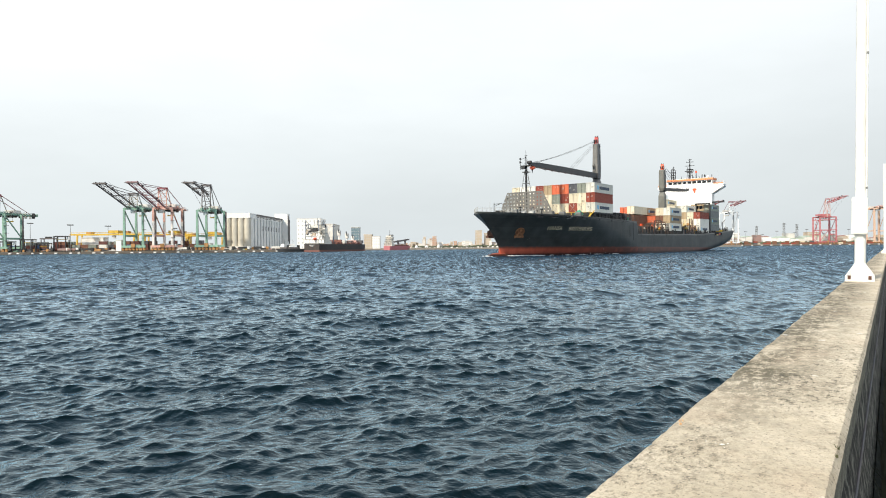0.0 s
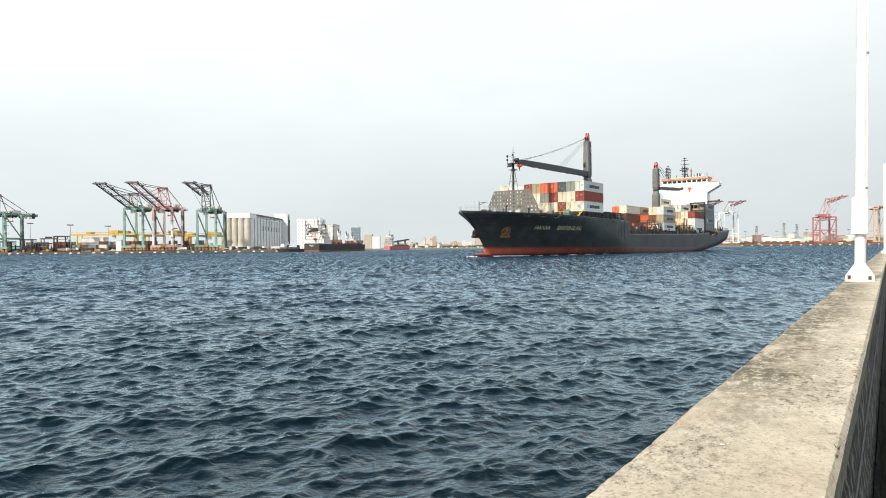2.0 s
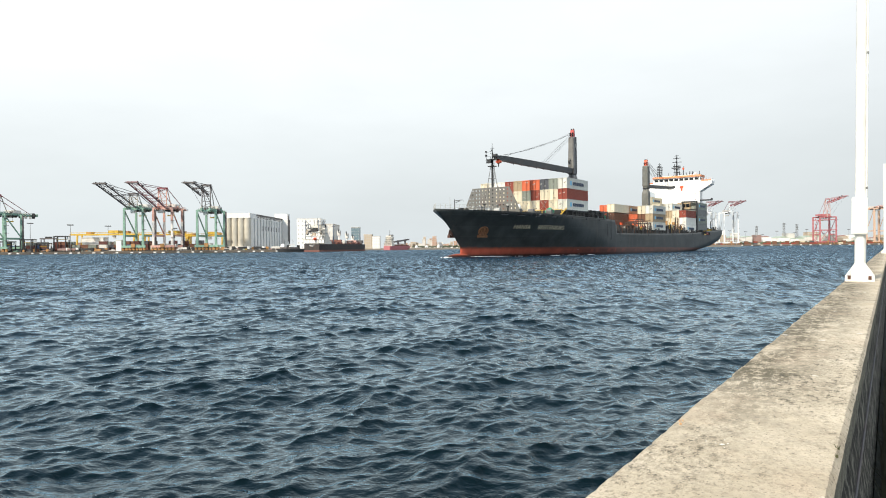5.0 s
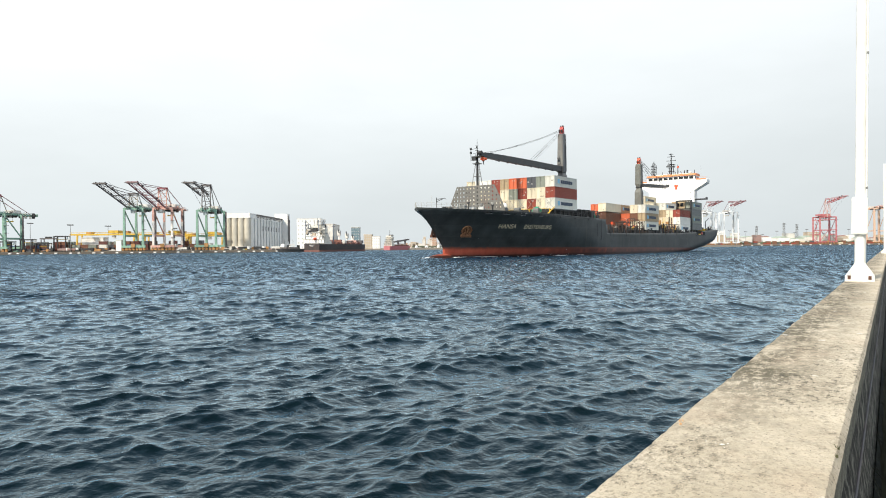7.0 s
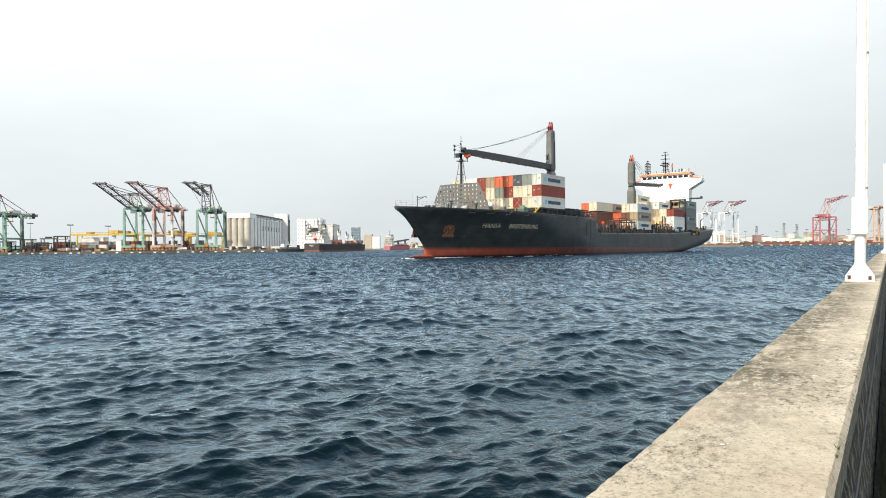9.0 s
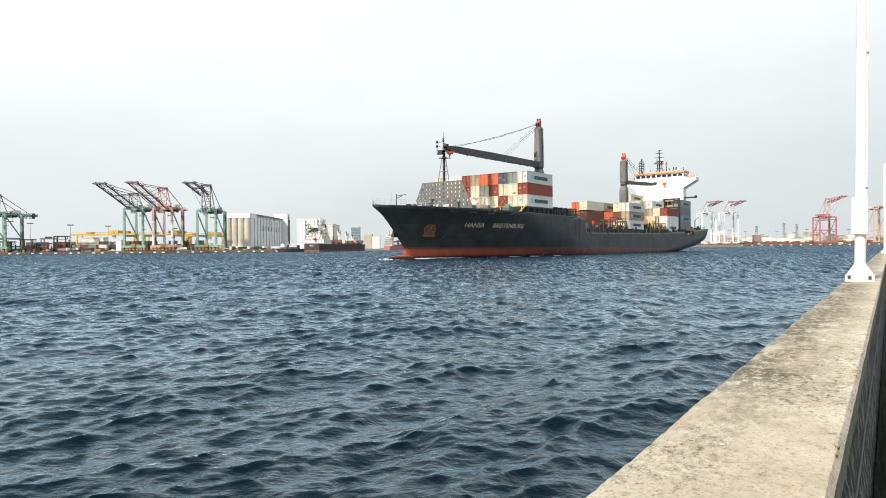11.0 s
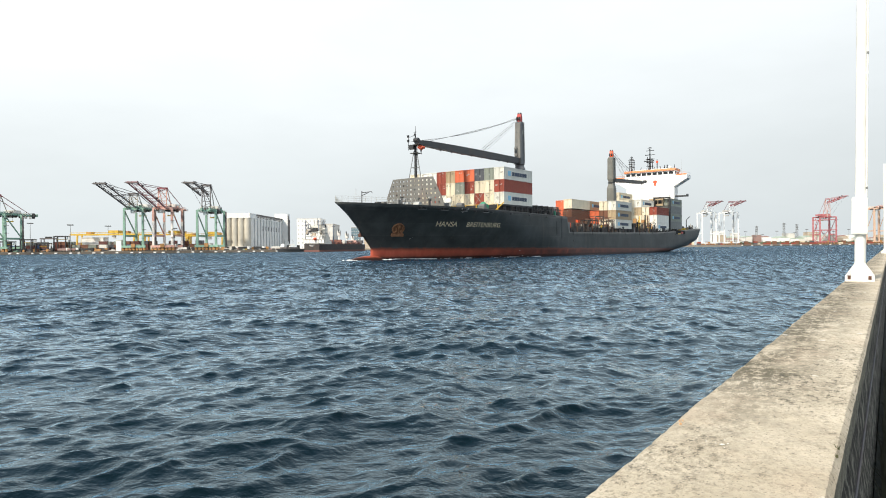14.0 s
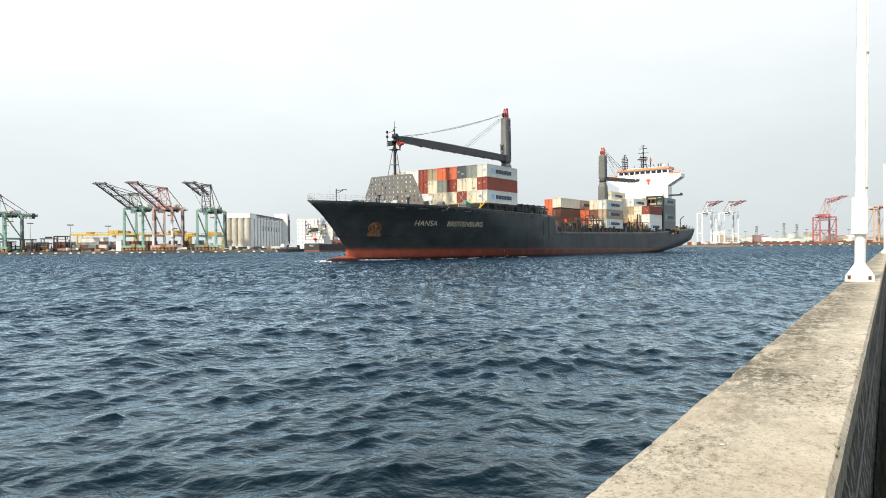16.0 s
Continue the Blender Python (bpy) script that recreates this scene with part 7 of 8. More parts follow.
def moored_ship(x, y, turn, long, wide, deck, house_h, hull_mat, house_at, label, cranes=False, boot=M_REDSTEEL, house_deep=None):
    """A ship at her berth, stern towards the water; local x runs forward."""
    root = thing("moored_ship", pose(x, y, 0, 0, 0, turn), label, "ship", "moored ships")
    hw = wide / 2
    plan = [(0, 0.72), (0.03, 0.9), (0.08, 1.0), (0.8, 1.0), (0.9, 0.8), (0.96, 0.45), (1.0, 0.03)]
    for nm, z0, z1, mt in (("boot_topping", -1.5, 1.3, boot), ("hull", 1.3, deck, hull_mat)):
        bm = bmesh.new()
        rows = [[bm.verts.new((f * long + (0.02 * long if z == z1 and f == 1.0 else 0), sgn * k * hw * (0.93 if z == z0 else 1.0), z)) for f, k in plan for z in (z0, z1)] for sgn in (1, -1)]
        n = len(plan)
        for rw in rows:
            for i in range(n - 1):
                bm.faces.new((rw[2 * i], rw[2 * i + 2], rw[2 * i + 3], rw[2 * i + 1]))
        for i in range(n - 1):
            bm.faces.new((rows[0][2 * i + 1], rows[0][2 * i + 3], rows[1][2 * i + 3], rows[1][2 * i + 1]))
        bm.faces.new((rows[0][0], rows[0][1], rows[1][1], rows[1][0]))
        bm.faces.new((rows[0][2 * n - 2], rows[0][2 * n - 1], rows[1][2 * n - 1], rows[1][2 * n - 2]))
        part(nm, bm, mt, root)
    a, hd = house_at, house_deep or long * 0.10
    tiers = 4
    for k in range(tiers):
        z0, z1 = deck + house_h * k / tiers, deck + house_h * (k + 1) / tiers
        ins = 0.6 * k
        tier = boxes("house_tier", [((a + ins, -hw * (0.95 - 0.13 * k), z0), (a + hd - ins * 0.3, hw * (0.95 - 0.13 * k), z1 - 0.25)), ((a + ins - 0.5, -hw * (0.98 - 0.12 * k), z1 - 0.2), (a + hd, hw * (0.98 - 0.12 * k), z1))], M_OLDHOUSE, root)
        for q in range(6):
            yy = -hw * (0.8 - 0.09 * k) + q * hw * (0.8 - 0.09 * k) * 0.4
            rods("deck_rail", [((a + ins - 0.45, yy, z1), (a + ins - 0.45, yy, z1 + 0.9), 0.07, 0.07, 4), ((a + ins - 0.45, yy, z1 + 0.9), (a + ins - 0.45, yy + hw * 0.3, z1 + 0.9), 0.06, 0.06, 4)], M_DARK, tier)
        for q in range(5):
            yy = -hw * 0.6 + q * hw * 0.28
            boxes("window", [((a + ins - 0.1, yy, z0 + 0.35 * (z1 - z0)), (a + ins + 0.05, yy + 0.9, z0 + 0.7 * (z1 - z0)))], M_WINDOW, tier)
    boxes("bridge_wing", [((a + 2.5, -hw * 0.8, deck + house_h), (a + 6.5, hw * 0.8, deck + house_h + 1.2))], M_OLDHOUSE, root)
    boxes("wheelhouse", [((a + 2, -hw * 0.55, deck + house_h + 1.2), (a + 8, hw * 0.55, deck + house_h + 3.0))], M_OLDHOUSE, root)
    boxes("funnel", [((a + hd + 0.5, -2, deck + house_h * 0.5), (a + hd + 4, 2, deck + house_h + 4))], M_DARK, root)
    rods("mast", [((a + 5, 0, deck + house_h + 3), (a + 5, 0, deck + house_h + 9), 0.25, 0.12, 6)], M_DARK, root)
    hatches = 5
    for k in range(hatches):
        x0 = a + hd + 4 + k * (long * 0.90 - a - hd - 4) / hatches
        boxes("hatch_cover", [((x0, -hw * 0.6, deck), (x0 + long * 0.10, hw * 0.6, deck + 1.6))], M_DECKRED, root)
        if cranes and k < 4:
            xx = x0 + long * 0.115
            rods("derrick_post", [((xx, -hw * 0.35, deck), (xx, -hw * 0.35, deck + 13), 0.8, 0.6, 8)], M_WHITE, root)
            beams("derrick_boom", [((xx, -hw * 0.35, deck + 9), (xx + 13, -hw * 0.2, deck + 12), 0.7, 0.7)], M_BOOM, root)
    for q in range(9):
        rods("rail_post", [((0.4, -hw * 0.66 + q * hw * 0.165, deck), (0.4, -hw * 0.66 + q * hw * 0.165, deck + 1.1), 0.06, 0.06, 5)], M_RAIL, root)
    return root


carrier_ship = moored_ship(-98, 498, 75, 100, 17.5, 5.7, 11.2, surface("worn_black_hull", (0.04, 0.034, 0.033), 0.6, stain=RUST, amount=0.6, scale=0.5), 5, "dark rusty cargo ship moored with her stern to us", boot=M_DECKRED, house_deep=12)
bm = bmesh.new()
bmesh.ops.create_uvsphere(bm, u_segments=12, v_segments=8, radius=1.0)
for v in bm.verts:
    v.co = Vector((4.0 + v.co.x * 3.2, -1.0 + v.co.y * 1.2, 9.6 + v.co.z * 1.2))
part("lifeboat", bm, M_ORANGE, carrier_ship, "orange free fall lifeboat")
bm = bmesh.new()
prism(bm, [(math.cos(k * math.pi / 10) * 2.5, 15.0 + math.sin(k * math.pi / 10) * 3.2) for k in range(11)], 3.6, 7.0)
arch = part("funnel_casing", bm, M_DARK, carrier_ship, "dark rounded funnel casing")
for v in arch.data.vertices:
    v.co = Vector((v.co.y, v.co.x, v.co.z))
arch.data.flip_normals()
for z, w in ((4.75, 4.4), (4.0, 2.6)):
    for k in range(int(w * 1.6)):
        boxes("transom_mark", [((-0.10, -w / 2 + k / 1.6, z), (0.05, -w / 2 + k / 1.6 + 0.42, z + 0.45))], M_FENDER, carrier_ship)
for k, (z, y0, y1) in enumerate(((9.2, -9.0, 8.6), (12.0, -9.6, 7.4), (14.6, -9.2, 5.2))):
    boxes("deck_edge", [((3.5, y0, z), (9.0, y1, z + 0.22))], M_OLDHOUSE, carrier_ship)
    for q in range(8):
        yy = y0 + 0.4 + q * (y1 - y0 - 0.8) / 7
        rods("deck_stanchion", [((3.6, yy, z - 2.4), (3.6, yy, z), 0.09, 0.09, 5)], M_BOOM, carrier_ship)
boxes("poop_house", [((3.9, -8.0, 6.4), (5.4, 8.0, 9.6)), ((4.1, -6.6, 9.6), (5.6, 6.6, 12.6)), ((4.3, -4.6, 12.6), (6.0, 4.6, 15.2))], M_HOUSE, carrier_ship, "white stepped poop house")
boxes("gallery_opening", [((3.85, -7.6, 9.3), (3.9, -2.5, 9.6)), ((3.85, 2.2, 9.3), (3.9, 7.6, 9.6))], M_DARK, carrier_ship)
boxes("engine_casing", [((3.6, -1.5, 12.0), (5.1, 1.5, 14.0))], M_TAN, carrier_ship)
for x, y, h in ((5, 7.2, 24), (5, 5.2, 22), (5, -3.5, 24), (30, 4, 25), (30, -4, 21)):
    rods("derrick_post", [((x, y, 5.5), (x, y, h), 0.6, 0.4, 8)], M_STEELBLUE, carrier_ship)
    rods("cross_tree", [((x, y - 1.6, h - 1.5), (x, y + 1.6, h - 1.5), 0.25, 0.25, 6), ((x, y - 1.0, h - 4), (x, y + 1.0, h - 4), 0.25, 0.25, 6)], M_BOOM, carrier_ship)
    for dz in (3, 6, 9):
        rods("derrick_stay", [((x, y, h - dz), (x + 4, y * 0.5, 9), 0.12, 0.12, 5)], M_BOOM, carrier_ship)
coaster = moored_ship(-60.5, 718, 70, 62, 10.5, 4.4, 8.4, M_REDSTEEL, 3, "red and white coaster moored at the far quay")
beams("deck_gear", [((20, 0, 9), (60, 0, 12), 2.0, 1.6), ((30, 0, 6), (30, 0, 11), 1.5, 1.5), ((50, 0, 6), (50, 0, 12), 1.5, 1.5)], M_BOOM, coaster)


def tug(x, y, turn):
    root = thing("tug_boat", pose(x, y, 0, 0, 0, turn), "small dark tug with a white wheelhouse", "boat", "tugs")
    bm = bmesh.new()
    out = [(-8, 2.8), (5, 3.0), (8, 1.8), (9.6, 0.05)]
    lo = [bm.verts.new((px, sgn * py * 0.9, -0.6)) for sgn in (1,) for px, py in out] + [bm.verts.new((px, -py * 0.9, -0.6)) for px, py in out[::-1]]
    hi = [bm.verts.new((px + (0.6 if px > 7 else 0), py, 1.6 + 0.12 * max(0, px))) for px, py in out] + [bm.verts.new((px + (0.6 if px > 7 else 0), -py, 1.6 + 0.12 * max(0, px))) for px, py in out[::-1]]
    bm.faces.new(hi)
    for k in range(8):
        bm.faces.new((lo[k], lo[(k + 1) % 8], hi[(k + 1) % 8], hi[k]))
    part("hull", bm, M_DARK, root)
    boxes("deckhouse", [((-2, -1.9, 1.6), (4.5, 1.9, 3.7))], M_BOOM, root)
    boxes("bulwark", [((-8, -3.0, 1.6), (6, -2.8, 2.5)), ((-8, 2.8, 1.6), (6, 3.0, 2.5))], M_DARK, root)
    for k in range(5):
        rods("tyre_fender", [((-7 + k * 2.8, -3.3, 1.2), (-7 + k * 2.8, -3.0, 1.2), 0.55, 0.55, 10)], M_DARK, root)
    boxes("wheelhouse", [((0.5, -1.5, 3.9), (4.0, 1.5, 6.1))], M_HOUSE, root)
    boxes("window", [((4.0, -1.3, 4.7), (4.06, 1.3, 5.6)), ((0.9, -1.56, 4.7), (3.6, -1.5, 5.6))], M_WINDOW, root)
    rods("mast", [((1.5, 0, 6.1), (1.5, 0, 9.5), 0.12, 0.08, 6)], M_DARK, root)
    boxes("funnel", [((-3.2, -1.6, 1.6), (-2.0, -0.6, 5.2)), ((-3.2, 0.6, 1.6), (-2.0, 1.6, 5.2))], M_DARK, root)


tug(-111, 500, 210)
tug(-119, 506, 150)

# container piles, straddle carriers and parked gear on the near quay
rng = random.Random(21)
for k in range(64):
    x = -345 + k * 3.6 + rng.uniform(-0.5, 0.5)
    if x > -188:
        continue
    for r in range(rng.choice((1, 1, 2, 3))):
        kind = rng.choice(("maroon", "brown", "brown", "slate", "white", "maroon", "blue", "slate", "teal"))
        ob = new("yard_container", container_mesh(6.06, kind))
        ob.matrix_basis = pose(x + 3, 524 + (k % 3) * 6, 1.9 + r * 2.6, 0, 0, rng.choice((0, 90)) if r == 0 else 0)
        tagged(ob, "%s shipping container in the quayside yard" % WORDS[kind], "container", "yard containers")


def carrier(x, y, h):
    root = thing("straddle_carrier", pose(x, y, 1.9), "dark straddle carrier parked on the quay", "carrier", "straddle carriers")
    for sy in (0, 5):
        for sx in (0, 9):
            beams("leg", [((sx, sy, 0.8), (sx, sy, h), 0.7, 0.7)], M_DARK, root)
            rods("wheel", [((sx, sy - 0.4, 0.75), (sx, sy + 0.4, 0.75), 0.75, 0.75, 12)], M_DARK, root)
        beams("top_beam", [((-0.5, sy, h), (9.5, sy, h), 0.8, 0.9)], M_DARK, root)
    beams("spreader", [((2, 2.5, h - 2.2), (8, 2.5, h - 2.2), 2.2, 0.4)], M_YELLOW, root)
    boxes("cab", [((9.4, 1, h - 2.4), (11, 2.6, h - 0.4))], M_WHITE, root)


def stacked(x0, columns, y, kinds, seed):
    """A block of boxes in the yard, ragged along its top."""
    rk = random.Random(seed)
    for c in range(columns):
        for r in range(rk.choice((2, 2, 3))):
            kind = rk.choice(kinds)
            ob = new("yard_container", container_mesh(6.06, kind))
            ob.matrix_basis = pose(x0 + c * 6.4 + 3.03, y, 1.9 + r * 2.62)
            tagged(ob, "%s shipping container in the quayside yard" % WORDS[kind], "container", "yard containers")


stacked(-285, 8, 533, ("slate", "brown", "brown", "slate", "teal", "maroon"), 61)
stacked(-236, 6, 536, ("brown", "maroon", "slate", "slate", "teal"), 62)
stacked(-352, 5, 541, ("slate", "teal", "blue", "slate"), 63)
stacked(-306, 2, 527, ("maroon", "brown", "teal", "maroon"), 64)
stacked(-292, 3, 526, ("maroon", "slate", "brown", "teal"), 66)


def straddle_carrier(x, y, long, high):
    """A dark wheeled frame that lifts boxes in the yard."""
    root = thing("straddle_carrier", pose(x, y, 1.9), "dark steel straddle carrier parked in the yard", "straddle carrier")
    for px in (0.4, long - 0.4):
        for py in (0, 4.2):
            beams("leg", [((px, py, 0.9), (px, py, high), 0.5, 0.6)], M_BOOM, root)
            rods("wheel", [((px, py - 0.25, 0.7), (px, py + 0.25, 0.7), 0.7, 0.7, 14)], M_DARK, root)
        beams("cross_beam", [((px, 0, high - 0.3), (px, 4.2, high - 0.3), 0.5, 0.6)], M_BOOM, root)
    for py in (0, 4.2):
        beams("top_beam", [((-0.6, py, high), (long + 0.6, py, high), 0.7, 0.9)], M_BOOM, root)
        beams("sill_beam", [((0, py, 1.3), (long, py, 1.3), 0.5, 0.6)], M_BOOM, root)
    boxes("engine_house", [((long * 0.3, 0.6, high + 0.45), (long * 0.65, 3.6, high + 1.6))], M_DARK, root)


straddle_carrier(-321, 532, 11, 10.5)


def quay_gear(x, y, seed):
    """Bollards, hatch lids, spreaders and drums left along the quay's edge."""
    rk = random.Random(seed)
    kind = rk.choice(("crate", "drum", "spreader", "crate"))
    tint = rk.choice((M_DARK, M_BOOM, M_BOGIE, M_GREENSTEEL, M_PALE, M_MAROON, M_GREY, M_YELLOW))
    if kind == "crate":
        root = thing("gear_crate", pose(x, y, 1.9), "open steel gear crate on the quay edge", "crate", "quay gear")
        w, d, h = rk.uniform(1.5, 3.5), rk.uniform(1.2, 2.2), rk.uniform(0.7, 1.9)
        boxes("crate_body", [((0, 0, 0.15), (w, d, h))], tint, root)
        boxes("crate_rim", [((-0.08, -0.08, h), (w + 0.08, d + 0.08, h + 0.12))], M_DARK, root)
        boxes("skid", [((0.2, 0, 0), (0.45, d, 0.15)), ((w - 0.45, 0, 0), (w - 0.2, d, 0.15))], M_DARK, root)
    elif kind == "drum":
        root = thing("cable_drum", pose(x, y, 1.9), "wooden cable drum on the quay edge", "cable drum", "quay gear")
        r = rk.uniform(0.8, 1.4)
        for yy in (0, 1.1):
            rods("flange", [((0, yy, r), (0, yy + 0.1, r), r, r, 16)], M_BOGIE, root)
        rods("core", [((0, 0.1, r), (0, 1.1, r), r * 0.6, r * 0.6, 14)], M_DARK, root)
    else:
        root = thing("spreader_frame", pose(x, y, 1.9), "container spreader frame laid on the quay", "spreader", "quay gear")
        beams("side_rail", [((0, 0, 0.5), (6, 0, 0.5), 0.3, 0.4)], tint, root)
        beams("side_rail", [((0, 2.2, 0.5), (6, 2.2, 0.5), 0.3, 0.4)], tint, root)
        boxes("head_frame", [((2.2, 0, 0.6), (3.8, 2.2, 1.5))], tint, root)
        for px in (0.1, 5.7):
            beams("end_beam", [((px, 0, 0.35), (px, 2.2, 0.35), 0.3, 0.7)], M_DARK, root)


gear_rng = random.Random(70)
for k in range(74):
    quay_gear(-372 + k * 3.35 + gear_rng.uniform(-1.2, 1.2), 513.0 + gear_rng.uniform(0, 9), 200 + k)
for x, h in ((-301, 11.8), (-327, 9.5), (-315, 6.5), (-343, 8.0)):
    carrier(x, 516, h)
for k in range(16):
    x = -312 + k * 12 + rng.uniform(-3, 3)
    ob = thing("parked_truck", pose(x, 514.5, 1.9), rng.choice(("dark flatbed truck parked along the quay edge", "pale lorry parked along the quay edge")), "truck", "quayside trucks")
    tint = rng.choice((M_DARK, M_PALE, M_MAROON, M_GREY))
    boxes("bed", [((0, 0, 0.9), (6.5, 2.3, 1.3 + rng.choice((0, 1.2))))], tint, ob)
    boxes("cab", [((6.6, 0.1, 0.7), (8.4, 2.2, 2.9))], rng.choice((M_WHITE, M_DARK)), ob)
    for wx in (1.0, 2.2, 7.3):
        rods("wheel", [((wx, -0.05, 0.5), (wx, 2.35, 0.5), 0.5, 0.5, 10)], M_DARK, ob)


def tree_belt(x0, x1, y, h, seed, label):
    """A far wood: many small clumps with an uneven top."""
    rg = random.Random(seed)
    bm = bmesh.new()
    x = x0
    while x < x1:
        top = h * rg.uniform(0.55, 1.0)
        for _ in range(5):
            c = Vector((x + rg.uniform(-2, 2), y + rg.uniform(-3, 3), 2 + rg.uniform(0.25, 0.9) * top))
            r = rg.uniform(0.9, 2.0)
            vs = [bm.verts.new(c + Vector((math.cos(a) * r * rg.uniform(0.6, 1.2), math.sin(a) * r, z * r))) for z in (-0.7, 0.6) for a in (0, 1.6, 3.1, 4.7)]
            for k in range(4):
                bm.faces.new((vs[k], vs[(k + 1) % 4], vs[4 + (k + 1) % 4], vs[4 + k]))
            bm.faces.new(vs[4:])
            bm.faces.new(vs[3::-1])
        x += rg.uniform(1.2, 3.4)
    ob = new("tree_belt", mesh_of("tree_belt", bm, M_TREES))
    tagged(ob, label, "trees", kind="stuff")


tree_belt(-55, 250, 1262, 4.5, 4, "dark green belt of trees along the far bank")
tree_belt(480, 900, 1180, 11, 6, "dull green trees behind the far docks")
tree_belt(478, 800, 1088, 5.5, 9, "dark green bushes between the far dock sheds")
for k in range(3):
    x = -50 + k * 21 + rng.uniform(-2, 2)
    ob = thing("marquee", pose(x, 1245, 2.2), "white pointed marquee tent on the far bank", "tent", "marquees")
    bm = bmesh.new()
    rod(bm, (0, 0, 0), (0, 0, 2.4), 3.0, 3.0, 4)
    part("side_wall", bm, M_WHITE, ob)
    bm = bmesh.new()
    rod(bm, (0, 0, 2.4), (0, 0, 5.6), 3.3, 0.1, 4)
    part("roof", bm, M_WHITE, ob)
# stacked cargo along the far right quay
for k in range(52):
    x = 395 + k * 7.6 + rng.uniform(-1, 1)
    for r in range(rng.choice((1, 1, 2))):
        kind = rng.choice(("red", "brown", "red", "brown", "brown", "slate", "brown", "cream"))
        ob = new("yard_container", container_mesh(6.06, kind))
        ob.matrix_basis = pose(x, 1070 + (k % 2) * 5, 2.2 + r * 2.6)
        tagged(ob, "%s shipping container on the far quay" % WORDS[kind], "container", "far quay containers")



def gabled(x, y, w, d, h, wall, roof, label):
    root = thing("warehouse", pose(x, y, 2.2), label, "warehouse", "far warehouses")
    boxes("wall", [((0, 0, 0), (w, d, h))], wall, root)
    bm = bmesh.new()
    prism(bm, [(-0.5, 0), (w + 0.5, 0), (w * 0.5, w * 0.16)], 0, d)
    r = part("roof", bm, roof, root)
    r.matrix_basis = pose(0, 0, h + 0.02)
    for k in range(max(2, int(w / 7))):
        boxes("door", [((1.5 + k * 7, -0.12, 0), (5.0 + k * 7, 0.0, min(4.5, h * 0.6)))], M_FARWIN, root)


for k in range(24):
    x = 486 + k * 12 + rng.uniform(-3, 3)
    gabled(x, 1110 + rng.uniform(0, 70), rng.uniform(11, 22), 30, rng.uniform(7, 15), rng.choice((M_PALE, M_SILOW, M_TAN, M_PALE)), rng.choice((M_ROOFGREEN, M_ROOFGREEN, M_PALE, M_MAROON)), "gabled dock warehouse across the harbour")
for k in range(14):
    light_mast(470 + k * 19 + rng.uniform(-6, 6), 1075 + rng.uniform(0, 20), rng.uniform(13, 24))


def small_boat(x, y, turn, high):
    root = thing("small_boat", pose(x, y, 0, 0, 0, turn), "small white boat moored along the far bank", "boat", "moored small boats")
    bm = bmesh.new()
    lo = [bm.verts.new(v) for v in ((-4, -1.2, -0.3), (3, -1.2, -0.3), (4.6, 0, -0.3), (3, 1.2, -0.3), (-4, 1.2, -0.3))]
    hi = [bm.verts.new(v) for v in ((-4.2, -1.5, 1.1), (3.2, -1.5, 1.3), (5.4, 0, 1.7), (3.2, 1.5, 1.3), (-4.2, 1.5, 1.1))]
    bm.faces.new(hi)
    for k in range(5):
        bm.faces.new((lo[k], lo[(k + 1) % 5], hi[(k + 1) % 5], hi[k]))
    part("hull", bm, M_HOUSE, root)
    boxes("cabin", [((-2, -1, 1.2), (1.6, 1, 1.2 + high))], M_HOUSE, root)
    boxes("window", [((-1.6, -1.05, 1.2 + high * 0.4), (1.2, -1.0, 1.2 + high * 0.8))], M_WINDOW, root)


for k in range(26):
    small_boat(-70 + k * 9.5 + rng.uniform(-2, 2), 1222 + rng.uniform(-3, 3), rng.choice((0, 180, 10, 170)), rng.uniform(1.2, 2.4))


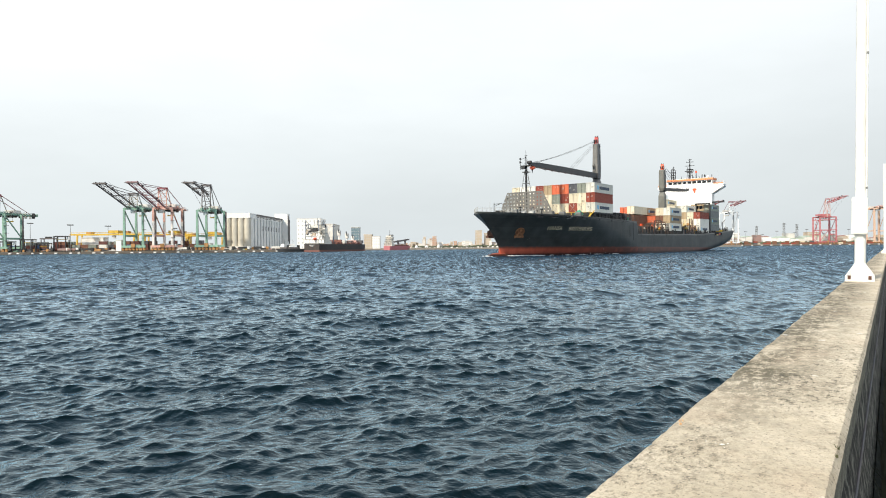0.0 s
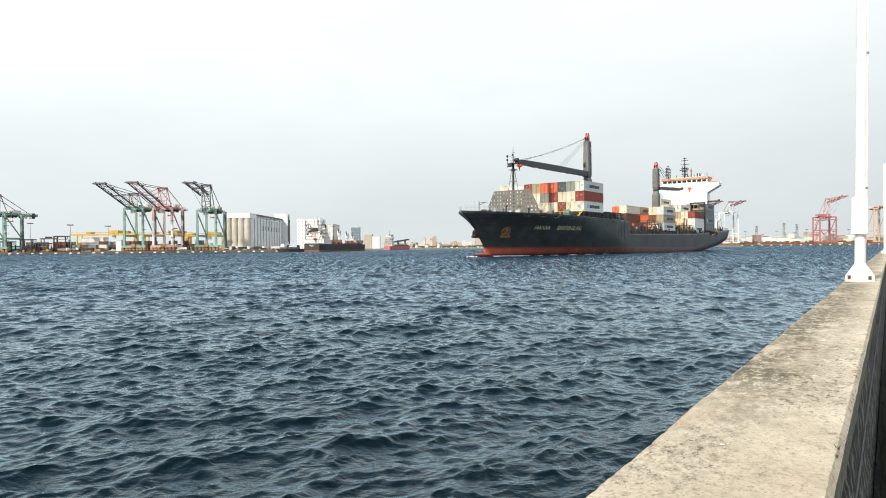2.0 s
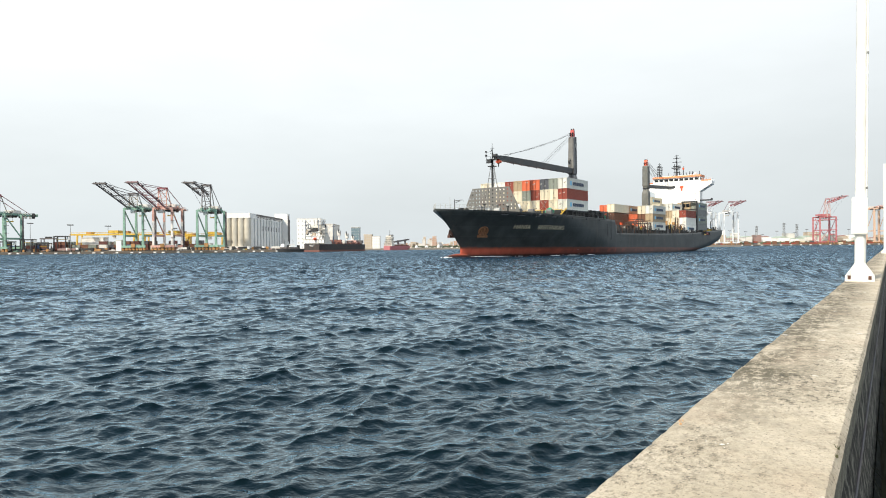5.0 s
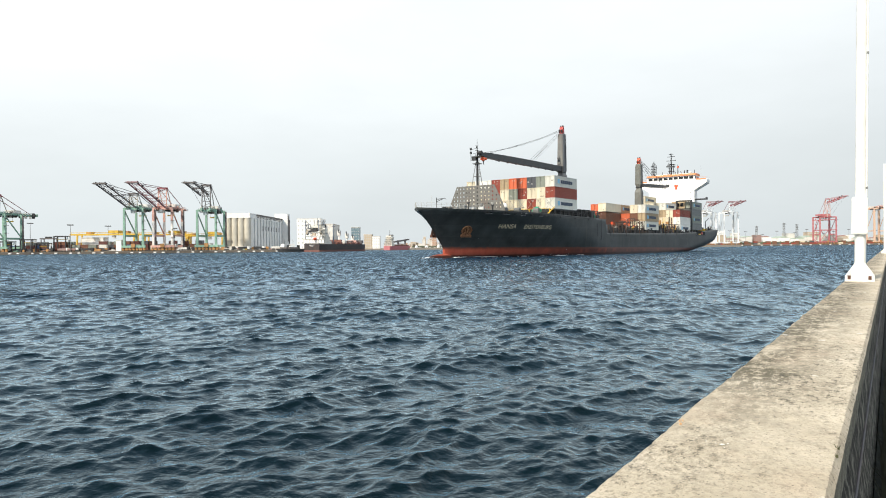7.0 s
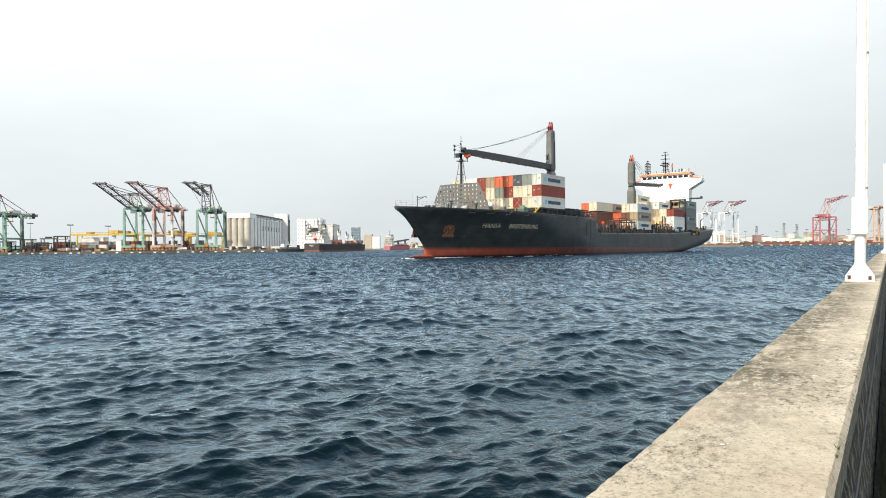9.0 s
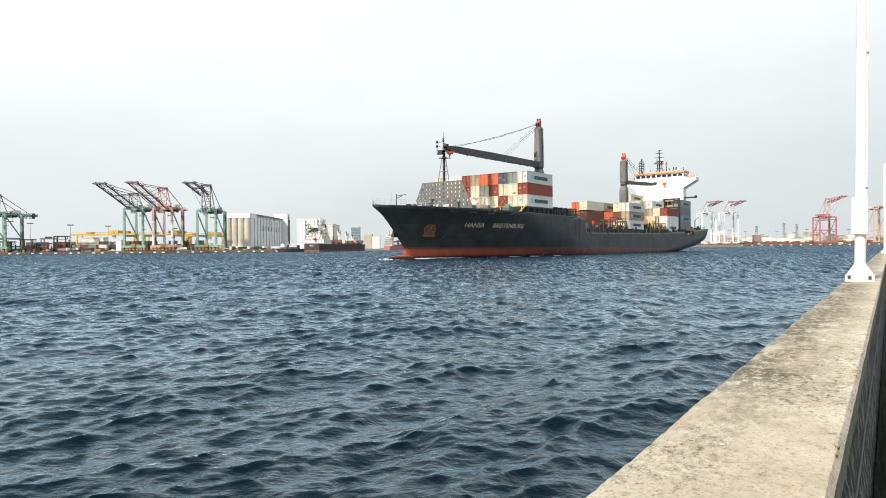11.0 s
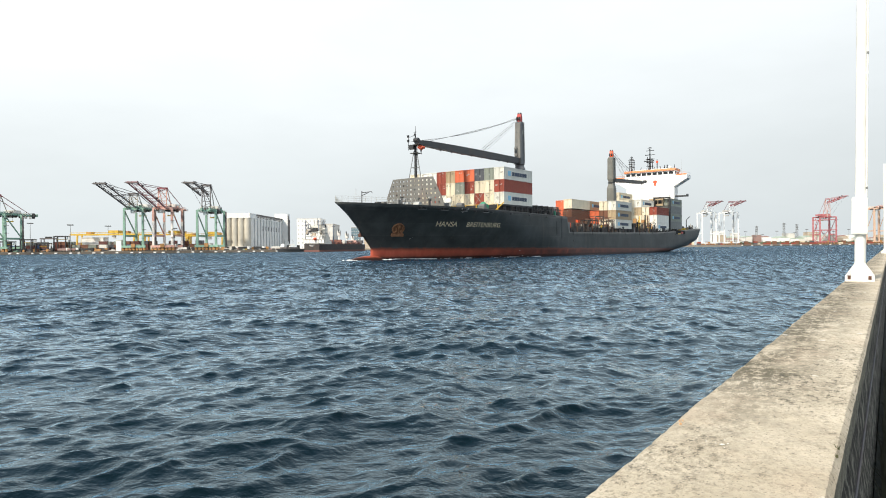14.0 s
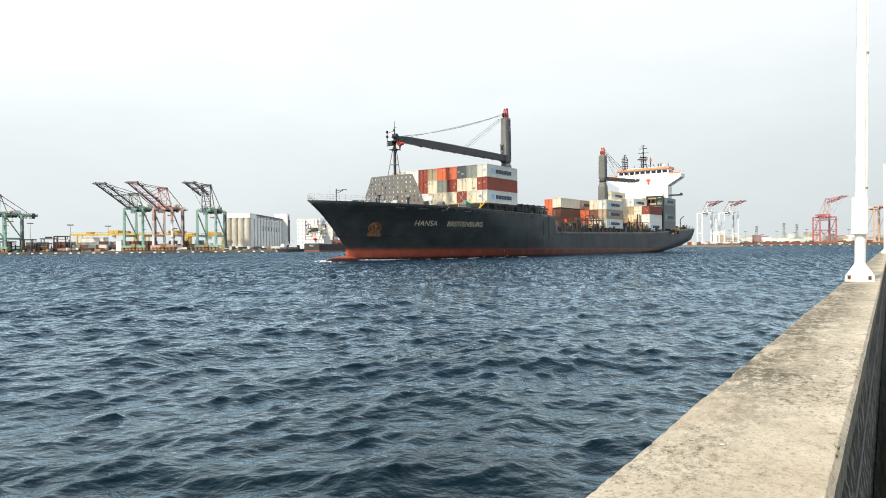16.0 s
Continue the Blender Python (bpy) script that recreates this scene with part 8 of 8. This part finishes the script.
for x, y, h in ((58, 3.5, 17), (72, 2.5, 15), (86, 3, 13)):
    rods("deck_crane_post", [((x, y, 6.4), (x, y, h), 0.75, 0.6, 10)], M_WHITE, carrier_ship)
    boxes("deck_crane_house", [((x - 1.2, y - 1.2, h - 4), (x + 1.2, y + 1.2, h))], M_PALE, carrier_ship)
    beams("deck_crane_jib", [((x, y, h - 2), (x - 11, y - 4, h + 1.5), 0.6, 0.6), ((x, y, h), (x - 11, y - 4, h + 1.7), 0.15, 0.15)], M_GREY, carrier_ship)

# broken up masses on the moored cargo ship's house
rg = random.Random(31)
for k in range(22):
    sx, yy, zz = rg.uniform(3.6, 5.0), rg.uniform(-7, 6.5), rg.uniform(7, 17.5)
    boxes("house_fitting", [((sx, yy, zz), (sx + 1.4, yy + rg.uniform(0.5, 2.2), zz + rg.uniform(0.4, 1.7)))], rg.choice((M_OLDHOUSE, M_TAN, M_DARK, M_OLDHOUSE, M_BOOM)), carrier_ship)
for k in range(9):
    yy = rg.uniform(-7, 7)
    rods("house_pole", [((rg.uniform(6, 28), yy, 12), (rg.uniform(6, 28), yy, rg.uniform(19, 24)), 0.22, 0.12, 5)], rg.choice((M_DARK, M_WHITE)), carrier_ship)
for k in range(12):
    sx = 34 + k * 4.8
    boxes("deck_cargo", [((sx, -5 + rg.uniform(-2, 2), 6.4), (sx + rg.uniform(1, 4), 3, 7.6 + rg.uniform(0, 2.2)))], rg.choice((M_DECKRED, M_PINKSTEEL, M_BOOM, M_PALE)), carrier_ship)
for k in range(8):
    boxes("deck_fitting", [((6 + k * 6.5, -2, 4.4), (8 + k * 6.5, 1.5, 5.2 + rg.uniform(0.3, 3.0)))], rg.choice((M_PALE, M_WHITE, M_BOOM, M_TAN)), coaster)


# ---- all that moves ----
def motions():
    steps = [0.0, 2.0, 4.0, 6.0, 8.0, 10.0, 12.0, 14.0, 16.0]
    walk(SHIP, [(t, ship_pose(t)) for t in steps])
    for ob, local in CARGO:
        walk(ob, [(t, ship_pose(t) @ local) for t in steps])
    walk(WATER, [(t, pose(DRIFT[0] * t / 16, DRIFT[1] * t / 16, 0)) for t in (0.0, 8.0, 16.0)])


motions()
